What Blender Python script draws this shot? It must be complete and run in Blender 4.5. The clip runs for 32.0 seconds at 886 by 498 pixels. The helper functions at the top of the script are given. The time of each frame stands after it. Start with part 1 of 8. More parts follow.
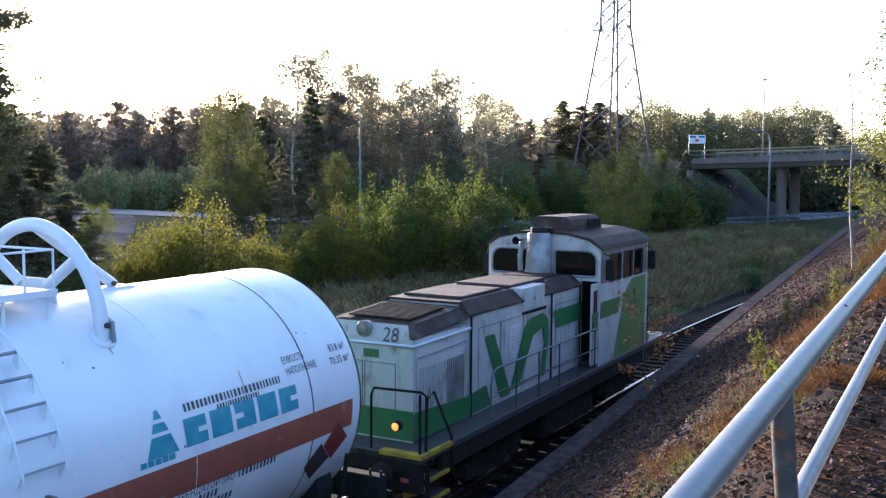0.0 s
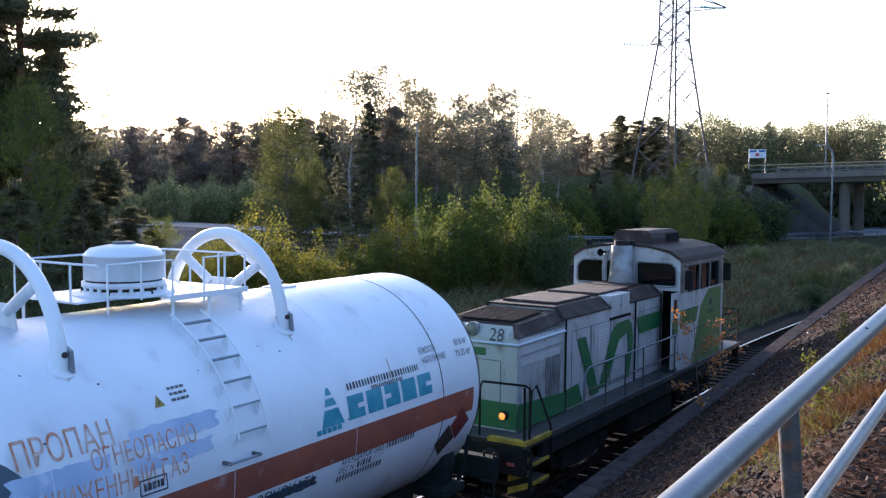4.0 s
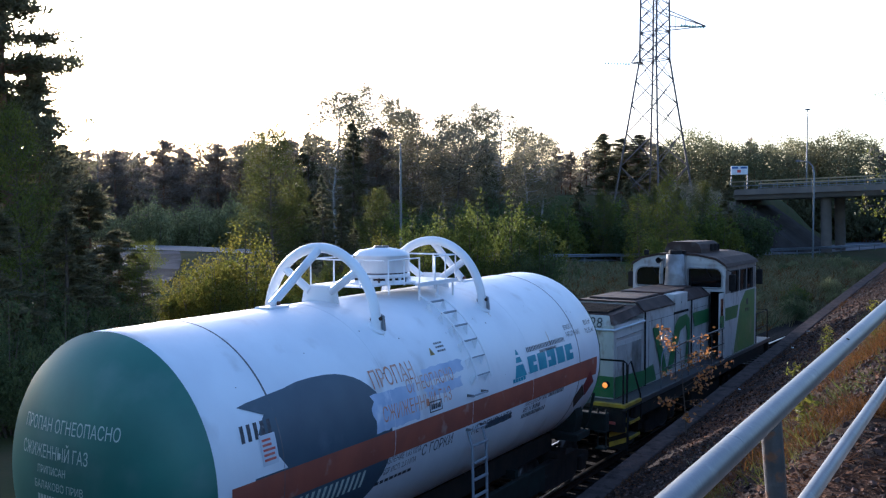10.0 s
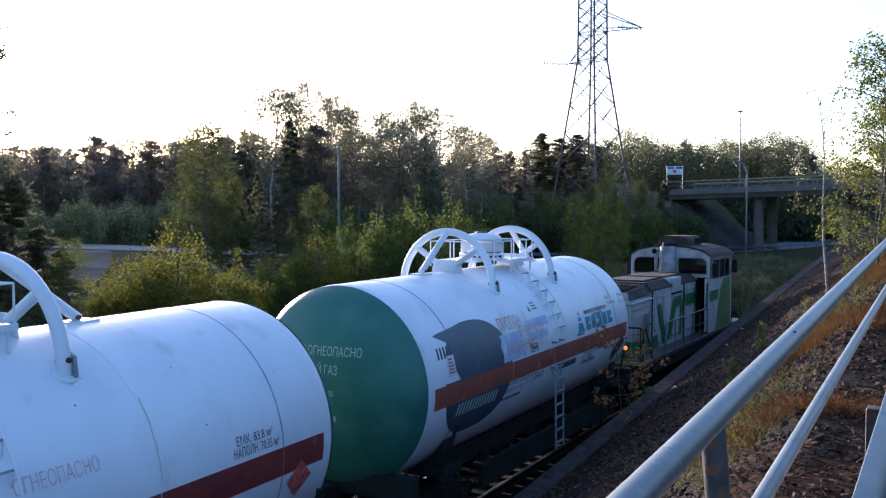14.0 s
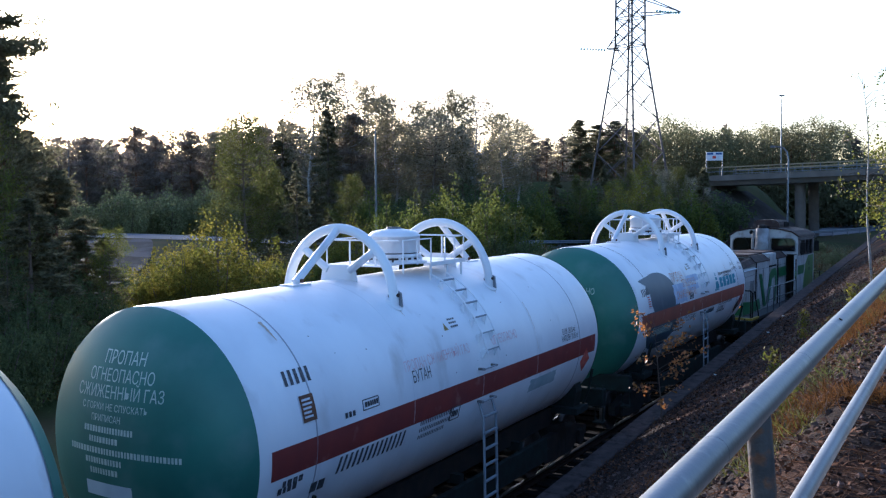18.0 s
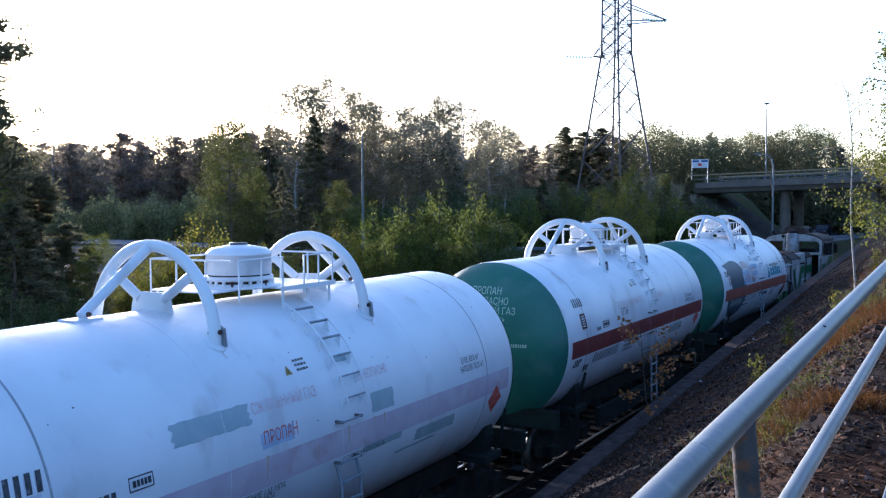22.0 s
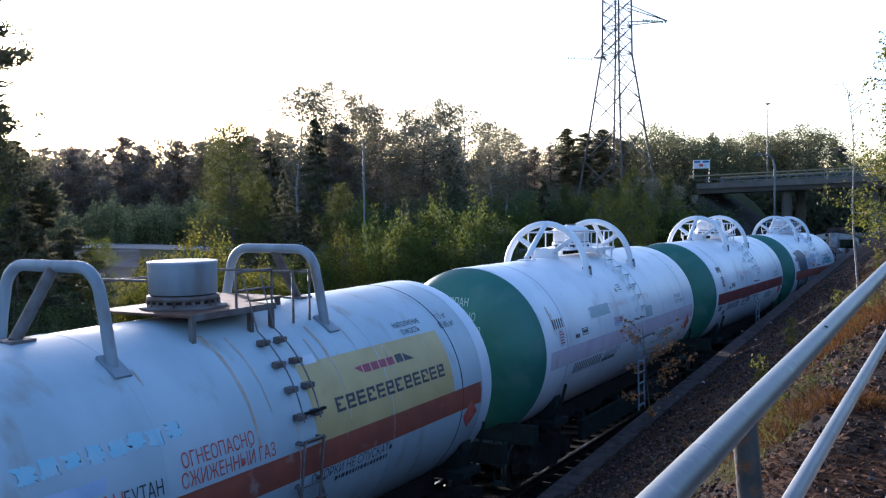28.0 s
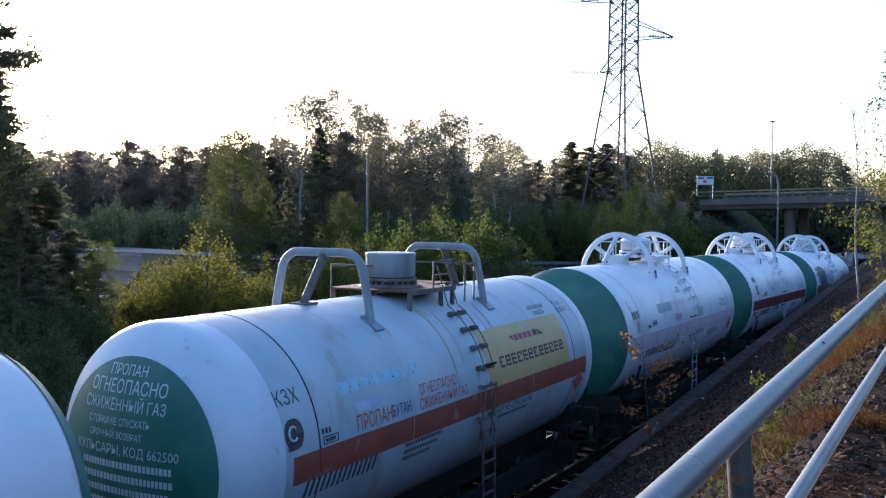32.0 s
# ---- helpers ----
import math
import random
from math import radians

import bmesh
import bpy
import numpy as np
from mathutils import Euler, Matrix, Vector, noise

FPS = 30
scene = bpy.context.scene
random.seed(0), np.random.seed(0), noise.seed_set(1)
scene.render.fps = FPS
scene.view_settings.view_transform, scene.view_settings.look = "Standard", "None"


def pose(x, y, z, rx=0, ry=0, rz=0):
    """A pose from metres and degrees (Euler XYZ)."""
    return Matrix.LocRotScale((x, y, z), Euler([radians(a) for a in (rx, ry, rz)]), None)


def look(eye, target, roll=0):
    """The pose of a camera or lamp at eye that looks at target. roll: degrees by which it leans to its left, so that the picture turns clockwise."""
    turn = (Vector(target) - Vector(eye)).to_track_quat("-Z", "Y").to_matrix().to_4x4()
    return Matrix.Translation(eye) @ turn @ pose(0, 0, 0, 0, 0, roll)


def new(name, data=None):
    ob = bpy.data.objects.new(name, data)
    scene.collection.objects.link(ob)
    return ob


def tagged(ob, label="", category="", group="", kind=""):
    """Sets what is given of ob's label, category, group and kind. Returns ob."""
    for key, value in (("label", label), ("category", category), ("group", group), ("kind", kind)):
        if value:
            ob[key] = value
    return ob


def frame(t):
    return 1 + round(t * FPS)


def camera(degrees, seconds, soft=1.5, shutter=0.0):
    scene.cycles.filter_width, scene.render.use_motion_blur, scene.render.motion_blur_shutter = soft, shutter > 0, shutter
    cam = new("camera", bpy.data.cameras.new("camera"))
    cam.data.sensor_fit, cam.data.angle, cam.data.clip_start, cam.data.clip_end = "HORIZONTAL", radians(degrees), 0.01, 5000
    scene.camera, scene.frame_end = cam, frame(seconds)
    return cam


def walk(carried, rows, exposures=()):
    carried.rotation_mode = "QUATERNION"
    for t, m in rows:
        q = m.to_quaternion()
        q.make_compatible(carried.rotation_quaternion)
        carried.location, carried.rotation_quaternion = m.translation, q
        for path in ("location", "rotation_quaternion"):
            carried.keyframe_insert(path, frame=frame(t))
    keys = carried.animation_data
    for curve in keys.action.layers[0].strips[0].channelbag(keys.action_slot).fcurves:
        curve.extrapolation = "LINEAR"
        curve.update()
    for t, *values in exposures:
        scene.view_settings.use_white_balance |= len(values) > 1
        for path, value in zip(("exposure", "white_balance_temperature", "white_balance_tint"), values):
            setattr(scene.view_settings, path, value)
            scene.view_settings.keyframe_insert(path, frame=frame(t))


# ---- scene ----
HFOV = 50.4
EYE_H = 5.3           # eye height
RAIL_Z = -0.3         # height of the rail head
TRACK_X = -8.54
CAMERA_ROWS = (
    (0, -29.60, -4.51, 0.37, -0.018, 0.067, -0.224),
    (0.35, -29.60, -4.51, 0.37, -0.018, 0.067, -0.224),
    (0.85, -33.95, -4.49, 0.80, 0.158, 0.117, -0.426),
    (1, -33.95, -4.49, 0.80, 0.158, 0.117, -0.426),
    (1.5, -33.56, -4.44, 0.91, 0.155, 0.120, -0.426),
    (2, -33.33, -4.34, 0.89, 0.154, 0.120, -0.426),
    (2.5, -33.15, -4.20, 0.74, 0.155, 0.121, -0.426),
    (3, -32.97, -4.03, 0.58, 0.157, 0.120, -0.426),
    (3.5, -32.98, -3.85, 0.52, 0.156, 0.121, -0.425),
    (5.5, -33.11, -3.39, 0.42, 0.159, 0.117, -0.426),
    (6, -33.07, -3.27, 0.25, 0.158, 0.119, -0.426),
    (6.5, -33.01, -3.16, 0.22, 0.161, 0.116, -0.426),
    (7, -32.90, -3.05, 0.22, 0.160, 0.117, -0.426),
    (7.5, -32.76, -2.94, -0.06, 0.162, 0.115, -0.426),
    (8, -32.66, -2.82, -0.12, 0.163, 0.114, -0.427),
    (8.5, -32.58, -2.75, -0.18, 0.164, 0.113, -0.427),
    (9, -32.54, -2.63, -0.15, 0.165, 0.112, -0.427),
    (9.5, -32.38, -2.53, -0.29, 0.166, 0.111, -0.426),
    (10, -32.12, -2.48, -0.20, 0.167, 0.110, -0.426),
    (10.5, -31.73, -2.48, -0.43, 0.168, 0.109, -0.426),
    (11, -30.92, -2.58, -0.44, 0.169, 0.108, -0.426),
    (11.5, -29.22, -2.68, -0.32, 0.133, 0.094, -0.315),
    (12, -28.51, -2.56, -0.23, 0.055, 0.044, -0.030),
    (12.5, -28.32, -2.52, -0.15, 0.049, 0.035, 0.004),
    (13, -28.28, -2.45, -0.09, 0.054, 0.037, 0.005),
    (13.5, -28.35, -2.44, -0.01, 0.050, 0.037, 0.005),
    (14, -28.48, -2.52, -0.04, 0.052, 0.035, 0.006),
    (14.5, -28.70, -2.64, 0.03, 0.049, 0.035, 0.004),
    (16.5, -30.01, -3.39, 0.21, 0.034, 0.039, 0.003),
    (17, -30.46, -3.35, -0.00, 0.034, 0.035, 0.001),
    (17.5, -30.64, -3.31, -0.41, 0.035, 0.037, 0.002),
    (18, -30.73, -3.25, -0.39, 0.042, 0.035, 0.004),
    (18.5, -30.70, -3.28, -0.19, 0.039, 0.036, 0.003),
    (19, -30.69, -3.28, -0.33, 0.040, 0.034, 0.002),
    (19.5, -30.67, -3.26, -0.13, 0.039, 0.036, 0.003),
    (20, -30.45, -3.22, -0.35, 0.039, 0.038, 0.004),
    (20.5, -30.36, -3.12, -0.38, 0.042, 0.035, 0.003),
    (21, -30.18, -3.03, -0.34, 0.047, 0.033, 0.004),
    (21.5, -30.03, -2.95, -0.20, 0.047, 0.039, 0.007),
    (22, -29.92, -2.85, -0.27, 0.044, 0.035, 0.004),
    (22.5, -29.78, -2.78, -0.53, 0.047, 0.035, 0.005),
    (23, -29.75, -2.70, -0.30, 0.046, 0.033, 0.002),
    (23.5, -29.70, -2.69, -0.22, 0.046, 0.033, 0.003),
    (24, -29.76, -2.73, -0.31, 0.045, 0.037, 0.005),
    (24.5, -29.90, -2.77, -0.39, 0.042, 0.036, 0.003),
    (25, -30.10, -2.75, -0.52, 0.047, 0.032, 0.003),
    (25.5, -30.21, -2.72, -0.61, 0.046, 0.032, 0.003),
    (27.5, -30.07, -2.72, -0.36, 0.042, 0.033, 0.003),
    (28, -30.03, -2.72, -0.61, 0.047, 0.037, 0.005),
    (28.5, -30.04, -2.65, -0.47, 0.046, 0.037, 0.005),
    (29, -29.97, -2.59, -0.60, 0.054, 0.029, 0.005),
    (29.5, -30.13, -2.71, 0.01, 0.051, 0.030, 0.004),
    (30, -30.09, -2.55, 0.32, 0.047, 0.030, 0.004),
    (30.5, -29.93, -2.34, 0.34, 0.053, 0.027, 0.003),
    (31, -29.86, -2.17, 0.14, 0.059, 0.029, 0.003),
    (31.5, -29.98, -2.15, 0.23, 0.059, 0.029, 0.003),
    (32, -30.17, -2.07, 0.63, 0.060, 0.028, 0.003),
)
TRAIN_ROWS = (
    (0, -0.64), (1, -0.10), (1.5, 0.06), (2, 0.25), (2.5, 0.45), (3, 0.68), (3.5, 0.91),
    (5.5, 2.08), (6, 2.46), (6.5, 2.86), (7, 3.31), (7.5, 3.76), (8, 4.26), (8.5, 4.74),
    (9, 5.30), (9.5, 5.86), (10, 6.49), (10.5, 7.11), (11, 7.85), (11.5, 8.54), (12, 9.32),
    (12.5, 10.05), (13, 10.89), (13.5, 11.68), (14, 12.60), (14.5, 13.49), (16.5, 17.52), (17, 18.62),
    (17.5, 19.70), (18, 20.93), (18.5, 22.09), (19, 23.37), (19.5, 24.56), (20, 25.85), (20.5, 26.99),
    (21, 28.23), (21.5, 29.36), (22, 30.57), (22.5, 31.67), (23, 32.87), (23.5, 33.95), (24, 35.09),
    (24.5, 36.08), (25, 37.11), (25.5, 38.05), (27.5, 41.64), (28, 42.49), (28.5, 43.22), (29, 43.96),
    (29.5, 44.60), (30, 45.24), (30.5, 45.80), (31, 46.38), (31.5, 46.85), (32, 47.27),
)


def eye_pose(yaw, pitch, roll, dx, dz, dy):
    """A camera pose from its heading right of the track, its tilt up, its lean and its place on the path."""
    a, e = radians(yaw), radians(pitch)
    eye = Vector((dx, dy, EYE_H + dz))
    way = Vector((math.sin(a) * math.cos(e), math.cos(a) * math.cos(e), math.sin(e)))
    return look(eye, eye + way * 10, roll)


cam = camera(HFOV, 32.0, 1.25)
walk(cam, [(r[0], eye_pose(*r[1:])) for r in CAMERA_ROWS], exposures=((0, 2.22, 5030, 20), (0.3, 2.22, 5030, 20), (0.9, 1.97, 5060, 21), (3.5, 1.95, 5060, 21), (7, 1.67, 4920, 21), (9, 1.57, 4800, 20), (11, 1.46, 4750, 19), (18, 1.52, 4700, 19), (22, 1.58, 4600, 19), (28, 1.48, 4750, 19), (32, 1.48, 4750, 19)))

# ---- world and sun ----
SUN_AZ, SUN_EL = -56.1, 8.2
world = bpy.data.worlds.new("sky")
scene.world = world
world.use_nodes = True
wn = world.node_tree.nodes
sky = wn.new("ShaderNodeTexSky")
sky.sky_type, sky.sun_disc = "NISHITA", False
sky.sun_elevation, sky.sun_rotation = radians(SUN_EL), radians(SUN_AZ)
sky.air_density, sky.dust_density, sky.ozone_density = 1.0, 2.0, 1.0
wn["Background"].inputs["Strength"].default_value = 0.15
world.node_tree.links.new(sky.outputs["Color"], wn["Background"].inputs["Color"])
sun = new("sun", bpy.data.lights.new("sun", "SUN"))
sun.data.energy, sun.data.angle, sun.data.color = 4.5, radians(0.6), (1.0, 0.78, 0.52)
sa, se = radians(SUN_AZ), radians(SUN_EL)
SUN_DIR = Vector((math.sin(sa) * math.cos(se), math.cos(sa) * math.cos(se), math.sin(se)))
sun.matrix_world = look(SUN_DIR * 200, (0, 0, 0))


# ---- materials ----
def mat(name, col, col2=None, rough=0.6, metal=0.0, scale=3.0, bump=0.0, bscale=40.0, amount=1.0, spec=0.5, island=0.0, obrand=0.0, trans=0.0, stretch=(1, 1, 1), dirt=None, dscale=0.7, dlow=0.55, dhigh=0.75):
    """A node material: two tones mixed by coarse noise, a finer grain, optional dirt patches and relief."""
    m = bpy.data.materials.new(name)
    m.use_nodes = True
    nt = m.node_tree
    n, l = nt.nodes, nt.links
    p = n["Principled BSDF"]
    p.inputs["Roughness"].default_value, p.inputs["Metallic"].default_value = rough, metal
    p.inputs["Specular IOR Level"].default_value = spec
    c1, c2 = (*col, 1), (*(col2 or [c * 0.75 for c in col]), 1)
    tc = n.new("ShaderNodeTexCoord")
    mp = n.new("ShaderNodeMapping")
    mp.inputs["Scale"].default_value = stretch
    l.new(tc.outputs["Object"], mp.inputs["Vector"])
    t1 = n.new("ShaderNodeTexNoise")
    t1.inputs["Scale"].default_value, t1.inputs["Detail"].default_value = scale, 6
    l.new(mp.outputs["Vector"], t1.inputs["Vector"])
    r1 = n.new("ShaderNodeMapRange")
    r1.inputs["From Min"].default_value, r1.inputs["From Max"].default_value = 0.35, 0.65
    r1.inputs["To Max"].default_value = amount
    l.new(t1.outputs["Fac"], r1.inputs["Value"])
    mix = n.new("ShaderNodeMix")
    mix.data_type = "RGBA"
    mix.inputs["A"].default_value, mix.inputs["B"].default_value = c1, c2
    l.new(r1.outputs["Result"], mix.inputs["Factor"])
    out = mix.outputs["Result"]
    if dirt:
        t2 = n.new("ShaderNodeTexNoise")
        t2.inputs["Scale"].default_value, t2.inputs["Detail"].default_value = dscale, 9
        l.new(mp.outputs["Vector"], t2.inputs["Vector"])
        r2 = n.new("ShaderNodeMapRange")
        r2.inputs["From Min"].default_value, r2.inputs["From Max"].default_value = dlow, dhigh
        l.new(t2.outputs["Fac"], r2.inputs["Value"])
        m2 = n.new("ShaderNodeMix")
        m2.data_type = "RGBA"
        m2.inputs["B"].default_value = (*dirt, 1)
        l.new(out, m2.inputs["A"])
        l.new(r2.outputs["Result"], m2.inputs["Factor"])
        out = m2.outputs["Result"]
    for src, amt in (("island", island), ("obrand", obrand)):
        if amt:
            if src == "island":
                g = n.new("ShaderNodeNewGeometry")
                val = g.outputs["Random Per Island"]
            else:
                g = n.new("ShaderNodeObjectInfo")
                val = g.outputs["Random"]
            h = n.new("ShaderNodeHueSaturation")
            rr = n.new("ShaderNodeMapRange")
            rr.inputs["To Min"].default_value, rr.inputs["To Max"].default_value = 1 - amt, 1 + amt
            l.new(val, rr.inputs["Value"])
            l.new(rr.outputs["Result"], h.inputs["Value"])
            l.new(out, h.inputs["Color"])
            out = h.outputs["Color"]
    l.new(out, p.inputs["Base Color"])
    if bump:
        t3 = n.new("ShaderNodeTexNoise")
        t3.inputs["Scale"].default_value, t3.inputs["Detail"].default_value = bscale, 5
        l.new(mp.outputs["Vector"], t3.inputs["Vector"])
        b = n.new("ShaderNodeBump")
        b.inputs["Strength"].default_value, b.inputs["Distance"].default_value = bump, 0.02
        l.new(t3.outputs["Fac"], b.inputs["Height"])
        l.new(b.outputs["Normal"], p.inputs["Normal"])
    if trans:
        tr = n.new("ShaderNodeBsdfTranslucent")
        l.new(out, tr.inputs["Color"])
        ms = n.new("ShaderNodeMixShader")
        ms.inputs["Fac"].default_value = trans
        l.new(p.outputs["BSDF"], ms.inputs[1])
        l.new(tr.outputs["BSDF"], ms.inputs[2])
        l.new(ms.outputs["Shader"], n["Material Output"].inputs["Surface"])
    return m


def glow(name, col, strength):
    m = bpy.data.materials.new(name)
    m.use_nodes = True
    p = m.node_tree.nodes["Principled BSDF"]
    p.inputs["Base Color"].default_value = p.inputs["Emission Color"].default_value = (*col, 1)
    p.inputs["Emission Strength"].default_value = strength
    return m


def glass(name, tint=(0.02, 0.025, 0.03)):
    m = bpy.data.materials.new(name)
    m.use_nodes = True
    p = m.node_tree.nodes["Principled BSDF"]
    p.inputs["Base Color"].default_value = (*tint, 1)
    p.inputs["Roughness"].default_value, p.inputs["Transmission Weight"].default_value = 0.04, 0.85
    return m


WHITE = mat("tank_white_paint", (0.75, 0.77, 0.80), (0.63, 0.65, 0.69), 0.40, 0, 1.0, 0.06, 12, dirt=(0.38, 0.36, 0.35), dscale=1.9, dlow=0.58, dhigh=0.86, stretch=(1, 0.9, 0.4))
GREYBLUE = mat("tank_grey_blue_paint", (0.43, 0.50, 0.545), (0.36, 0.425, 0.465), 0.45, 0, 1.1, 0.06, 16, dirt=(0.26, 0.22, 0.17), dscale=1.6, dlow=0.58, dhigh=0.80, stretch=(1, 1.4, 0.4))
CAPGREEN = mat("tank_end_green_paint", (0.052, 0.165, 0.122), (0.040, 0.125, 0.095), 0.5, 0, 1.2, 0.05, 20, dirt=(0.09, 0.18, 0.15), dscale=1.6, dlow=0.55, dhigh=0.8)
STRIPE_RED = mat("stripe_brown_red_paint", (0.30, 0.085, 0.05), (0.23, 0.07, 0.045), 0.55, 0, 2.5, 0.04, 25, dirt=(0.42, 0.30, 0.26), dscale=3, dlow=0.62, dhigh=0.8)
STRIPE_DARK = mat("stripe_dark_red_paint", (0.19, 0.035, 0.03), (0.15, 0.03, 0.03), 0.5, 0, 2.5, 0.04, 25, dirt=(0.30, 0.15, 0.13), dscale=3, dlow=0.62, dhigh=0.8)
STRIPE_PALE = mat("stripe_faded_lilac_paint", (0.50, 0.42, 0.50), (0.58, 0.52, 0.58), 0.55, 0, 2.5, 0.04, 25, dirt=(0.40, 0.27, 0.25), dscale=2.2, dlow=0.58, dhigh=0.75)
TEAL = mat("teal_paint", (0.045, 0.23, 0.32), (0.07, 0.29, 0.37), 0.5, 0, 5)
BLACKPAINT = mat("black_lettering_paint", (0.025, 0.025, 0.03), (0.07, 0.07, 0.08), 0.6, 0, 20, dirt=(0.3, 0.3, 0.32), dscale=14, dlow=0.6, dhigh=0.8)
REDPAINT = mat("red_lettering_paint", (0.42, 0.06, 0.04), (0.5, 0.16, 0.12), 0.6, 0, 12)
ORANGEPAINT = mat("worn_orange_lettering_paint", (0.45, 0.17, 0.08), (0.6, 0.45, 0.38), 0.6, 0, 9)
PALERED = mat("faded_pink_lettering_paint", (0.62, 0.36, 0.38), (0.66, 0.58, 0.60), 0.6, 0, 9)
CREAM = mat("cream_lettering_paint", (0.55, 0.60, 0.52), (0.40, 0.48, 0.42), 0.6, 0, 14)
YELLOW = mat("yellow_panel_paint", (0.52, 0.40, 0.17), (0.45, 0.34, 0.14), 0.5, 0, 2, dirt=(0.42, 0.22, 0.08), dscale=2.2, dlow=0.62, dhigh=0.82)
MAGENTA = mat("crimson_blocks_paint", (0.30, 0.035, 0.08), (0.25, 0.03, 0.07), 0.5, 0, 8)
SLATE = mat("slate_blue_patch_paint", (0.055, 0.085, 0.115), (0.045, 0.07, 0.10), 0.5, 0, 2.0, dirt=(0.09, 0.12, 0.16), dscale=2.5, dlow=0.6, dhigh=0.8)
PATCHBLUE = mat("pale_blue_overpaint", (0.34, 0.42, 0.58), (0.45, 0.52, 0.66), 0.55, 0, 3, dirt=(0.62, 0.66, 0.74), dscale=4, dlow=0.6, dhigh=0.75)
CYANPATCH = mat("faded_cyan_paint", (0.30, 0.53, 0.64), (0.42, 0.54, 0.61), 0.55, 0, 5)
GREYPATCH = mat("grey_green_overpaint", (0.30, 0.38, 0.41), (0.37, 0.44, 0.47), 0.55, 0, 3)
FRAMEMETAL = mat("grimy_underframe_steel", (0.018, 0.018, 0.018), (0.028, 0.023, 0.020), 0.85, 0.0, 4, 0.2, 30, spec=0.1)
FRAMEGREEN = mat("dirty_green_frame_paint", (0.020, 0.028, 0.026), (0.018, 0.019, 0.018), 0.8, 0.0, 4, 0.15, 30, spec=0.1)
STEEL = mat("worn_wheel_steel", (0.12, 0.11, 0.10), (0.07, 0.06, 0.055), 0.55, 0.7, 6)
RUSTYDARK = mat("rust_dark_gasket", (0.07, 0.045, 0.035), (0.035, 0.028, 0.025), 0.8, 0.2, 12, 0.3, 60)
ARCHGREY = mat("dull_grey_guard_paint", (0.27, 0.30, 0.34), (0.20, 0.225, 0.255), 0.5, 0.1, 3, 0.08, 30, dirt=(0.16, 0.10, 0.07), dscale=2.2, dlow=0.58, dhigh=0.75, stretch=(1, 1, 0.35))
RUSTY = mat("rusty_steel", (0.16, 0.075, 0.04), (0.09, 0.05, 0.035), 0.8, 0.3, 9, 0.3, 60)
RUSTRUN = mat("thin_rust_stain", (0.42, 0.30, 0.20), (0.52, 0.44, 0.36), 0.7, 0, 7)
PALESEAM = mat("painted_weld_seam", (0.36, 0.38, 0.42), (0.26, 0.27, 0.30), 0.5, 0, 6)
SEAM = mat("weld_seam_shadow_grey", (0.15, 0.15, 0.16), (0.08, 0.075, 0.075), 0.6, 0, 6)
LOCOWHITE = mat("locomotive_off_white_paint", (0.48, 0.47, 0.46), (0.38, 0.37, 0.36), 0.5, 0, 2.0, 0.05, 20, dirt=(0.17, 0.12, 0.085), dscale=4.5, dlow=0.56, dhigh=0.76, stretch=(1, 1, 0.5))
LOCOGREEN = mat("locomotive_green_paint", (0.042, 0.155, 0.048), (0.036, 0.125, 0.045), 0.42, 0, 2, 0.04, 20, dirt=(0.10, 0.16, 0.08), dscale=2.5, dlow=0.62, dhigh=0.85)
# A yellower copy of the locomotive green, with sunlight in its colour.
LOCOLIME = mat("sunlit_yellow_green_paint", (0.105, 0.19, 0.045), (0.075, 0.165, 0.05), 0.5, 0, 1.5, 0.04, 20, dirt=(0.20, 0.20, 0.12), dscale=2.5, dlow=0.55, dhigh=0.8)
LOCOROOF = mat("sooty_brown_roof_paint", (0.062, 0.040, 0.033), (0.038, 0.026, 0.022), 0.8, 0, 2.5, 0.15, 25, dirt=(0.10, 0.085, 0.078), dscale=2, dlow=0.58, dhigh=0.75, spec=0.2)
LOCOGREY = mat("grey_exhaust_metal", (0.30, 0.30, 0.305), (0.17, 0.155, 0.145), 0.5, 0.2, 3, 0.1, 30)
BLACK = mat("black_grille_paint", (0.012, 0.011, 0.011), (0.02, 0.018, 0.017), 0.8, 0, 8, spec=0.15)
LOCODECK = mat("worn_walkway_steel", (0.055, 0.052, 0.055), (0.07, 0.06, 0.055), 0.6, 0.2, 4, 0.15, 60)
WARNYELLOW = mat("warning_yellow_paint", (0.45, 0.31, 0.025), (0.26, 0.18, 0.03), 0.5, 0, 6)
CABGLASS = glass("cab_window_glass")
RUBBER = mat("black_rubber_seal", (0.02, 0.02, 0.02), None, 0.7)
CABINTERIOR = mat("dark_cab_lining", (0.05, 0.055, 0.05), (0.035, 0.04, 0.035), 0.8, 0, 3)
LAMPGLOW = glow("lit_amber_lamp", (1.0, 0.30, 0.03), 0.38)
LAMPGLASS = mat("headlamp_lens", (0.25, 0.23, 0.19), (0.12, 0.11, 0.10), 0.15, 0, 8)
LADDERPAINT = mat("dirty_grey_ladder_paint", (0.16, 0.16, 0.17), (0.10, 0.09, 0.085), 0.6, 0.1, 7, 0.1, 40)
POSTSTEEL = mat("rust_speckled_galvanised_post", (0.095, 0.090, 0.090), (0.050, 0.046, 0.046), 0.55, 0.5, 9, 0.2, 70, dirt=(0.15, 0.078, 0.045), dscale=30, dlow=0.52, dhigh=0.66)
GALV = mat("galvanised_railing_steel", (0.165, 0.175, 0.195), (0.125, 0.135, 0.15), 0.42, 0.75, 4.0, 0.05, 60, dirt=(0.23, 0.235, 0.24), dscale=22, dlow=0.58, dhigh=0.8)
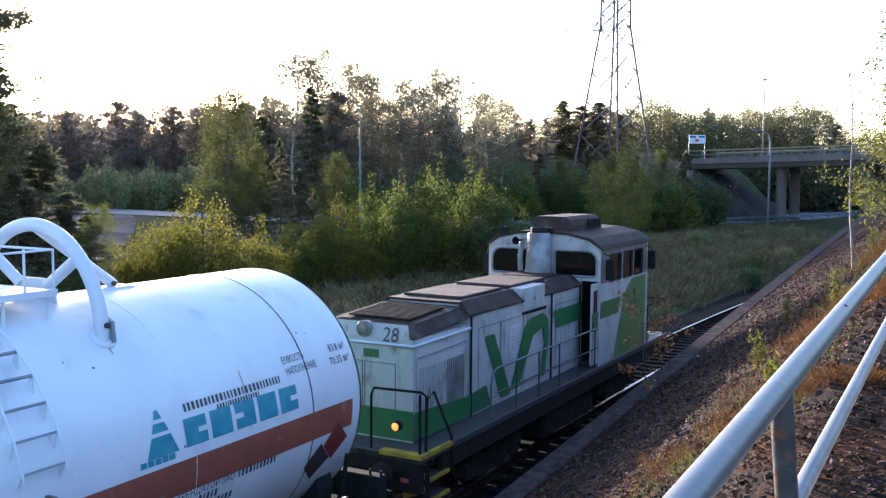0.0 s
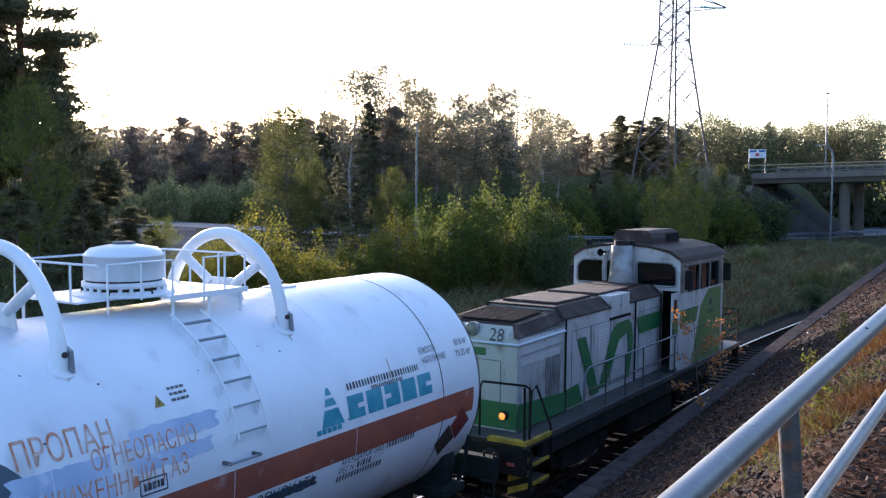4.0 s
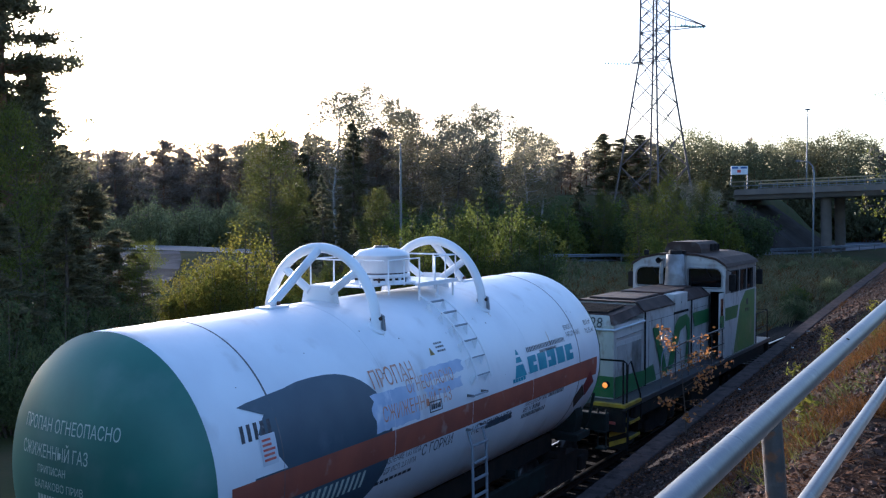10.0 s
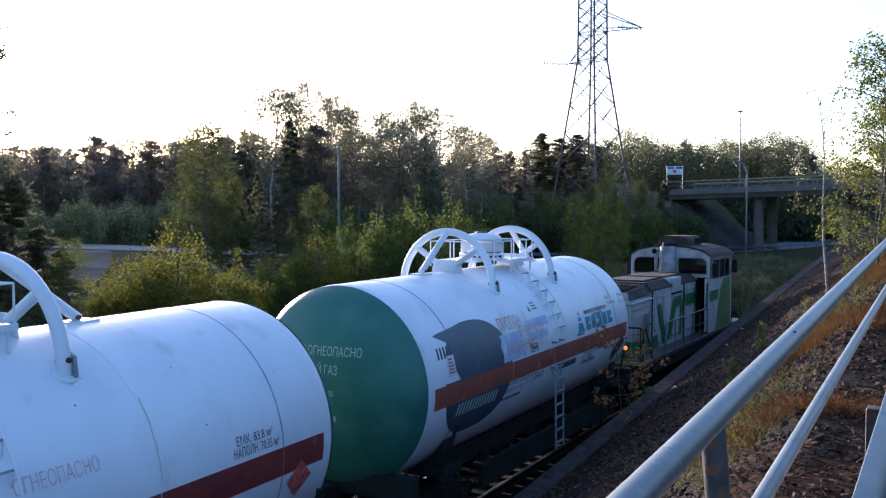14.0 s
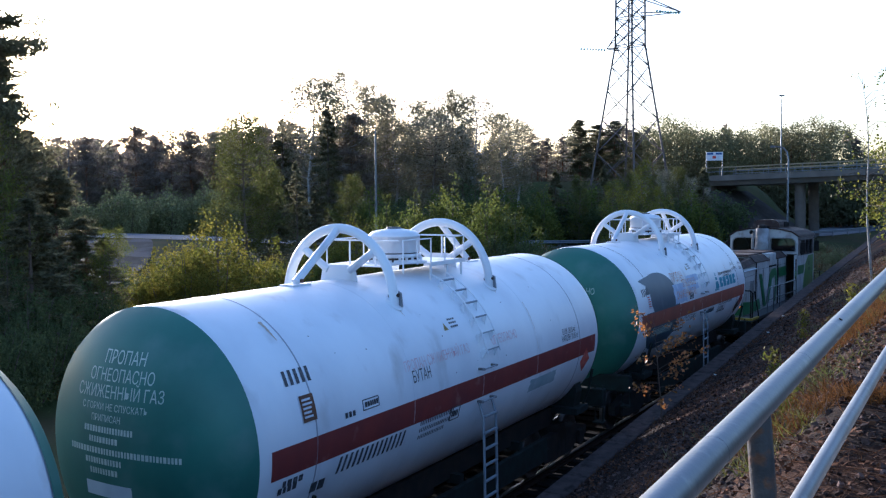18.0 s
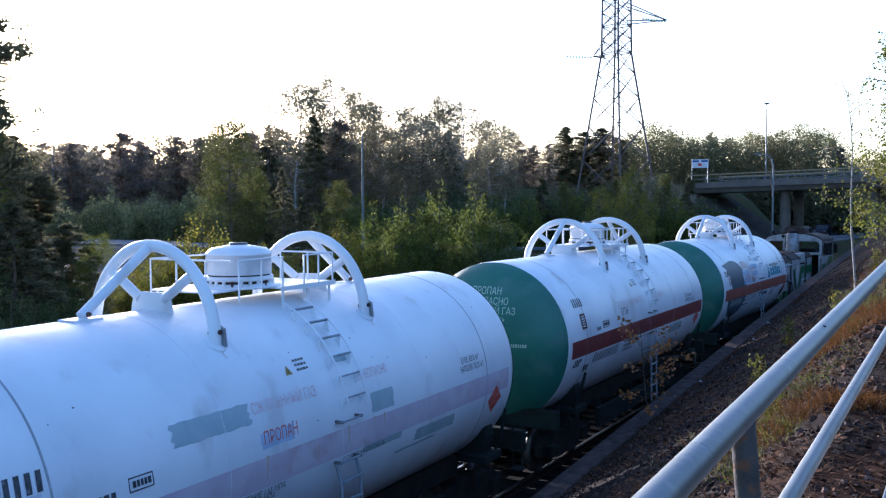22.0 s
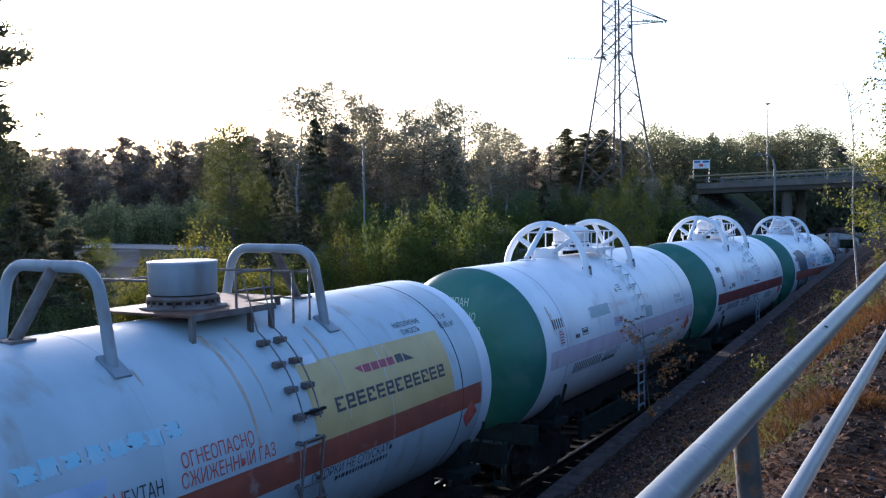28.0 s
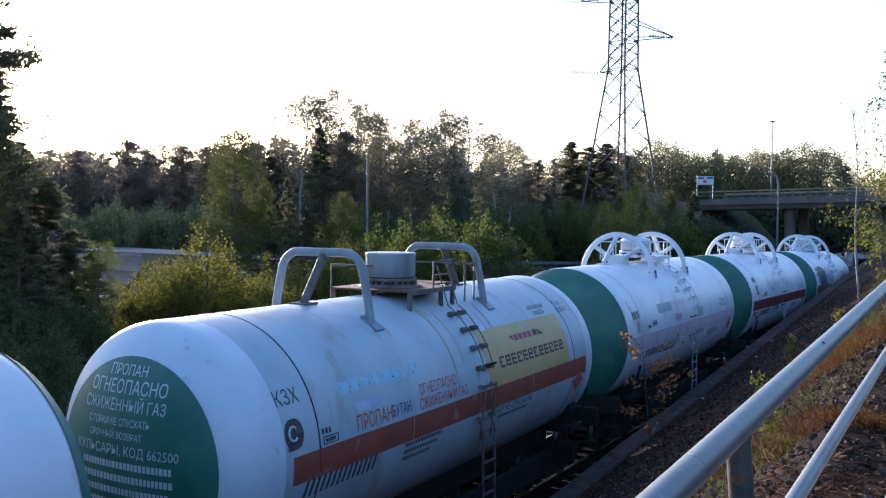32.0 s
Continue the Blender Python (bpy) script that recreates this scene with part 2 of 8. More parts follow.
CONCRETE = mat("weathered_kerb_concrete", (0.086, 0.065, 0.060), (0.052, 0.043, 0.040), 0.95, 0, 4.0, 0.9, 28, dirt=(0.030, 0.026, 0.022), dscale=5.0, dlow=0.54, dhigh=0.70, spec=0.03)
PARAPET = mat("weathered_yellow_parapet_rail", (0.34, 0.26, 0.14), (0.26, 0.21, 0.13), 0.55, 0.2, 3)
PAVING = mat("dark_slope_paving", (0.07, 0.062, 0.058), (0.05, 0.045, 0.042), 0.9, 0, 0.8, 0.4, 6, spec=0.05)
BRIDGECONC = mat("bridge_concrete", (0.175, 0.145, 0.12), (0.13, 0.108, 0.09), 0.85, 0, 0.7, 0.2, 12, dirt=(0.13, 0.125, 0.115), dscale=0.5, dlow=0.5, dhigh=0.8)
RAILSTEEL = mat("worn_rail_head", (0.36, 0.34, 0.32), (0.25, 0.22, 0.20), 0.33, 1.0, 10)
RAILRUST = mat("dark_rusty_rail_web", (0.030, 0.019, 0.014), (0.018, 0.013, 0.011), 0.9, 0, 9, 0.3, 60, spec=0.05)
# Sleepers and ballast near black: the shade under the train in their colour.
SLEEPER = mat("shade_dark_timber_sleeper", (0.015, 0.013, 0.012), (0.010, 0.009, 0.0085), 0.85, 0, 5, 0.4, 40, spec=0.05)
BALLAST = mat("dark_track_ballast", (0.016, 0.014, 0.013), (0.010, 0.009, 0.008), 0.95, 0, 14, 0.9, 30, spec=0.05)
SOIL = mat("gravelly_bank_soil", (0.032, 0.022, 0.018), (0.009, 0.0065, 0.0055), 0.95, 0, 17, 0.9, 35, dirt=(0.085, 0.038, 0.019), dscale=0.9, dlow=0.5, dhigh=0.7, spec=0.05)
MEADOW = mat("rough_meadow_ground", (0.05, 0.055, 0.025), (0.075, 0.062, 0.032), 0.95, 0, 0.6, 0.8, 9, dirt=(0.045, 0.06, 0.02), dscale=0.2, dlow=0.45, dhigh=0.65, spec=0.05)
PATH = mat("path_fine_gravel", (0.10, 0.085, 0.07), (0.07, 0.06, 0.05), 0.95, 0, 6, 0.6, 60, spec=0.05)
ASPHALT = mat("pale_worn_asphalt", (0.115, 0.12, 0.14), (0.095, 0.098, 0.112), 0.7, 0, 0.5, 0.3, 60, spec=0.4)
DIRTROAD = mat("dusty_brown_side_road", (0.062, 0.058, 0.058), (0.045, 0.040, 0.038), 0.9, 0, 0.35, 0.4, 40, dirt=(0.085, 0.086, 0.095), dscale=0.3, dlow=0.52, dhigh=0.6, spec=0.1)
STONE = mat("bank_stones", (0.098, 0.068, 0.058), (0.034, 0.023, 0.019), 0.9, 0, 9, 0.4, 60, island=0.8, spec=0.05)
DRYGRASS = mat("dry_grass_blades", (0.135, 0.062, 0.017), (0.080, 0.040, 0.014), 0.8, 0, 1.5, island=0.4, trans=0.35, spec=0.05)
GREENGRASS = mat("green_grass_blades", (0.125, 0.135, 0.065), (0.18, 0.155, 0.085), 0.7, 0, 0.8, island=0.4, trans=0.35, spec=0.05)
BARK = mat("rough_brown_bark", (0.10, 0.075, 0.055), (0.06, 0.045, 0.035), 0.9, 0, 3, 0.8, 25)
PINEBARK = mat("orange_pine_bark", (0.20, 0.10, 0.05), (0.10, 0.06, 0.04), 0.9, 0, 3, 0.8, 25)
BIRCHBARK = mat("white_birch_bark", (0.36, 0.34, 0.31), (0.22, 0.205, 0.185), 0.7, 0, 2, 0.3, 25, dirt=(0.05, 0.045, 0.04), dscale=6, dlow=0.6, dhigh=0.66, stretch=(1, 1, 3))
LEAFDARK = mat("dark_deciduous_leaves", (0.06, 0.08, 0.032), (0.08, 0.098, 0.036), 0.7, 0, 0.5, island=0.35, trans=0.5, spec=0.2)
LEAFMID = mat("green_birch_leaves", (0.082, 0.108, 0.022), (0.122, 0.126, 0.023), 0.7, 0, 0.5, island=0.35, trans=0.52, spec=0.2)
LEAFOLIVE = mat("olive_birch_leaves", (0.062, 0.075, 0.020), (0.10, 0.098, 0.022), 0.7, 0, 0.5, island=0.35, trans=0.5, spec=0.2)
LEAFBRIGHT = mat("yellow_green_willow_leaves", (0.088, 0.104, 0.015), (0.155, 0.130, 0.019), 0.7, 0, 0.9, island=0.4, trans=0.58, spec=0.2)
LEAFYELLOW = mat("yellowing_birch_leaves", (0.16, 0.145, 0.020), (0.09, 0.115, 0.020), 0.7, 0, 2.5, island=0.4, trans=0.45, spec=0.2)
LEAFSAGE = mat("sage_green_willow_leaves", (0.19, 0.205, 0.095), (0.235, 0.235, 0.11), 0.7, 0, 0.5, island=0.35, trans=0.68, spec=0.2)
STRAW = mat("matted_brown_straw", (0.13, 0.068, 0.038), (0.075, 0.042, 0.026), 0.85, 0, 2.5, island=0.45, trans=0.2, spec=0.05)
LITTER = mat("fallen_leaf_brown", (0.125, 0.058, 0.028), (0.07, 0.038, 0.024), 0.85, 0, 6, island=0.5, spec=0.05)
PINKFLOWER = mat("pink_fireweed_petals", (0.45, 0.12, 0.28), (0.36, 0.09, 0.24), 0.6, 0, 9, trans=0.3)
LEAFORANGE = mat("orange_autumn_leaves", (0.34, 0.13, 0.035), (0.24, 0.13, 0.04), 0.55, 0, 3, island=0.35, trans=0.4)
NEEDLE = mat("pine_needles", (0.115, 0.112, 0.062), (0.138, 0.128, 0.070), 0.7, 0, 0.6, island=0.35, trans=0.58, spec=0.2)
# Far-wood leaves: paler than near ones, with the distant haze in their colour.
WOODNEEDLE = mat("hazed_far_pine_needles", (0.21, 0.18, 0.15), (0.24, 0.20, 0.155), 0.75, 0, 0.05, island=0.3, trans=0.75, spec=0.1)
WOODSAGE = mat("hazed_far_willow_leaves", (0.215, 0.21, 0.145), (0.25, 0.22, 0.155), 0.75, 0, 0.05, island=0.3, trans=0.75, spec=0.1)
# Darker copy for the woods right of the pylon, less haze in it.
WOODGREEN = mat("less_hazed_far_leaves", (0.135, 0.145, 0.075), (0.17, 0.155, 0.085), 0.75, 0, 0.05, island=0.3, trans=0.65, spec=0.1)
WOODLEAF = mat("hazed_far_birch_leaves", (0.18, 0.17, 0.105), (0.21, 0.18, 0.115), 0.75, 0, 0.05, island=0.3, trans=0.62, spec=0.1)
PYLONSTEEL = mat("weathered_pylon_steel", (0.09, 0.08, 0.078), (0.13, 0.10, 0.085), 0.7, 0.1, 1.5)
CERAMIC = mat("glass_insulators", (0.25, 0.42, 0.38), (0.2, 0.35, 0.32), 0.2)
SIGNWHITE = mat("road_sign_white", (0.6, 0.62, 0.66), (0.5, 0.53, 0.58), 0.5)
SIGNBLUE = mat("road_sign_blue", (0.05, 0.12, 0.32), None, 0.5)
SIGNRED = mat("road_sign_red", (0.5, 0.06, 0.05), None, 0.5)
CARDARK = mat("dark_plum_car_paint", (0.022, 0.017, 0.03), (0.016, 0.012, 0.022), 0.25, 0.2, 3)
CARGLASS = mat("dark_car_glass", (0.02, 0.022, 0.025), None, 0.08)
CARRED = mat("red_tail_light", (0.35, 0.02, 0.02), (0.25, 0.015, 0.015), 0.2)


# ---- mesh building ----
class Shape:
    """Gathers vertices and faces for one mesh."""

    def __init__(self):
        self.v, self.f, self.mi = [], [], []
        self.smooth = set()

    def add(self, verts, faces, smooth=False, mi=0):
        o = len(self.v)
        self.v += [tuple(p) for p in verts]
        for f in faces:
            if smooth:
                self.smooth.add(len(self.f))
            self.f.append(tuple(o + i for i in f))
            self.mi.append(mi)
        return self

    def box(self, x0, x1, y0, y1, z0, z1, b=0.0, mi=0):
        """A box, its edges cut back by b."""
        if b <= 0:
            v = [(x, y, z) for z in (z0, z1) for y in (y0, y1) for x in (x0, x1)]
            return self.add(v, [(0, 2, 3, 1), (4, 5, 7, 6), (0, 1, 5, 4), (1, 3, 7, 5), (3, 2, 6, 7), (2, 0, 4, 6)], mi=mi)
        bm = bmesh.new()
        bmesh.ops.create_cube(bm, size=1)
        for q in bm.verts:
            q.co = ((x0 + x1) / 2 + q.co.x * (x1 - x0), (y0 + y1) / 2 + q.co.y * (y1 - y0), (z0 + z1) / 2 + q.co.z * (z1 - z0))
        bmesh.ops.bevel(bm, geom=bm.edges[:], offset=b, segments=2, profile=0.5, affect="EDGES", clamp_overlap=True)
        bm.verts.index_update()
        self.add([q.co[:] for q in bm.verts], [[q.index for q in f.verts] for f in bm.faces], mi=mi)
        bm.free()
        return self

    def tube(self, pts, r, n=10, closed=False, r1=None, mi=0, cap=True):
        """A round bar along points."""
        pts = [Vector(p) for p in pts]
        k = len(pts)
        rings = []
        up = Vector((0, 0, 1))
        prev = None
        for i, p in enumerate(pts):
            if closed:
                d = pts[(i + 1) % k] - pts[i - 1]
            else:
                d = pts[min(i + 1, k - 1)] - pts[max(i - 1, 0)]
            d.normalize()
            if prev is None:
                a = d.cross(up if abs(d.z) < 0.95 else Vector((1, 0, 0))).normalized()
            else:
                a = (prev - d * prev.dot(d)).normalized()
            prev = a
            b = d.cross(a)
            rad = r if r1 is None else r + (r1 - r) * i / max(1, k - 1)
            rings.append([p + (a * math.cos(2 * math.pi * j / n) + b * math.sin(2 * math.pi * j / n)) * rad for j in range(n)])
        v = [q for ring in rings for q in ring]
        f = []
        for i in range(k if closed else k - 1):
            o, o2 = i * n, ((i + 1) % k) * n
            f += [(o + j, o + (j + 1) % n, o2 + (j + 1) % n, o2 + j) for j in range(n)]
        self.add(v, f, True, mi)
        if cap and not closed:
            self.add(rings[0], [tuple(range(n))[::-1]], False, mi)
            self.add(rings[-1], [tuple(range(n))], False, mi)
        return self

    def lathe(self, prof, m, n=48, mi=0, smooth=True):
        """Turns (radius, height) pairs about the z axis of m."""
        v, f = [], []
        for r, h in prof:
            for j in range(n):
                a = 2 * math.pi * j / n
                v.append(m @ Vector((r * math.cos(a), r * math.sin(a), h)))
        for i in range(len(prof) - 1):
            f += [(i * n + j, i * n + (j + 1) % n, (i + 1) * n + (j + 1) % n, (i + 1) * n + j) for j in range(n)]
        return self.add(v, f, smooth, mi)

    def prism(self, poly, axis, a, b, mi=0):
        """Extrudes a polygon along an axis ('x': poly in yz; 'y': poly in xz; 'z': poly in xy)."""
        def put(p, h):
            return {"x": (h, p[0], p[1]), "y": (p[0], h, p[1]), "z": (p[0], p[1], h)}[axis]
        n = len(poly)
        v = [put(p, a) for p in poly] + [put(p, b) for p in poly]
        f = [tuple(range(n))[::-1], tuple(range(n, 2 * n))] + [(i, (i + 1) % n, n + (i + 1) % n, n + i) for i in range(n)]
        return self.add(v, f, mi=mi)

    def mesh(self, name, *mats):
        me = bpy.data.meshes.new(name)
        me.from_pydata(self.v, [], self.f)
        for m in mats:
            me.materials.append(m)
        if self.smooth:
            me.polygons.foreach_set("use_smooth", [i in self.smooth for i in range(len(self.f))])
        if len(mats) > 1:
            me.polygons.foreach_set("material_index", self.mi)
        bm = bmesh.new()
        bm.from_mesh(me)
        bmesh.ops.recalc_face_normals(bm, faces=bm.faces[:])
        bm.to_mesh(me)
        bm.free()
        me.update()
        return me


def part(name, shape, material, parent=None, label="", m=None):
    """One mesh object, under a thing or a part if one is given."""
    me = shape if isinstance(shape, bpy.types.Mesh) else shape.mesh(name, *(material if isinstance(material, (list, tuple)) else (material,)))
    ob = new(name, me)
    if parent is not None:
        ob.parent = parent
    if m is not None:
        ob.matrix_basis = m
    return tagged(ob, label)


def thing(name, label, category, group="", m=None):
    ob = new(name)
    ob.empty_display_size = 0.2
    if m is not None:
        ob.matrix_basis = m
    return tagged(ob, label, category, group)


def track_x(y):
    return TRACK_X - 0.0133 * y + 0.000488 * max(0.0, y - 14) ** 2


def track_z(y):
    """How far the track lies above or below its level beside the camera."""
    b = max(0.0, min(70.0, y) - 10)
    return -0.072 + 0.0054 * y - 0.000363 * b * b - (0.0436 * (y - 70) if y > 70 else 0)


def kerb_z(y):
    return min(3.9, max(-0.25, 0.4 + 0.056 * (y - 13.3)))


def kerb_x(y):
    return -6.40 + 0.0003 * max(0.0, y - 30) ** 2


def path_z(y):
    return 3.75 + 0.031 * max(-30.0, min(90.0, y))


def step(a, b, x):
    t = min(1.0, max(0.0, (x - a) / (b - a)))
    return t * t * (3 - 2 * t)


ROAD = ((-190, 12), (-120, 34), (-92, 44), (-66, 53), (-52, 66), (-41, 86), (-33, 104), (-25, 118), (-20, 135), (-18, 170), (-17, 240))
BRANCH = ((-66, 53), (-58, 47), (-50, 40), (-43, 31), (-36, 12))


def road_near(x, y):
    """Distance to the road's middle line, and its height there."""
    best = (1e9, 0)
    p = Vector((x, y))
    for a, b in (*zip(ROAD, ROAD[1:]), *zip(BRANCH, BRANCH[1:])):
        a, b = Vector(a), Vector(b)
        t = max(0.0, min(1.0, (p - a).dot(b - a) / (b - a).length_squared))
        d = (p - a.lerp(b, t)).length
        if d < best[0]:
            best = (d, road_z(a.lerp(b, t).x))
    return best


def road_z(x):
    return 2.15 * step(-36, -68, x)


def ground_z(x, y):
    kx = kerb_x(y)
    if x > kx + 0.1:
        zk, zp = kerb_z(y) - 0.04, path_z(y)
        t = min(1.0, max(0.0, (x - kx - 0.42) / (-0.85 - kx - 0.42)))
        z = zk + (zp - zk) * (0.15 * t * t + 0.85 * t)
        z += 0.06 * noise.noise((x * 1.3, y * 1.3, 1)) * min(1, t * 4) * (1 - t)
        if x > 1.6:
            z += 0.25 * (x - 1.6) * step(1.6, 6, x) * (1 - step(20, 40, x))
        return z
    if x > kx - 0.15:
        return -0.75
    tx = track_x(y)
    z = -0.52 - 0.25 * step(1.7, 2.6, abs(x - tx)) + max(-0.8, track_z(y)) * (1 - step(2.2, 5.0, abs(x - tx)))
    if x < tx - 2.6:
        z += 0.6 * step(-11.5, -18, x) + 0.25 * noise.noise((x * 0.11, y * 0.11, 3)) * step(-13, -22, x)
        z += 1.2 * step(-28, -50, x) * (1 - step(80, 115, y))
        # the road embankment that carries the bridge
    bank = step(-22.0, -32, x) * step(104, 115, y) * (1 - step(136, 160, y))
    if x < -18:
        z += 7.2 * bank
    if x < kx - 0.1 and y > 30:
        d, rz = road_near(x, y)
        w = 1 - step(4.5, 9.0, d)
        z = z * (1 - w) + (rz - 0.06) * w
    elif x < -30:
        d, rz = road_near(x, y)
        w = 1 - step(4.5, 9.0, d)
        z = z * (1 - w) + (rz - 0.06) * w
    return z


def build_ground():
    xs = [-900, -500, -300, -200, -160, -130] + [-110 + 3 * i for i in range(24)] + [-38 + 1.5 * i for i in range(17)]
    xs += [-12.5 + 0.45 * i for i in range(13)] + [-6.58, -6.38, -6.0] + [-5.8 + 0.33 * i for i in range(16)] + [-0.6, 0, 0.8, 1.6, 3, 5, 8, 12, 20, 35, 60, 120, 300, 900]
    ys = [-300, -120, -60, -30, -15, -8, -4] + [-2 + 0.5 * i for i in range(70)] + [33 + 1.5 * i for i in range(72)] + [144, 152, 160, 190, 240, 320, 500, 900]
    sh = Shape()
    nx = len(xs)
    v = []
    for y in ys:
        for x in xs:
            xx = x + (kerb_x(y) + 6.40 if -7 < x < -5.5 else 0)
            v.append((xx, y, ground_z(xx, y)))
    f, mi = [], []
    for j in range(len(ys) - 1):
        for i in range(nx - 1):
            cx, cy = (xs[i] + xs[i + 1]) / 2, (ys[j] + ys[j + 1]) / 2
            f.append((j * nx + i, j * nx + i + 1, (j + 1) * nx + i + 1, (j + 1) * nx + i))
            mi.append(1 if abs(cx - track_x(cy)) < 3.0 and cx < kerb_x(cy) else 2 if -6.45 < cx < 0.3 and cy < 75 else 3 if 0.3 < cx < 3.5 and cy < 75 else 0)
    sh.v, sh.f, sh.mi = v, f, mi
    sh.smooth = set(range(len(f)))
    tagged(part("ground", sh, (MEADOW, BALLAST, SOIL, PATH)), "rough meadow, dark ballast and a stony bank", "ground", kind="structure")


build_ground()


def smooth_line(line):
    pts = []
    for a, b in zip(line, line[1:]):
        n = max(2, int((Vector(b) - Vector(a)).length / 4))
        pts += [Vector(a).lerp(Vector(b), i / n) for i in range(n)]
    return [sum((pts[max(0, min(len(pts) - 1, i + k))] for k in range(-3, 4)), Vector((0, 0))) / 7 for i in range(len(pts))]


ROADLINE = smooth_line(ROAD)


def strip(pts, width, dz):
    sh, v = Shape(), []
    for i, p in enumerate(pts):
        d = (pts[min(i + 1, len(pts) - 1)] - pts[max(i - 1, 0)]).normalized()
        s = Vector((d.y, -d.x))
        for w in (-width, width):
            q = p + s * w
            v.append((q.x, q.y, road_z(p.x) + dz))
    return sh.add(v, [(2 * i, 2 * i + 1, 2 * i + 3, 2 * i + 2) for i in range(len(pts) - 1)])


def build_road():
    pts = ROADLINE
    tagged(part("road", strip(pts, 4.2, 0), ASPHALT), "pale worn asphalt road behind the bushes", "road", kind="structure")
    tagged(part("side_road", strip(smooth_line(BRANCH), 4.5, -0.015), DIRTROAD), "dusty worn brown side road", "road", kind="structure")
    # steel guard rail along the near edge
    g = thing("guard_rail", "grey galvanised steel guard rail along the road", "guard rail")
    side = []
    for i in range(0, len(pts)):
        d = (pts[min(i + 1, len(pts) - 1)] - pts[max(i - 1, 0)]).normalized()
        q = pts[i] + Vector((d.y, -d.x)) * 4.9
        if q.x > -52:
            side.append((q.x, q.y, road_z(pts[i].x)))
    for a, b in zip(side, side[1:]):
        beam = Shape()
        va, vb = Vector(a), Vector(b)
        n = Vector((vb.y - va.y, va.x - vb.x, 0)).normalized() * 0.05
        prof = [(0, 0.45), (1, 0.52), (0, 0.6), (1, 0.68), (0, 0.76)]
        vs = [va + n * k + Vector((0, 0, h)) for k, h in prof] + [vb + n * k + Vector((0, 0, h)) for k, h in prof]
        beam.add(vs, [(k, k + 1, 6 + k, 5 + k) for k in range(4)])
        part("beam", beam, GALV, g)
    post = Shape().box(-0.05, 0.05, -0.05, 0.05, -0.4, 0.74).mesh("post", GALV)
    for a in side[::1]:
        part("post", post, GALV, g, m=Matrix.Translation(a))


build_road()


def build_track():
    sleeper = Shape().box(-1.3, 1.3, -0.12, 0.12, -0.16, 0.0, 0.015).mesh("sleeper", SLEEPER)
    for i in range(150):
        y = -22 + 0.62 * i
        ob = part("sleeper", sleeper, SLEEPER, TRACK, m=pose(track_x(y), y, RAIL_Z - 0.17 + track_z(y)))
    for sx, nm in ((-0.787, "rail"), (0.787, "rail")):
        sh = Shape()
        prof = [(-0.07, -0.17), (0.07, -0.17), (0.07, -0.155), (0.012, -0.13), (0.012, -0.045), (0.036, -0.035), (0.036, -0.006), (0.028, 0.0), (-0.028, 0.0), (-0.036, -0.006), (-0.036, -0.035), (-0.012, -0.045), (-0.012, -0.13), (-0.07, -0.155)]
        ys = [-60 + 4 * i for i in range(66)]
        v = [(track_x(y) + sx + px, y, RAIL_Z + track_z(y) + pz) for y in ys for px, pz in prof]
        n = len(prof)
        f = [(j * n + i, j * n + (i + 1) % n, (j + 1) * n + (i + 1) % n, (j + 1) * n + i) for j in range(len(ys) - 1) for i in range(n)]
        mi = [1 if 5 <= i <= 9 else 0 for j in range(len(ys) - 1) for i in range(n)]
        sh.v, sh.f, sh.mi = v, f, mi
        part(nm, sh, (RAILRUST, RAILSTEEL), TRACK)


TRACK = thing("railway_track", "single railway track with rusty rails on dark sleepers", "railway track")
tagged(TRACK, kind="structure")
build_track()


def build_kerb():
    """The concrete retaining wall whose top shows as a pale strip at the foot of the bank, cast in lengths."""
    k = thing("retaining_wall", "low weathered concrete retaining wall at the bank's foot", "wall")
    tagged(k, kind="structure")
    y = -16.0
    i = 0
    while y < 84:
        y1 = y + 3.0
        sh = Shape()
        v = []
        for yy in (y + 0.008, (y + y1) / 2, y1 - 0.008):
            x, z = kerb_x(yy), kerb_z(yy)
            v += [(x, yy, -0.9), (x, yy, z - 0.02), (x + 0.025, yy, z), (x + 0.40, yy, z), (x + 0.42, yy, z - 0.02), (x + 0.42, yy, -0.9)]
        f = [(j * 6 + a, j * 6 + a + 1, j * 6 + a + 7, j * 6 + a + 6) for j in range(2) for a in range(5)] + [(0, 1, 2, 3, 4, 5), (12, 13, 14, 15, 16, 17)]
        sh.add(v, f)
        part("wall_block", sh, CONCRETE, k)
        y = y1
        i += 1


build_kerb()


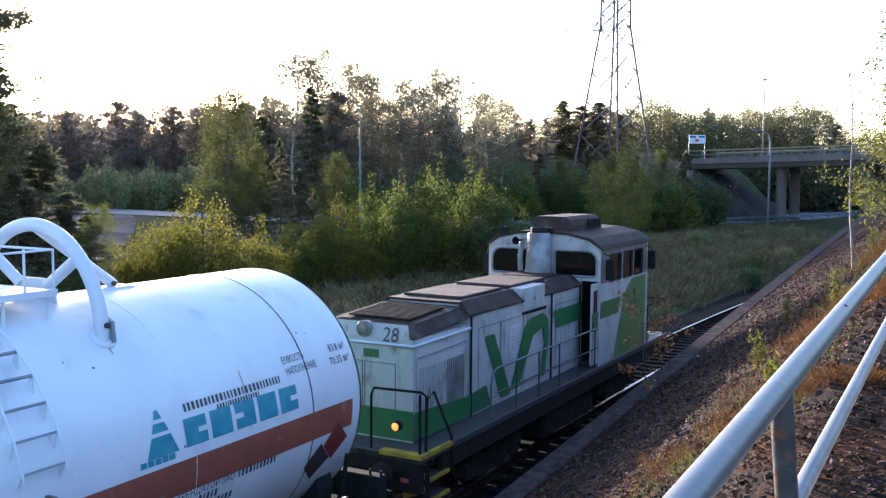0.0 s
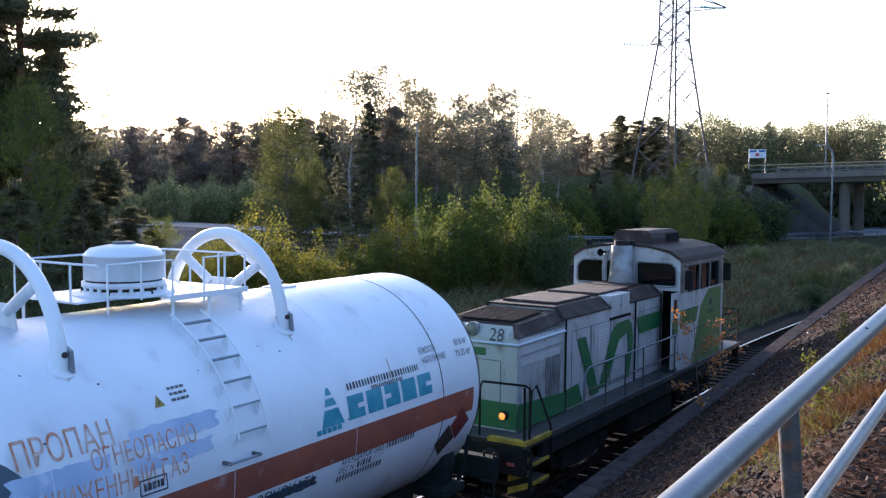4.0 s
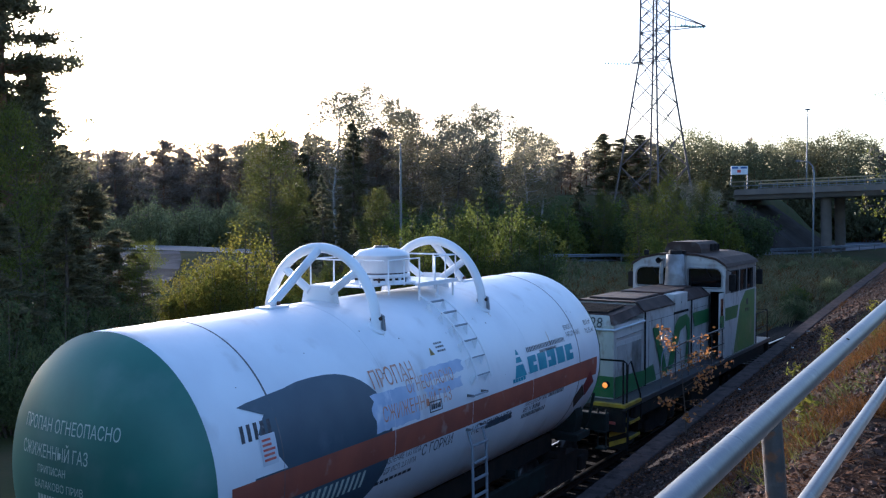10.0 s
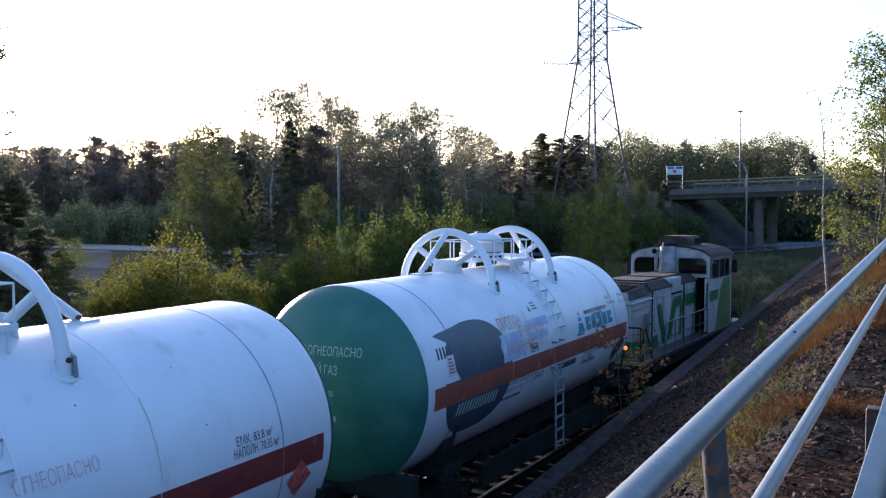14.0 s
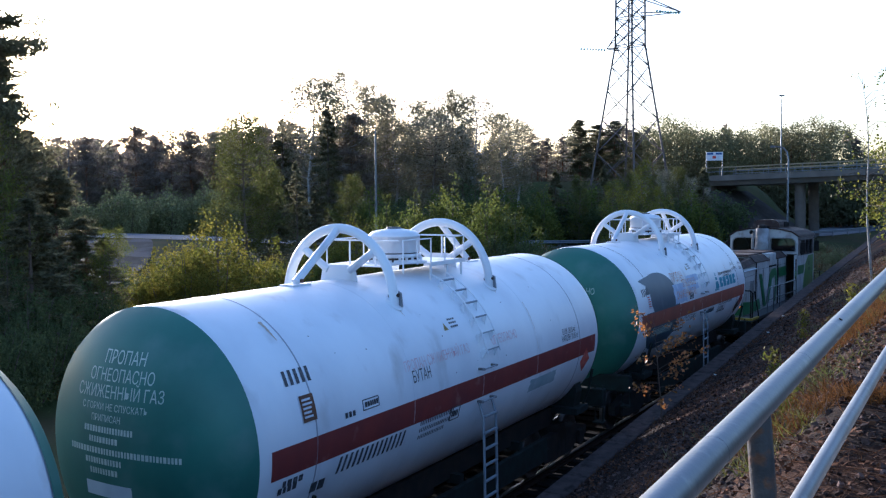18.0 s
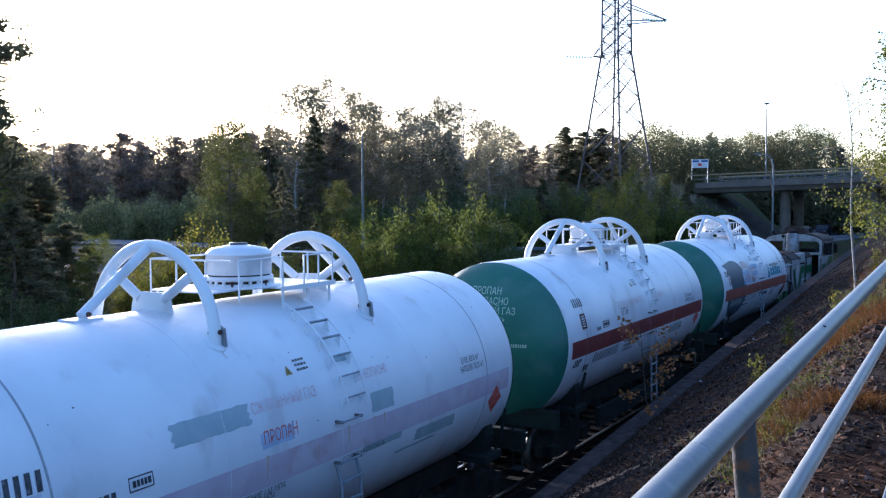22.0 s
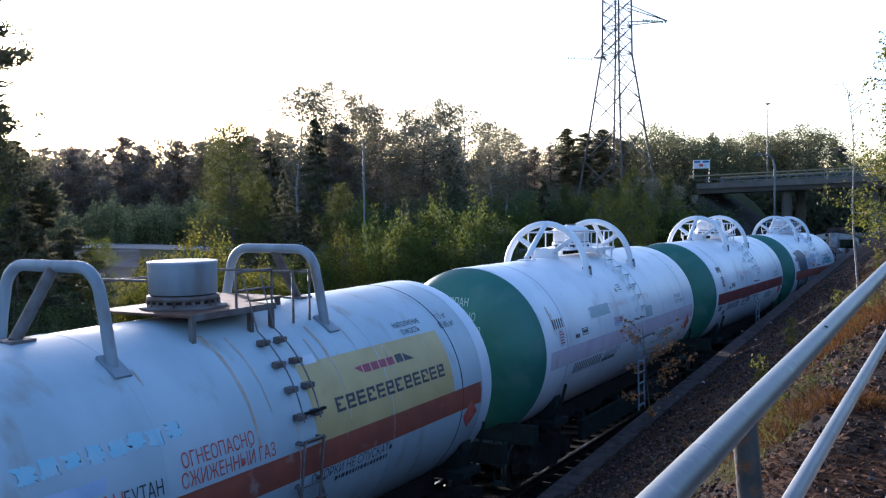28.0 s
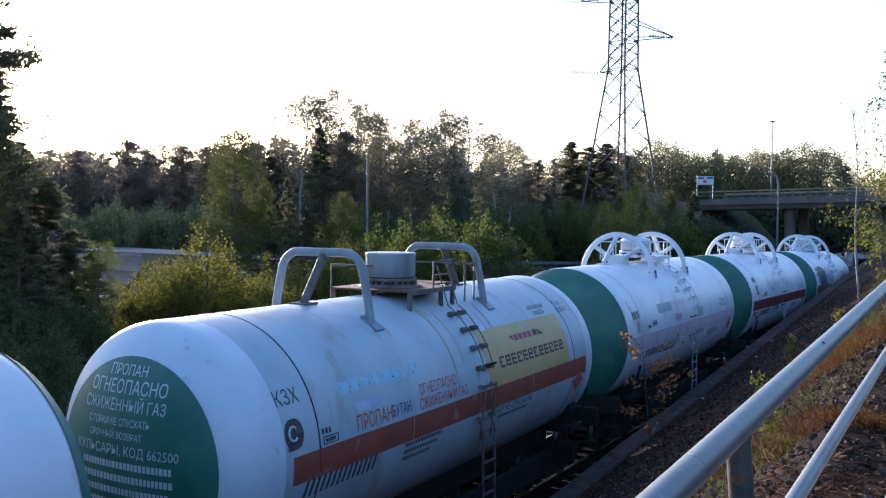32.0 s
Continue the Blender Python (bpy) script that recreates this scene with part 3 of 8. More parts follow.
def build_railing():
    """Two galvanised tubes on posts at the edge of the footpath."""
    rail = thing("footpath_railing", "galvanised steel tube railing beside the footpath", "railing")
    x0 = -0.412
    up = lambda y: EYE_H - 0.439 + 0.031 * (y - 2.01)
    part("top_tube", Shape().tube([(x0, y, up(y)) for y in (-6, 0, 4, 10, 24)], 0.031, 20), GALV, rail)
    part("lower_tube", Shape().tube([(x0, y, up(y) - 0.377) for y in (-6, 0, 4, 10, 24)], 0.025, 18), GALV, rail)
    py = POST_Y - POST_STEP
    while py < 23:
        sh = Shape()
        z1, z0 = up(py) - 0.008, ground_z(x0, py) - 0.15
        # a flattened tube turned across the railing
        prof = [(0.028 * math.cos(a), 0.028 * math.sin(a)) for a in [2 * math.pi * i / 16 for i in range(16)]]
        v = [(x0 + a + 0.085 * (z1 - z), py + b, z) for z in (z0, z1) for a, b in prof]
        sh.add(v, [(i, (i + 1) % 16, 16 + (i + 1) % 16, 16 + i) for i in range(16)], True)
        part("post", sh, POSTSTEEL, rail, "rust-speckled steel post")
        py += POST_STEP
    for y in (1.76, 2.64, 5.1):
        part("weld_ring", Shape().tube([(x0, y - 0.012, up(y - 0.012)), (x0, y - 0.004, up(y - 0.004)), (x0, y + 0.004, up(y + 0.004)), (x0, y + 0.012, up(y + 0.012))], 0.0313, 20), GALV, rail, "weld round a tube joint")
    part("drain_hole", Shape().tube([(x0 + 0.012, 3.25, up(3.25) + 0.026), (x0 + 0.014, 3.25, up(3.25) + 0.0305)], 0.006, 8), BLACK, rail, "small dark hole in the tube")


POST_Y, POST_STEP = 2.12, 6.5
build_railing()


def build_crash_barrier():
    """The corrugated steel crash barrier that runs along the footpath just inside the railing."""
    b = thing("crash_barrier", "grey galvanised corrugated steel crash barrier beside the footpath", "guard rail")
    prof = [(0, 0), (0.028, -0.006), (0.062, -0.035), (0.082, -0.075), (0.062, -0.115), (0.02, -0.142), (0.02, -0.168), (0.062, -0.195), (0.082, -0.235), (0.062, -0.275), (0.028, -0.304), (0, -0.31)]
    top = lambda y: 4.50 + 0.031 * (y - 2.8)
    ys = [-6 + 1.0 * i for i in range(31)]
    for y0, y1 in zip(ys[::5], ys[5::5]):
        v = [(-0.185 + dx - t, y, top(y) + dz) for t in (0, 0.004) for y in (y0 + 0.002, y1 - 0.002) for dx, dz in prof]
        n = len(prof)
        f = [(i, i + 1, n + i + 1, n + i) for i in range(n - 1)] + [(2 * n + i, 3 * n + i, 3 * n + i + 1, 2 * n + i + 1) for i in range(n - 1)] + [(0, n, 3 * n, 2 * n), (n - 1, 3 * n - 1, 4 * n - 1, 2 * n - 1)]
        part("beam", Shape().add(v, f, True), GALV, b)
    for y in (-3.2, 0.8, 4.8, 8.8, 12.8, 16.8, 20.8):
        part("post", Shape().box(-0.29, -0.216, y - 0.05, y + 0.05, ground_z(-0.26, y) - 0.2, top(y) - 0.16, 0.008), POSTSTEEL, b)


build_crash_barrier()


# ---- bridge ----
def build_bridge():
    b = thing("road_bridge", "concrete road bridge on round piers with steel parapets", "bridge")
    m = pose(-32.0, 119.5, -0.75, 0, -1.4, -6.0)

    def p(name, sh, mt, label=""):
        ob = part(name, sh, mt, b, label)
        ob.matrix_basis = m
        return ob

    L = 62
    p("deck", Shape().prism([(-0.3, 7.05), (9.3, 7.05), (9.7, 7.7), (9.7, 8.15), (-0.7, 8.15), (-0.7, 7.7)], "x", 0, L), BRIDGECONC)
    p("edge_beam", Shape().box(0, L, -0.95, -0.55, 7.62, 8.32, 0.03), BRIDGECONC)
    p("edge_beam", Shape().box(0, L, 9.55, 9.95, 7.62, 8.32, 0.03), BRIDGECONC)
    p("roadway", Shape().box(0, L, -0.4, 9.4, 8.154, 8.24), ASPHALT)
    for x in (11.0, 20.8, 31.0, 44):
        for y in (1.6, 7.4):
            p("pier", Shape().lathe([(0.62, -1.0), (0.62, 6.85), (0.75, 7.05)], Matrix.Translation((x, y, 0)), 24), BRIDGECONC)
    p("abutment", Shape().box(-1.5, 0.6, -0.3, 9.3, 4.0, 7.045, 0.02), BRIDGECONC)
    p("slope_paving", Shape().prism([(0.62, 6.4), (1.6, 6.4), (10.0, 0.2), (10.0, -0.6), (0.62, -0.6)], "y", -1.5, 10.5), PAVING, "dark paved slope under the deck")
    for y in (-0.75, 9.75):
        pm = Shape().box(-0.04, 0.04, y - 0.04, y + 0.04, 8.3, 9.22).mesh("parapet_post", GALV)
        for k in range(int(L / 2) + 1):
            part("parapet_post", pm, GALV, b).matrix_basis = m @ Matrix.Translation((2 * k, 0, 0))
        p("parapet_rail", Shape().box(0, L, y - 0.05, y + 0.05, 9.22, 9.36), PARAPET)
        p("parapet_rail", Shape().box(0, L, y - 0.03, y + 0.03, 8.72, 8.82), GALV)


build_bridge()


# ---- pylon ----
def build_pylon():
    """A lattice transmission tower: tapering legs, a straight waist, cross-arms and insulator strings."""
    cx, cy = 122 * math.sin(radians(-19.5)), 122 * math.cos(radians(-19.5))
    t = thing("transmission_tower", "tall lattice steel transmission tower behind the road", "pylon", m=pose(cx, cy, 0, 0, 0, 19 + 45 + 7))
    turn = Matrix.Rotation(radians(-52), 4, "Z")

    def half(z):
        return (5.4 + (1.78 - 5.4) * (z - 2) / 22.0 if z < 24 else 1.78 - (z - 24) * 0.012) * 0.74

    levels = [0.5, 5.8, 10.6, 14.8, 18.4, 21.4, 24.0, 25.7, 27.4, 29.1, 30.8, 32.5, 34.2, 35.9, 37.6]
    for sx in (-1, 1):
        for sy in (-1, 1):
            leg = Shape()
            leg.tube([(sx * half(z), sy * half(z), z) for z in levels], 0.16, 4)
            part("leg", leg, PYLONSTEEL, t)
    br = Shape()
    for z0, z1 in zip(levels, levels[1:]):
        for k in range(4):
            c = [(-1, -1), (1, -1), (1, 1), (-1, 1)]
            a, b = c[k], c[(k + 1) % 4]
            pa0, pb0 = Vector((a[0] * half(z0), a[1] * half(z0), z0)), Vector((b[0] * half(z0), b[1] * half(z0), z0))
            pa1, pb1 = Vector((a[0] * half(z1), a[1] * half(z1), z1)), Vector((b[0] * half(z1), b[1] * half(z1), z1))
            br.tube([pa0, pb1], 0.068, 4)
            br.tube([pb0, pa1], 0.068, 4)
            if z1 in (24.0, 27.4, 32.5):
                br.tube([pa1, pb1], 0.06, 4)
            if z1 < 10:
                mid = (pa0 + pb0 + pa1 + pb1) / 4
                br.tube([(pa0 + pa1) / 2, mid], 0.035, 4)
                br.tube([(pb0 + pb1) / 2, mid], 0.035, 4)
    part("bracing", br, PYLONSTEEL, t)
    for z, x1 in ((23.6, -2.9), (27.8, 6.2), (32.6, -5.5)):
        arm = Shape()
        s = 1 if x1 > 0 else -1
        tip = Vector((x1, 0, z + 0.1))
        for sy in (-1, 1):
            for dz in (0, 2.2):
                arm.tube([(s * half(z), sy * half(z), z + dz), tip], 0.07, 4)
        for k in range(1, 4):
            f = k / 4
            a = Vector((s * half(z), half(z), z)).lerp(tip, f)
            b = Vector((s * half(z), -half(z), z)).lerp(tip, f)
            c = Vector((s * half(z), half(z), z + 2.2)).lerp(tip, f)
            arm.tube([a, b], 0.04, 4)
            arm.tube([a, c], 0.04, 4)
        part("cross_arm", arm, PYLONSTEEL, t, m=turn)
        for k in range(9):
            ins = Shape()
            d = tip + Vector((-0.34 * k - 0.3, -0.45 * k, -0.12 - 0.04 * k))
            ins.lathe([(0.02, -0.08), (0.16, -0.05), (0.16, 0.02), (0.02, 0.08)], Matrix.Translation(d) @ pose(0, 0, 0, 90, 0, -35), 8)
            part("insulator", ins, CERAMIC, t, m=turn)


build_pylon()


# ---- lamp posts and signs ----
def lamp_post(x, y, z0, h, arm, az, label):
    t = thing("street_lamp", label, "street lamp", "street lamps by the road", m=pose(x, y, z0, 0, 0, az))
    pts = [(0, 0, -0.3), (0, 0, h - 1.2)] + ([(arm * 0.12, 0, h - 0.5), (arm * 0.4, 0, h - 0.08), (arm, 0, h + 0.05)] if arm else [(0, 0, h)])
    part("pole", Shape().tube(pts, 0.11, 8, r1=0.05), GALV, t)
    if arm:
        part("lantern", Shape().box(min(arm, arm * 1.35), max(arm, arm * 1.35), -0.16, 0.16, h - 0.06, h + 0.14, 0.04), GALV, t)
    return t


def polar(az, d):
    return d * math.sin(radians(az)), d * math.cos(radians(az))


x, y = polar(-10.6, 101)
lamp_post(x, y, 0.0, 10.0, -1.3, 0, "tall grey street lamp with a curved arm")
x, y = polar(-11.0, 134)
mast = lamp_post(x, y, 7.8, 10.5, 0, 0, "slim grey street lamp with a flat head on the bridge road")
part("lantern", Shape().lathe([(0.001, 10.62), (0.2, 10.6), (0.42, 10.5), (0.42, 10.46), (0.1, 10.4), (0.05, 10.3)], Matrix(), 16), GALV, mast)
x, y = polar(-34.75, 78)
lamp_post(x, y, 0.9, 9.9, 0, 0, "plain grey lamp post among the bushes")
x, y = polar(-52.3, 130)
lamp_post(x, y, 1.5, 11, 0, 0, "distant grey lamp post in the haze")


def build_sign():
    x, y = polar(-14.65, 128)
    t = thing("road_sign", "white road sign with red and blue marks on two posts", "road sign", m=pose(x, y, 5.9, 0, 0, 13))
    part("board", Shape().box(-1.05, 1.05, -0.04, 0.04, 3.75, 4.85, 0.01), SIGNWHITE, t)
    part("mark", Shape().box(-0.25, 0.2, -0.06, -0.044, 4.0, 4.35), SIGNRED, t)
    part("mark", Shape().box(-0.95, -0.15, -0.06, -0.044, 4.5, 4.75), SIGNBLUE, t)
    part("mark", Shape().box(0.15, 0.95, -0.06, -0.044, 4.5, 4.75), SIGNBLUE, t)
    for sx in (-1, 1):
        part("post", Shape().tube([(sx, 0.06, -1), (sx, 0.06, 4.9)], 0.06, 8), GALV, t)


build_sign()


# ---- the train: shared shapes ----
TZ, TR, CYL, CAPD = 2.41, 1.67, 5.15, 0.70      # tank axis height, radius, half length of the barrel, depth of a dished end
TANK_Y = -0.35


def on_tank(y, ang, off=0.0):
    """A point on the barrel at height angle ang (radians above the axis on the side of the footpath)."""
    r = TR + off
    return (r * math.cos(ang), y, TZ + r * math.sin(ang))


def barrel():
    """The barrel with its two dished ends, as a turned shape about the y axis."""
    m = Matrix.Translation((0, TANK_Y, TZ)) @ Matrix.Rotation(radians(-90), 4, "X")
    prof = []
    k = 14
    for i in range(k + 1):
        a = math.pi / 2 * i / k
        prof.append((max(0.001, TR * math.sin(a)), -CYL - CAPD * math.cos(a)))
    for y in [-CYL + CYL * 0.2 * i for i in range(1, 11)]:
        prof.append((TR, y))
    for i in range(1, k + 1):
        a = math.pi / 2 * (1 - i / k)
        prof.append((max(0.001, TR * math.sin(a)), CYL + CAPD * math.cos(a)))
    return Shape().lathe(prof, m, 96)


def band(y0, y1, a0, a1, off=0.004, n=10, ny=8):
    """A painted field on the barrel between two lengths and two height angles (degrees)."""
    v = []
    for i in range(ny + 1):
        for j in range(n + 1):
            v.append(on_tank(y0 + (y1 - y0) * i / ny, radians(a0 + (a1 - a0) * j / n), off))
    f = [(i * (n + 1) + j, i * (n + 1) + j + 1, (i + 1) * (n + 1) + j + 1, (i + 1) * (n + 1) + j) for i in range(ny) for j in range(n)]
    return Shape().add(v, f, True)


def rough_band(y0, y1, a0, a1, off=0.005, seed=0, amp=0.06):
    """A hand-painted field with uneven edges."""
    rnd = random.Random(seed)
    n, ny = 6, 16
    v = []
    for i in range(ny + 1):
        lo, hi = a0 + rnd.uniform(-1, 1) * amp * 10, a1 + rnd.uniform(-1, 1) * amp * 10
        for j in range(n + 1):
            yy = y0 + (y1 - y0) * i / ny + (rnd.uniform(-1, 1) * amp if i in (0, ny) else 0)
            v.append(on_tank(yy, radians(lo + (hi - lo) * j / n), off))
    f = [(i * (n + 1) + j, i * (n + 1) + j + 1, (i + 1) * (n + 1) + j + 1, (i + 1) * (n + 1) + j) for i in range(ny) for j in range(n)]
    return Shape().add(v, f, True)


def disc_on_tank(yc, angc, ry, rv, off=0.005, cut=None):
    """A painted round patch on the barrel; cut: the height angle (degrees) below which it stops."""
    v, f = [], []
    rings, n = 12, 48
    for k in range(rings + 1):
        for j in range(n):
            a = 2 * math.pi * j / n
            av = radians(angc) + rv / TR * k / rings * math.sin(a)
            c = math.cos(a)
            v.append(on_tank(yc + ry * k / rings * math.copysign(abs(c) ** 0.78, c), av, off))
    for k in range(rings):
        f += [(k * n + j, k * n + (j + 1) % n, (k + 1) * n + (j + 1) % n, (k + 1) * n + j) for j in range(n)]
    return Shape().add(v, f, True)


def text_shape(body, size):
    """Lettering as a flat mesh, in (u, v)."""
    cu = bpy.data.curves.new("lettering", "FONT")
    cu.body, cu.size, cu.resolution_u = body, size, 2
    ob = bpy.data.objects.new("lettering", cu)
    me = bpy.data.meshes.new_from_object(ob)
    bm = bmesh.new()
    bm.from_mesh(me)
    bpy.data.objects.remove(ob)
    bpy.data.curves.remove(cu)
    bpy.data.meshes.remove(me)
    return bm


def finish_text(bm, name, put):
    bmesh.ops.triangulate(bm, faces=bm.faces[:])
    for q in bm.verts:
        q.co = put(q.co.x, q.co.y)
    me = bpy.data.meshes.new(name)
    bm.to_mesh(me)
    bm.free()
    return me


def text_words(body, size):
    """The words of a line: each as a flat mesh and the place along the line where it begins; and the line's length."""
    def extent(bm):
        xs = [q.co.x for q in bm.verts]
        return min(xs), max(xs)
    out, upto, length = [], "", 0.0
    for word in body.split(" "):
        upto += (" " if upto else "") + word
        line, bm = text_shape(upto, size), text_shape(word, size)
        length = extent(line)[1]
        out.append((bm, length - extent(bm)[1]))
        line.free()
    return out, length


def wrap_text(bm, size, start, y0, ang, s, off=0.006):
    """A word bent round the barrel: its line's baseline starts at length y0 and height angle ang (degrees)."""
    if size > 0.16:
        lo, hi = min(q.co.y for q in bm.verts), max(q.co.y for q in bm.verts)
        k = lo
        while k < hi:
            bmesh.ops.bisect_plane(bm, geom=bm.verts[:] + bm.edges[:] + bm.faces[:], plane_co=(0, k, 0), plane_no=(0, 1, 0))
            k += 0.09
    return finish_text(bm, "lettering", lambda u, w: on_tank(y0 + (start + u) * s, radians(ang) + w / TR, off))


def bars(y0, ang, widths, h, gap=0.03, off=0.006, slant=0.0):
    """A row of plain bars on the barrel."""
    sh = Shape()
    y = y0
    for w in widths:
        n = 4
        v = []
        for i in range(2):
            for j in range(n + 1):
                v.append(on_tank(y + w * i + slant * h * j / n, radians(ang) + h * j / n / TR, off))
        sh.add(v, [(j, j + 1, n + 2 + j, n + 1 + j) for j in range(n)])
        y += w + gap
    return sh


def blocks(y0, ang, rows, h, cell, off=0.006):
    """Blocky shapes on the barrel, from rows of filled and empty cells."""
    sh = Shape()
    ch = h / len(rows)
    for r, row in enumerate(rows):
        for c, ch_ in enumerate(row):
            if ch_ == "#":
                a = radians(ang) + (h - (r + 1) * ch) / TR
                v = [on_tank(y0 + (c + i) * cell, a + j * ch / TR, off) for i, j in ((0, 0), (1, 0), (1, 1), (0, 1))]
                sh.add(v, [(0, 1, 2, 3)])
    return sh


def bogie(parent, y):
    """A two-axle bogie: side frames, bolster, springs and axle boxes."""
    fr = Shape()
    drop = Matrix.Translation((0, 0, RAIL_Z))
    for s in (-1, 1):
        x = s * 1.02
        fr.prism([(y - 1.35, 0.42), (y - 1.35, 0.62), (y - 0.7, 0.78), (y + 0.7, 0.78), (y + 1.35, 0.62), (y + 1.35, 0.42), (y + 0.95, 0.42), (y + 0.5, 0.25), (y - 0.5, 0.25), (y - 0.95, 0.42)], "x", x - 0.08, x + 0.08)
        for dy in (-0.92, 0.92):
            fr.box(x - 0.16, x + 0.16, y + dy - 0.15, y + dy + 0.15, 0.32, 0.62, 0.03)
        for dy in (-0.2, 0, 0.2):
            fr.tube([(x, y + dy, 0.3), (x, y + dy, 0.7)], 0.09, 8)
    fr.box(-1.1, 1.1, y - 0.22, y + 0.22, 0.6, 0.92, 0.03)
    part("bogie_frame", fr, FRAMEMETAL, parent, m=drop)


def wheelset_mesh():
    sh = Shape()
    for s in (-1, 1):
        m = Matrix.Translation((s * 0.787, 0, 0)) @ Matrix.Rotation(radians(90), 4, "Y")
        sh.lathe([(0.001, -0.03), (0.12, -0.09), (0.14, -0.04), (0.38, -0.02), (0.40, -0.065), (0.475, -0.065), (0.478, 0.065 * s), (0.475 , 0.065), (0.40, 0.065), (0.38, 0.02), (0.14, 0.04), (0.12, 0.09), (0.001, 0.03)], m, 32)
    sh.tube([(-1.05, 0, 0), (1.05, 0, 0)], 0.08, 12)
    return sh.mesh("wheelset", STEEL)


WHEELSET = wheelset_mesh()
WHEELS = []


def wheels(parent, ys, r=0.475):
    for y in ys:
        ob = part("wheelset", WHEELSET, STEEL, parent, m=pose(0, y, RAIL_Z + r))
        WHEELS.append((ob, y, r))


def underframe(w, green=FRAMEGREEN):
    """Centre sill, end beams, saddles, straps, couplers and side steps of a tank wagon."""
    part("sill", Shape().box(-0.28, 0.28, -5.8, 5.8, 0.72, 1.08, 0.02), green, w)
    # Side sills: unseen additions that keep low sun from passing under the barrel.
    for s in (-1, 1):
        part("side_sill", Shape().box(s * 0.88 - 0.05, s * 0.88 + 0.05, -4.2, 4.2, 0.62, 0.97, 0.01), FRAMEMETAL, w)
        part("side_beam", Shape().box(s * 1.30 - 0.05, s * 1.30 + 0.05, -3.0, 3.0, 0.22, 0.66, 0.01), green, w)
    for y in (-2.3, 0, 2.3):
        part("cross_member", Shape().box(-1.12, 1.12, y - 0.06, y + 0.06, 0.55, 0.71), green, w)
    for s in (-1, 1):
        part("end_beam", Shape().box(-1.5, 1.5, s * 5.72 - 0.1, s * 5.72 + 0.1, 0.74, 1.12, 0.02), green, w)
        for k in (-1, 1):
            sad = Shape()
            sad.prism([(k * 0.3, 0.9), (k * 1.34, 0.9), (k * 1.42, 1.3), (k * 1.30, 1.84), (k * 1.03, 1.50), (k * 0.66, 1.25), (k * 0.3, 1.15)], "y", s * 4.45 - 0.16, s * 4.45 + 0.16)
            sad.box(k * 1.1 - 0.4, k * 1.1 + 0.4, s * 4.45 - 0.32, s * 4.45 + 0.32, 0.86, 1.0, 0.02)
            part("saddle", sad, green, w)
            strap = Shape().tube([(k * 1.64, s * 4.62, 1.75), (k * 1.52, s * 4.68, 1.25), (k * 1.36, s * 4.72, 0.9)], 0.03, 6)
            part("strap", strap, green, w)
        coup = Shape()
        coup.box(-0.14, 0.14, min(s * 5.7, s * 6.2), max(s * 5.7, s * 6.2), 0.62, 0.88, 0.03)
        coup.box(-0.24, 0.2, min(s * 6.12, s * 6.35), max(s * 6.12, s * 6.35), 0.56, 0.96, 0.05)
        part("coupler", coup, FRAMEMETAL, w)
        hand = Shape()
        for x in (1.3, 1.48):
            hand.tube([(x, s * 5.68, 0.35), (x, s * 5.68, 1.2)], 0.018, 6)
        for z in (0.4, 0.75):
            hand.box(1.28, 1.5, s * 5.68 - 0.12, s * 5.68 + 0.12, z - 0.015, z + 0.015)
        part("step", hand, green, w)
    for dy in (-4.3, 4.3):
        bogie(w, dy)
    wheels(w, (-5.22, -3.38, 3.38, 5.22))
    brake = Shape()
    brake.tube([(0.75, -1.5, 0.6), (0.75, -0.6, 0.6)], 0.18, 16)
    brake.tube([(0.6, 0.3, 0.7), (0.6, 1.7, 0.7)], 0.14, 14)
    brake.tube([(0.3, -3.0, 0.55), (0.3, 3.0, 0.55)], 0.03, 8)
    part("brake_gear", brake, FRAMEMETAL, w)


def seams(w, ys, material, tilt=0.0):
    for y in ys:
        v = []
        for i in range(97):
            a = 2 * math.pi * i / 96
            for dy, o in ((-0.014, 0.001), (0, 0.006), (0.014, 0.001)):
                v.append(((TR + o) * math.cos(a), y + dy, TZ + (TR + o) * math.sin(a)))
        part("weld_seam", Shape().add(v, [(3 * i + k, 3 * i + k + 1, 3 * i + k + 4, 3 * i + k + 3) for i in range(96) for k in range(2)], True), material, w)


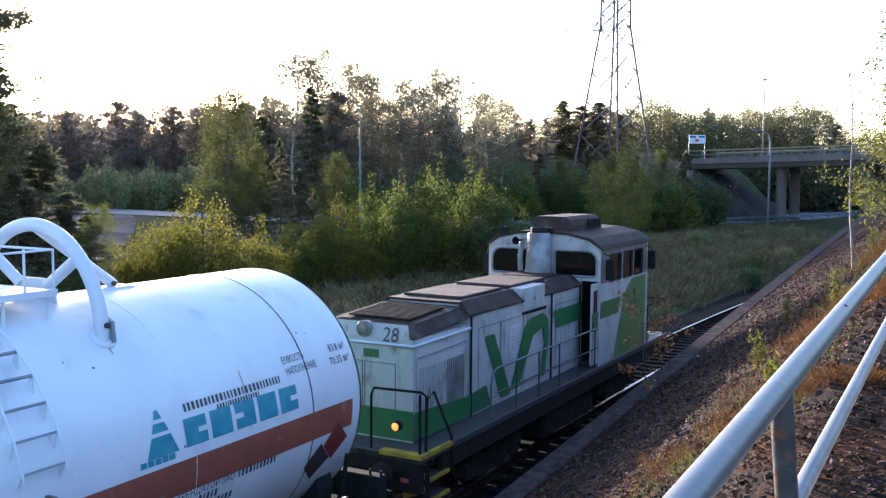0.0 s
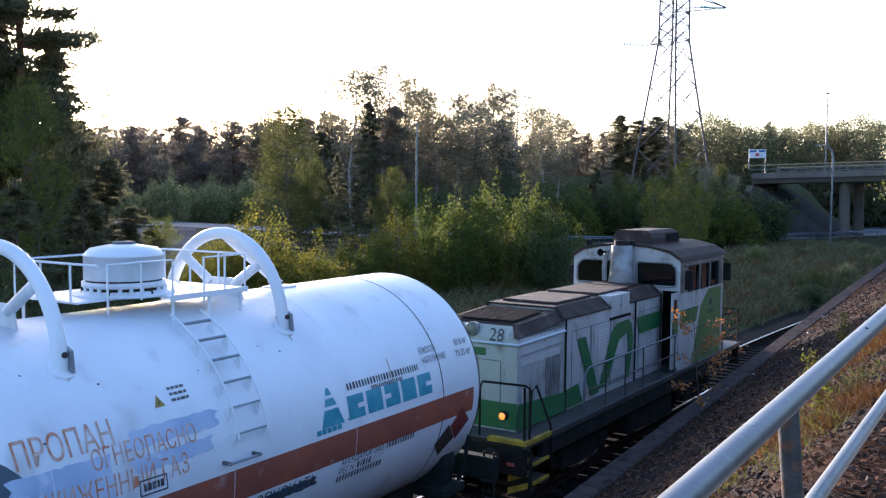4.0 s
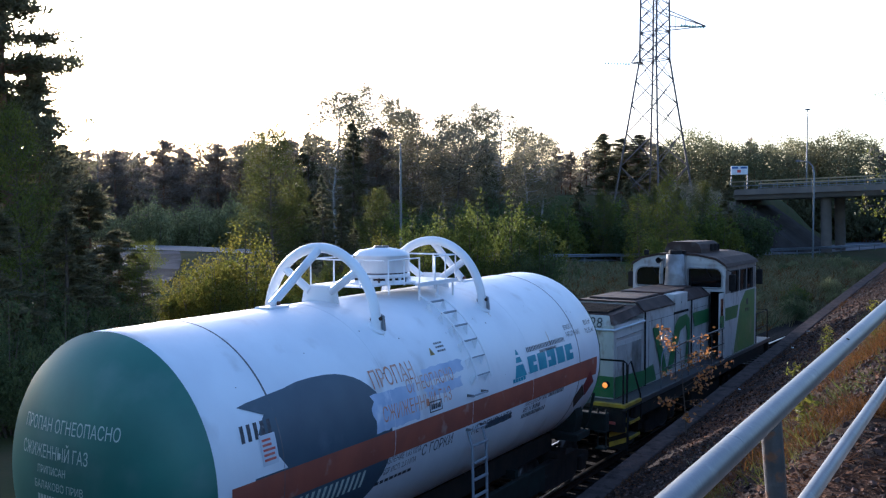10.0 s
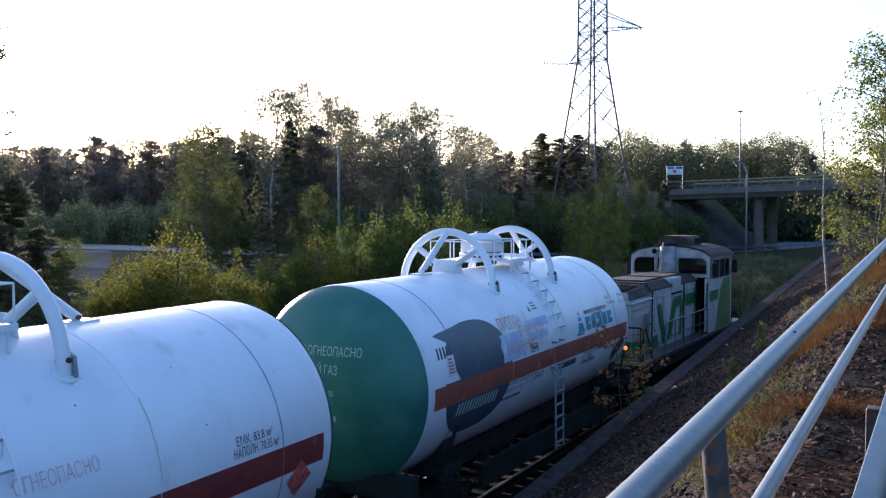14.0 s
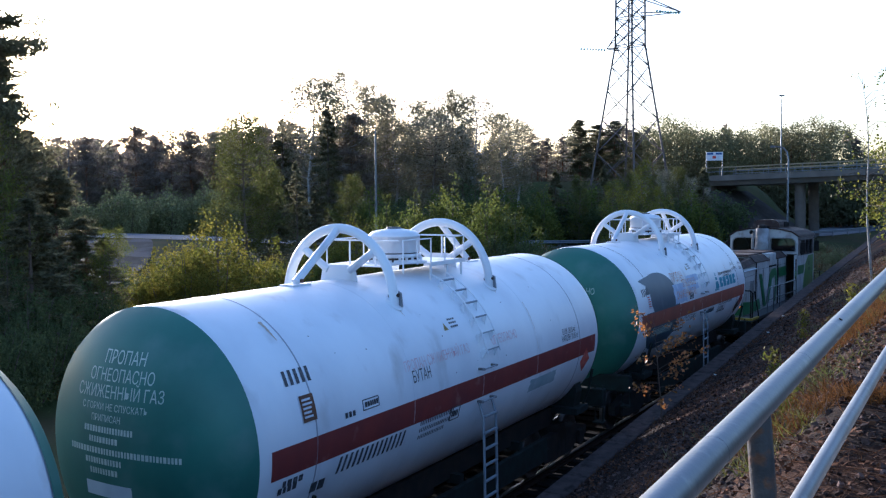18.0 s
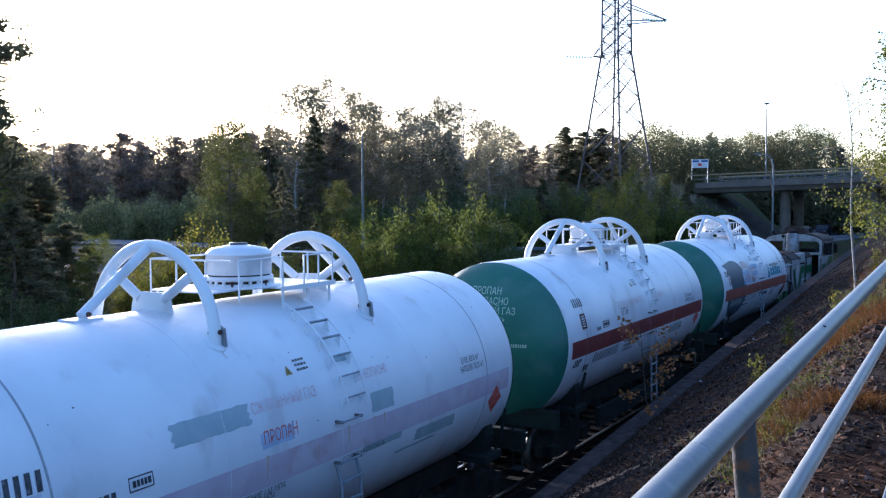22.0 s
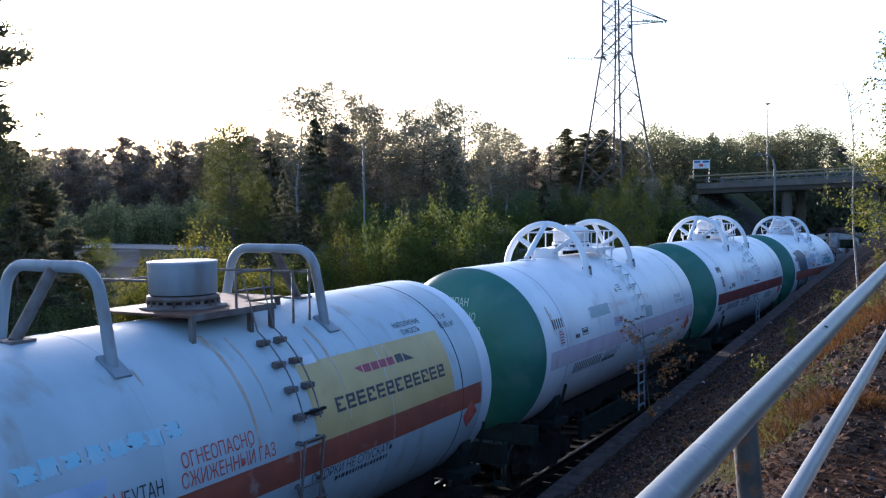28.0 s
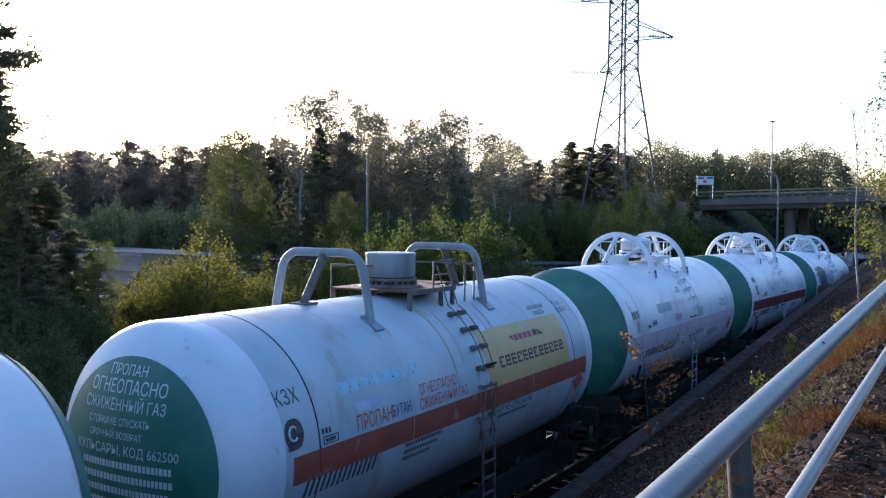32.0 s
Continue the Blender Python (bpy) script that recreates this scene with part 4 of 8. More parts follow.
def ladder_top(w, y0, y1, metal, a_top, a_bot):
    """The bent ladder that follows the barrel down from the platform."""
    for y in (y0, y1):
        part("ladder_rail", Shape().tube([on_tank(y, radians(a_top + (a_bot - a_top) * i / 14), 0.13) for i in range(15)], 0.014, 6), metal, w)
    n = 6
    for i in range(n):
        a = radians(a_top - 6 + (a_bot - a_top + 8) * i / (n - 1))
        r = Shape()
        p, q = Vector(on_tank(y0, a, 0.13)), Vector(on_tank(y1, a, 0.13))
        t = Vector((-math.sin(a), 0, math.cos(a))) * 0.01
        nn = Vector((math.cos(a), 0, math.sin(a)))
        r.add([p + t, p - t, q - t, q + t, p + t - nn * 0.03, p - t - nn * 0.03, q - t - nn * 0.03, q + t - nn * 0.03], [(0, 1, 2, 3), (7, 6, 5, 4), (0, 4, 5, 1), (3, 2, 6, 7), (0, 3, 7, 4), (1, 5, 6, 2)])
        part("rung", r, ARCHGREY, w)
    for k in range(n):
        a = a_top - 6 + (a_bot - a_top + 8) * k / (n - 1)
        for y in (y0, y1):
            g = [on_tank(y, radians(a + 0.3), 0.125), on_tank(y, radians(a - 4.6), 0.0), on_tank(y, radians(a + 0.3), 0.0)]
            g2 = [(p[0], p[1] + 0.008, p[2]) for p in g]
            part("ladder_bracket", Shape().add(g + g2, [(0, 1, 2), (5, 4, 3), (0, 3, 4, 1), (1, 4, 5, 2), (2, 5, 3, 0)]), metal, w)


def ladder_low(w, y0, y1, metal, z0=0.40, z1=2.06):
    for y in (y0, y1):
        part("ladder_rail", Shape().tube([(1.76, y, z0), (1.74, y, z1 - 0.25), (1.66, y, z1)], 0.022, 6), metal, w)
    n = 6
    for i in range(n):
        z = z0 + 0.12 + (z1 - z0 - 0.35) * i / (n - 1)
        part("rung", Shape().box(1.73, 1.78, y0, y1, z - 0.012, z + 0.012), metal, w)
    for a in (6, -11):
        x, _, z = on_tank(0, radians(a), 0.1)
        for y in (y0, y1):
            part("foot_lug", Shape().box(x - 0.12, x + 0.01, y - 0.018, y + 0.018, z - 0.018, z + 0.018, 0.004), LADDERPAINT, w)
        part("foot_step", Shape().tube([(x, y0 - 0.03, z), (x, y1 + 0.03, z)], 0.013, 6), metal, w)


def dome(w, y, r, z0, z1, metal, cap_metal, flat=False):
    """The valve dome: a bolted double flange, its dark gasket gap and the drum with its lid."""
    at = Matrix.Translation((0, y, 0))
    prof = [(r * 0.99, z0 + 0.175), (r, z0 + 0.18), (r, z1 - 0.10)]
    prof += [(r * 1.015, z1 - 0.03), (r * 1.025, z1), (r * 0.98, z1 + 0.005), (0.001, z1 + 0.005)] if flat else [(r * 1.012, z1 - 0.10), (r * 1.012, z1 - 0.085), (r * 0.85, z1 - 0.015), (r * 0.3, z1 + 0.03)]
    part("valve_dome", Shape().lathe(prof, at, 40), cap_metal, w)
    if not flat:
        part("lid_cap", Shape().lathe([(r * 0.28, z1 + 0.02), (r * 0.28, z1 + 0.055), (0.001, z1 + 0.06)], at, 24), SEAM, w)
    part("base_flange", Shape().lathe([(0.001, z0), (r * 1.28, z0), (r * 1.28, z0 + 0.025), (r * 1.06, z0 + 0.028), (r * 1.06, z0 + 0.055), (r * 0.9, z0 + 0.06)], at, 40), metal, w)
    part("gasket_ring", Shape().lathe([(r * 0.95, z0 + 0.02), (r * 0.95, z0 + 0.178)], at, 40), RUSTYDARK, w, "rust-dark gap between the flanges")
    part("upper_flange", Shape().lathe([(r * 0.94, z0 + 0.095), (r * 1.05, z0 + 0.095), (r * 1.05, z0 + 0.155), (r * 0.94, z0 + 0.155)], at, 40), metal, w)
    for k in range(24):
        a = 2 * math.pi * k / 24
        cx_, cy_ = r * 1.02 * math.cos(a), y + r * 1.02 * math.sin(a)
        part("bolt", Shape().tube([(cx_, cy_, z0 + 0.028), (cx_, cy_, z0 + 0.10)], 0.024, 6), metal if k % 4 else RUSTYDARK, w)


def guard(w, bars_, r, metal):
    for pts in bars_:
        part("guard_rail_bar", Shape().tube(pts, r, 6), metal, w)


def round_arch(w, y, fwd, metal):
    """A tubular roll-over guard: a half ring across the tank, a stay along it and two spokes to a centre plate."""
    z0, r, h = 3.76, 1.0, 1.10
    part("guard_arch", Shape().tube([(r * math.cos(radians(a)), y, z0 + h * math.sin(radians(a))) for a in range(-2, 183, 6)], 0.074, 14), metal, w)
    part("arch_stay", Shape().tube([(0, y + fwd * 0.03, z0 + h - 0.02), (0, y + fwd * 1.05, TZ + TR + 0.04)], 0.060, 12), metal, w)
    for s in (-1, 1):
        part("arch_spoke", Shape().tube([(s * r * math.cos(radians(46)), y, z0 + h * math.sin(radians(46))), (s * 0.2, y, 4.22)], 0.060, 12), metal, w)
    pl = Shape().prism([(-0.36, 3.98), (0.36, 3.98), (0.30, 4.26), (0.16, 4.30), (-0.16, 4.30), (-0.30, 4.26)], "y", y - 0.012, y + 0.012)
    part("arch_plate", pl, metal, w)
    for s in (-1, 1):
        sh = Shape()
        n = Vector((s * math.cos(math.asin((3.745 - TZ) / TR)), 0, (3.745 - TZ) / TR))
        m = Matrix.Translation((s * 1.012, y, 3.745)) @ n.to_track_quat("Z", "Y").to_matrix().to_4x4()
        sh.lathe([(0.001, 0.014), (0.13, 0.014), (0.14, 0.004), (0.14, -0.03)], m, 20)
        part("foot_plate", sh, metal, w)
        part("foot_bolt", Shape().tube([(s * 1.085, y, 3.88), (s * 0.91, y, 3.86)], 0.03, 8), RUSTYDARK, w)
        part("foot_lug", Shape().prism([(s * 0.94, 3.77), (s * 1.11, 3.70), (s * 1.085, 3.91), (s * 1.0, 3.95)], "y", y + 0.045, y + 0.085), ARCHGREY, w)
    part("foot_plate", Shape().box(-0.13, 0.13, y + fwd * 1.05 - 0.2, y + fwd * 1.05 + 0.2, TZ + TR - 0.02, TZ + TR + 0.02), metal, w)
    part("foot_bolt", Shape().tube([(0.09, y + fwd * 1.0, 4.14), (-0.09, y + fwd * 1.0, 4.14)], 0.028, 8), RUSTY, w)


def platform_a(w, metal):
    """The perforated platform round the dome, with its light guard rails."""
    z = 4.24
    part("platform", Shape().box(-0.78, 0.66, -0.20, 1.0, z - 0.022, z, 0.004), metal, w)
    part("platform", Shape().box(-0.78, 0.30, -1.12, -0.20, z - 0.022, z, 0.004), metal, w)
    part("platform_edge", Shape().box(0.66, 0.675, -0.20, 1.0, z - 0.055, z + 0.01), metal, w)
    for x, y in ((0.62, -0.12), (0.62, 0.42), (0.62, 0.92), (-0.72, -1.05), (-0.72, 0.9)):
        part("platform_leg", Shape().tube([(x, y, 3.85), (x, y, z)], 0.02, 6), metal, w)
    pz = z + 0.40
    for y0, y1, x in ((-1.00, -0.14, 0.64), (0.32, 0.98, 0.64), (-1.12, 0.98, -0.76)):
        guard(w, [[(x, y0, z - 0.12), (x, y0, pz), (x, (y0 + y1) / 2, pz), (x, y1, pz), (x, y1, z - 0.05)], [(x, (y0 + y1) / 2, z), (x, (y0 + y1) / 2, pz)]], 0.013, metal)
    for y in (-1.12, 0.98):
        guard(w, [[(-0.76, y, pz), (0.64, y, pz)], [(0.2, y, z), (0.2, y, pz)], [(-0.3, y, z), (-0.3, y, pz)]], 0.014, metal)


def green_ends(w, rad=1.36, ends=(-1, 1)):
    for s in ends:
        prof = []
        k = 20
        for i in range(k + 1):
            q = rad * i / k
            prof.append((max(0.001, q * (TR + 0.012) / TR), CYL + (CAPD + 0.008) * math.sqrt(max(0, 1 - (q / TR) ** 2)) + 0.004))
        m = Matrix.Translation((0, TANK_Y, TZ)) @ Matrix.Rotation(radians(-90 * s), 4, "X")
        part("painted_end", Shape().lathe(prof, m, 72), CAPGREEN, w, "green painted dished end")


def tank_wagon(yc, label, body=WHITE, stripe=STRIPE_RED, square=False, seam=PALESEAM):
    w = thing("tank_wagon", label, "tank wagon", "tank wagons of the train", m=pose(TRACK_X, yc, 0))
    part("tank", barrel(), body, w)
    seams(w, (-4.58, 3.87), seam)
    seams(w, (-2.35, -0.25, 1.85), body)
    green_ends(w, 1.65 if not square else 1.27)
    lift = 0.9 if square else 0
    part("stripe", band(-5.42 if not square else -5.1, 4.70 if not square else 4.50, -9.8 + lift, 2.3 + lift, 0.004, 6, 4), stripe, w, "broad stripe along the barrel")
    underframe(w)
    W_YC.append((w, yc))
    return w


W_YC = []


def standard_top(w, metal=WHITE):
    round_arch(w, -1.83, -1, metal)
    round_arch(w, 1.25, 1, metal)
    platform_a(w, metal)
    dome(w, -0.27, 0.435, 4.235, 4.77, metal, metal)
    ladder_top(w, -0.26, 0.18, metal, 66, 13)
    ladder_low(w, -0.40, 0.03, ARCHGREY)


def lettering(w, body, y0, ang, size, material, width):
    words, length = text_words(body, size)
    for bm, start in words:
        me = wrap_text(bm, size, start, y0, ang, width / length)
        me.materials.append(material)
        part("lettering", me, material, w)


def end_lettering(w, body, x0, z0, size, width, material=CREAM):
    """Lettering on the rear dished end, which faces backwards along the track."""
    words, length = text_words(body, size)
    k = width / length
    for bm, start in words:
        def put(u, v):
            x, z = x0 + (start + u) * k, z0 + v
            r2 = min(0.999, (x * x + (z - TZ) ** 2) / TR ** 2)
            return (x, TANK_Y - CYL - CAPD * math.sqrt(1 - r2) - 0.02, z)
        me = finish_text(bm, "lettering", put)
        me.materials.append(material)
        part("lettering", me, material, w)


def end_bars(w, rows, material=CREAM):
    """Rows of small plain bars on the rear end: (left, foot, height, widths)."""
    sh = Shape()
    for x0, z0, h, widths in rows:
        x = x0
        for k in widths:
            v, n = [], max(1, int(k / 0.09))
            for i in range(n + 1):
                for j in range(2):
                    xx, zz = x + k * i / n, z0 + h * j
                    r2 = min(0.999, (xx * xx + (zz - TZ) ** 2) / TR ** 2)
                    v.append((xx, TANK_Y - CYL - CAPD * math.sqrt(1 - r2) - 0.016, zz))
            sh.add(v, [(2 * i, 2 * i + 1, 2 * i + 3, 2 * i + 2) for i in range(n)])
            x += k + (0.016 if len(widths) > 8 else 0.03)
    tagged(part("small_print", sh, material, w), kind="stuff")


def word_bars(rnd, total, lo=0.05, hi=0.11, gap=0.03):
    out, x = [], 0
    while x < total:
        k = rnd.uniform(lo, hi)
        out.append(k)
        x += k + gap
    return out


def barset(w, y0, ang, total, h, material, seed, lo=0.05, hi=0.1, gap=0.025, slant=0.0):
    rnd = random.Random(seed)
    tagged(part("small_print", bars(y0, ang, word_bars(rnd, total, lo, hi, gap), h, gap, 0.006, slant), material, w), kind="stuff")


def warning_triangle(w, y, ang):
    v = [on_tank(y - 0.065, radians(ang), 0.006), on_tank(y + 0.065, radians(ang), 0.006), on_tank(y, radians(ang) + 0.13 / TR, 0.006)]
    part("warning_triangle", Shape().add(v, [(0, 1, 2)]), WARNYELLOW, w, "small yellow warning triangle")
    v = [on_tank(y - 0.012, radians(ang) + 0.025 / TR, 0.008), on_tank(y + 0.012, radians(ang) + 0.025 / TR, 0.008), on_tank(y, radians(ang) + 0.09 / TR, 0.008)]
    part("warning_mark", Shape().add(v, [(0, 1, 2)]), BLACKPAINT, w)
    for i in range(3):
        barset(w, y + 0.16, ang + 5.2 - 2.2 * i, 0.2, 0.03, SEAM, 60 + i, 0.03, 0.06, 0.012)


def plate(w, y, ang, wd, h, back=SIGNWHITE, mark=REDPAINT):
    part("data_plate", band(y, y + wd, ang, ang + math.degrees(h / TR), 0.012, 4, 2), back, w)
    rnd = random.Random(int(y * 100))
    sh = Shape()
    for i in range(5):
        a = radians(ang) + h * (0.14 + 0.16 * i) / TR
        b = y + wd * rnd.uniform(0.6, 0.88)
        sh.add([on_tank(y + wd * 0.12, a, 0.014), on_tank(b, a, 0.014), on_tank(b, a + h * 0.08 / TR, 0.014), on_tank(y + wd * 0.12, a + h * 0.08 / TR, 0.014)], [(0, 1, 2, 3)])
    tagged(part("plate_lines", sh, mark, w), kind="stuff")


def diamond(w, y, ang, r, material, label=""):
    v = [on_tank(y, radians(ang), 0.012), on_tank(y + r, radians(ang) , 0.012)]
    v = [on_tank(y - r, radians(ang), 0.012), on_tank(y, radians(ang) - r / TR, 0.012), on_tank(y + r, radians(ang), 0.012), on_tank(y, radians(ang) + r / TR, 0.012)]
    part("hazard_diamond", Shape().add(v, [(0, 1, 2, 3)]), material, w, label)


def framed_mark(w, y, ang, wd, h):
    """A small outlined field with a smudge of bars in it."""
    sh = Shape()
    pts = [(0, 0), (wd, 0), (wd, h), (0, h), (0, 0)]
    sh.tube([on_tank(y + a, radians(ang) + b / TR, 0.004) for a, b in pts], 0.008, 4)
    part("outline", sh, BLACKPAINT, w)
    barset(w, y + 0.04, ang + math.degrees(h * 0.25 / TR), wd - 0.09, h * 0.5, BLACKPAINT, int(y * 77), 0.03, 0.05, 0.012)


def rust_runs(w, spots, seed):
    """Thin rust streaks that run down the barrel from fittings."""
    rnd = random.Random(seed)
    for y, a0, a1, wd in spots:
        v = []
        n = 12
        for i in range(n + 1):
            a = a0 + (a1 - a0) * i / n
            k = wd * (1 - 0.6 * i / n) * rnd.uniform(0.6, 1.2)
            yy = y + rnd.uniform(-0.006, 0.006)
            v += [on_tank(yy - k, radians(a), 0.005), on_tank(yy + k, radians(a), 0.005)]
        part("rust_streak", Shape().add(v, [(2 * i, 2 * i + 1, 2 * i + 3, 2 * i + 2) for i in range(n)], True), RUSTRUN, w)


WORDMARK = ("#####.#####.#####.#####.#####", "#####.#####.#####.#####.#####", "###...#####...###.#####.###..", "#####.#####.#####.#####.#####", "#####.#####.#####.#####.#####")


def chips(w, seed, n, y0, y1, a0, a1, size=0.02):
    """Small chips in the paint."""
    rnd = random.Random(seed)
    sh = Shape()
    for i in range(n):
        y, a = rnd.uniform(y0, y1), rnd.uniform(a0, a1)
        k = size * rnd.uniform(0.4, 1.4)
        v = [on_tank(y + k * math.cos(t) * rnd.uniform(0.5, 1), radians(a) + k * 0.6 * math.sin(t) / TR, 0.004) for t in (0, 1.2, 2.5, 3.8, 5.1)]
        sh.add(v, [(0, 1, 2, 3, 4)])
    tagged(part("paint_wear", sh, BLACKPAINT, w), kind="stuff")


# ---- wagon next to the locomotive ----
wagon = tank_wagon(5.63, "white propane tank wagon with slate patch and teal emblem", WHITE, STRIPE_RED, False, SEAM)
standard_top(wagon)
part("slate_patch", disc_on_tank(-3.74, 1.0, 1.32, 1.00, 0.003), SLATE, wagon, "large dark slate-blue round patch")
cover = [on_tank(-5.20 + k * (0.16 + 0.52 * i / 8), radians(24 - 21.0 * i / 8), 0.0046) for i in range(9) for k in (0, 1)]
part("overpaint", Shape().add(cover, [(2 * i, 2 * i + 1, 2 * i + 3, 2 * i + 2) for i in range(8)], True), WHITE, wagon, "white corner painted over the slate patch")
wedge = []
for i in range(13):
    a = 23.0 + 11.4 * i / 12
    right = -4.58 + 0.56 * i / 12
    wedge += [on_tank(min(right - 0.001, -4.58 - 0.55 * (a - 23.0) / 8 if a < 31.0 else -5.13 + 1.11 * (a - 31.0) / 3.4), radians(a), 0.005), on_tank(right, radians(a), 0.005)]
part("slate_patch", Shape().add(wedge, [(2 * i, 2 * i + 1, 2 * i + 3, 2 * i + 2) for i in range(12)], True), SLATE, wagon, "pointed corner of the slate patch")
part("overpaint", rough_band(-2.77, -1.74, 3.6, 20.5, 0.0045, 3, 0.05), PATCHBLUE, wagon, "pale blue smear of overpaint")
part("overpaint", rough_band(-1.51, -0.37, 19.6, 25.8, 0.0045, 4, 0.05), PATCHBLUE, wagon)
part("overpaint", rough_band(-1.52, -0.49, 11.8, 17.0, 0.0045, 5, 0.05), PATCHBLUE, wagon)
part("overpaint", rough_band(0.25, 1.11, -16.3, -12.3, 0.0045, 6, 0.04), SLATE, wagon)
lettering(wagon, "ПРОПАН", -2.67, 22.7, 0.36, ORANGEPAINT, 1.02)
lettering(wagon, "ОГНЕОПАСНО", -1.95, 16.5, 0.27, ORANGEPAINT, 1.25)
lettering(wagon, "СЖИЖЕННЫЙ ГАЗ", -2.61, 7.2, 0.28, ORANGEPAINT, 1.75)
framed_mark(wagon, -1.47, 4.4, 0.32, 0.14)
warning_triangle(wagon, -1.02, 31.2)
lettering(wagon, "ЕМКОСТЬ", 3.47, 25.4, 0.125, BLACKPAINT, 0.42)
lettering(wagon, "НАПОЛНЕНИЕ", 3.48, 20.6, 0.125, BLACKPAINT, 0.6)
lettering(wagon, "83.8 м³", 4.41, 25.1, 0.14, BLACKPAINT, 0.34)
lettering(wagon, "70.35 м³", 4.35, 19.4, 0.14, BLACKPAINT, 0.42)
barset(wagon, 1.77, 18.6, 1.55, 0.085, BLACKPAINT, 11, 0.02, 0.04, 0.03)
barset(wagon, 2.24, 16.2, 0.7, 0.05, BLACKPAINT, 12, 0.015, 0.03, 0.02)
for i in range(5):
    part("wordmark_block", blocks(1.72 + 6 * i * 1.86 / 29.0, 6.3, [row[6 * i:6 * i + 5] for row in WORDMARK], 0.29, 1.86 / 29.0), TEAL, wagon, "teal block of a wordmark")
tri = Shape()
for lo, hi, a, b in ((0.0, 0.20, -0.215, 0.215), (0.24, 0.33, -0.14, 0.14), (0.37, 0.46, -0.07, 0.07)):
    s0, s1 = (0.5 - lo) / 0.5, (0.5 - hi) / 0.5
    tri.add([on_tank(1.40 - 0.215 * s0, radians(6.3) + lo / TR, 0.006), on_tank(1.40 + 0.215 * s0, radians(6.3) + lo / TR, 0.006), on_tank(1.40 + 0.215 * s1, radians(6.3) + hi / TR, 0.006), on_tank(1.40 - 0.215 * s1, radians(6.3) + hi / TR, 0.006)], [(0, 1, 2, 3)])
part("emblem", tri, TEAL, wagon, "teal triangular emblem in bands")
part("emblem_bar", bars(1.09, 4.1, (0.08, 0.08, 0.08, 0.08, 0.08), 0.06, 0.015), TEAL, wagon)
barset(wagon, -5.19, 17.0, 0.46, 0.19, BLACKPAINT, 13, 0.055, 0.06, 0.05, 0.1)
plate(wagon, -4.93, 6.4, 0.26, 0.34)
lettering(wagon, "С ГОРКИ", -1.65, -16.0, 0.22, BLACKPAINT, 0.85)
lettering(wagon, "НЕ СПУСКАТЬ", -0.23, -16.0, 0.20, BLACKPAINT, 1.35)
lettering(wagon, "АРЕНДАТОР ЗАО", 1.57, -12.4, 0.115, BLACKPAINT, 0.88)
barset(wagon, 2.52, -12.4, 0.62, 0.085, BLACKPAINT, 14, 0.02, 0.04, 0.03)
lettering(wagon, "РЕГ N", 1.55, -16.2, 0.115, BLACKPAINT, 0.3)
barset(wagon, 1.92, -16.2, 0.3, 0.085, BLACKPAINT, 15, 0.02, 0.04, 0.03)
barset(wagon, 1.54, -19.8, 0.9, 0.08, BLACKPAINT, 16, 0.02, 0.04, 0.03)
barset(wagon, -4.58, -18.7, 1.55, 0.22, CREAM, 17, 0.05, 0.055, 0.062, 0.25)
lettering(wagon, "ДАВЛЕНИЕ 1.65 МПА", -2.62, -12.9, 0.12, BLACKPAINT, 0.95)
lettering(wagon, "ГИДР.ИСП. 2.5 МПА", -2.66, -17.6, 0.12, BLACKPAINT, 0.9)
barset(wagon, -2.70, -22.0, 0.8, 0.05, BLACKPAINT, 20, 0.05, 0.1)
diamond(wagon, 4.38, -14.6, 0.26, STRIPE_DARK, "faded dark red hazard diamond")
diamond(wagon, 4.06, -22.0, 0.26, RUSTYDARK)
end_lettering(wagon, "ПРОПАН ОГНЕОПАСНО", -0.88, 3.01, 0.20, 1.62)
end_lettering(wagon, "СЖИЖЕННЫЙ ГАЗ", -0.88, 2.72, 0.20, 1.22)
end_lettering(wagon, "ПРИПИСАН", -0.52, 2.55, 0.12, 0.52)
end_lettering(wagon, "БАЛАКОВО ПРИВ", -0.58, 2.38, 0.12, 0.86)
end_lettering(wagon, "ПОСТРОЕН", -0.56, 1.98, 0.11, 0.5)
rnd = random.Random(23)
end_bars(wagon, [(x_, z_, 0.09, word_bars(rnd, w_, 0.028, 0.045, 0.02)) for x_, z_, w_ in ((-0.52, 2.22, 0.62), (0.02, 1.98, 0.26), (-0.40, 1.82, 0.34), (-0.60, 1.55, 0.6))])
rust_runs(wagon, [(1.23, 53.6, 45.2, 0.016), (-1.84, 53.6, 47.1, 0.014), (2.72, 27.6, 5.2, 0.01)], 3)
chips(wagon, 5, 20, -5, 4.5, 4, 55, 0.018)

# ---- second wagon ----
wagon = tank_wagon(-7.52, "white propane tank wagon with a dark red stripe", WHITE, STRIPE_DARK)
standard_top(wagon)
lettering(wagon, "ПРОПАН СЖИЖЕННЫЙ ГАЗ", -2.49, 16.5, 0.21, PALERED, 1.9)
lettering(wagon, "ОГНЕОПАСНО", 0.19, 16.5, 0.21, PALERED, 0.95)
lettering(wagon, "БУТАН", -2.34, 10.3, 0.24, BLACKPAINT, 0.5)
warning_triangle(wagon, -1.02, 31.2)
lettering(wagon, "ЕМК. 83.8 м³", 3.03, 8.9, 0.15, BLACKPAINT, 0.66)
lettering(wagon, "НАПОЛН. 70.35 м³", 2.97, 4.4, 0.15, BLACKPAINT, 0.82)
barset(wagon, -4.97, 25.4, 0.46, 0.19, BLACKPAINT, 31, 0.055, 0.06, 0.05, 0.1)
plate(wagon, -4.82, 9.3, 0.26, 0.32, RUSTY, SIGNWHITE)
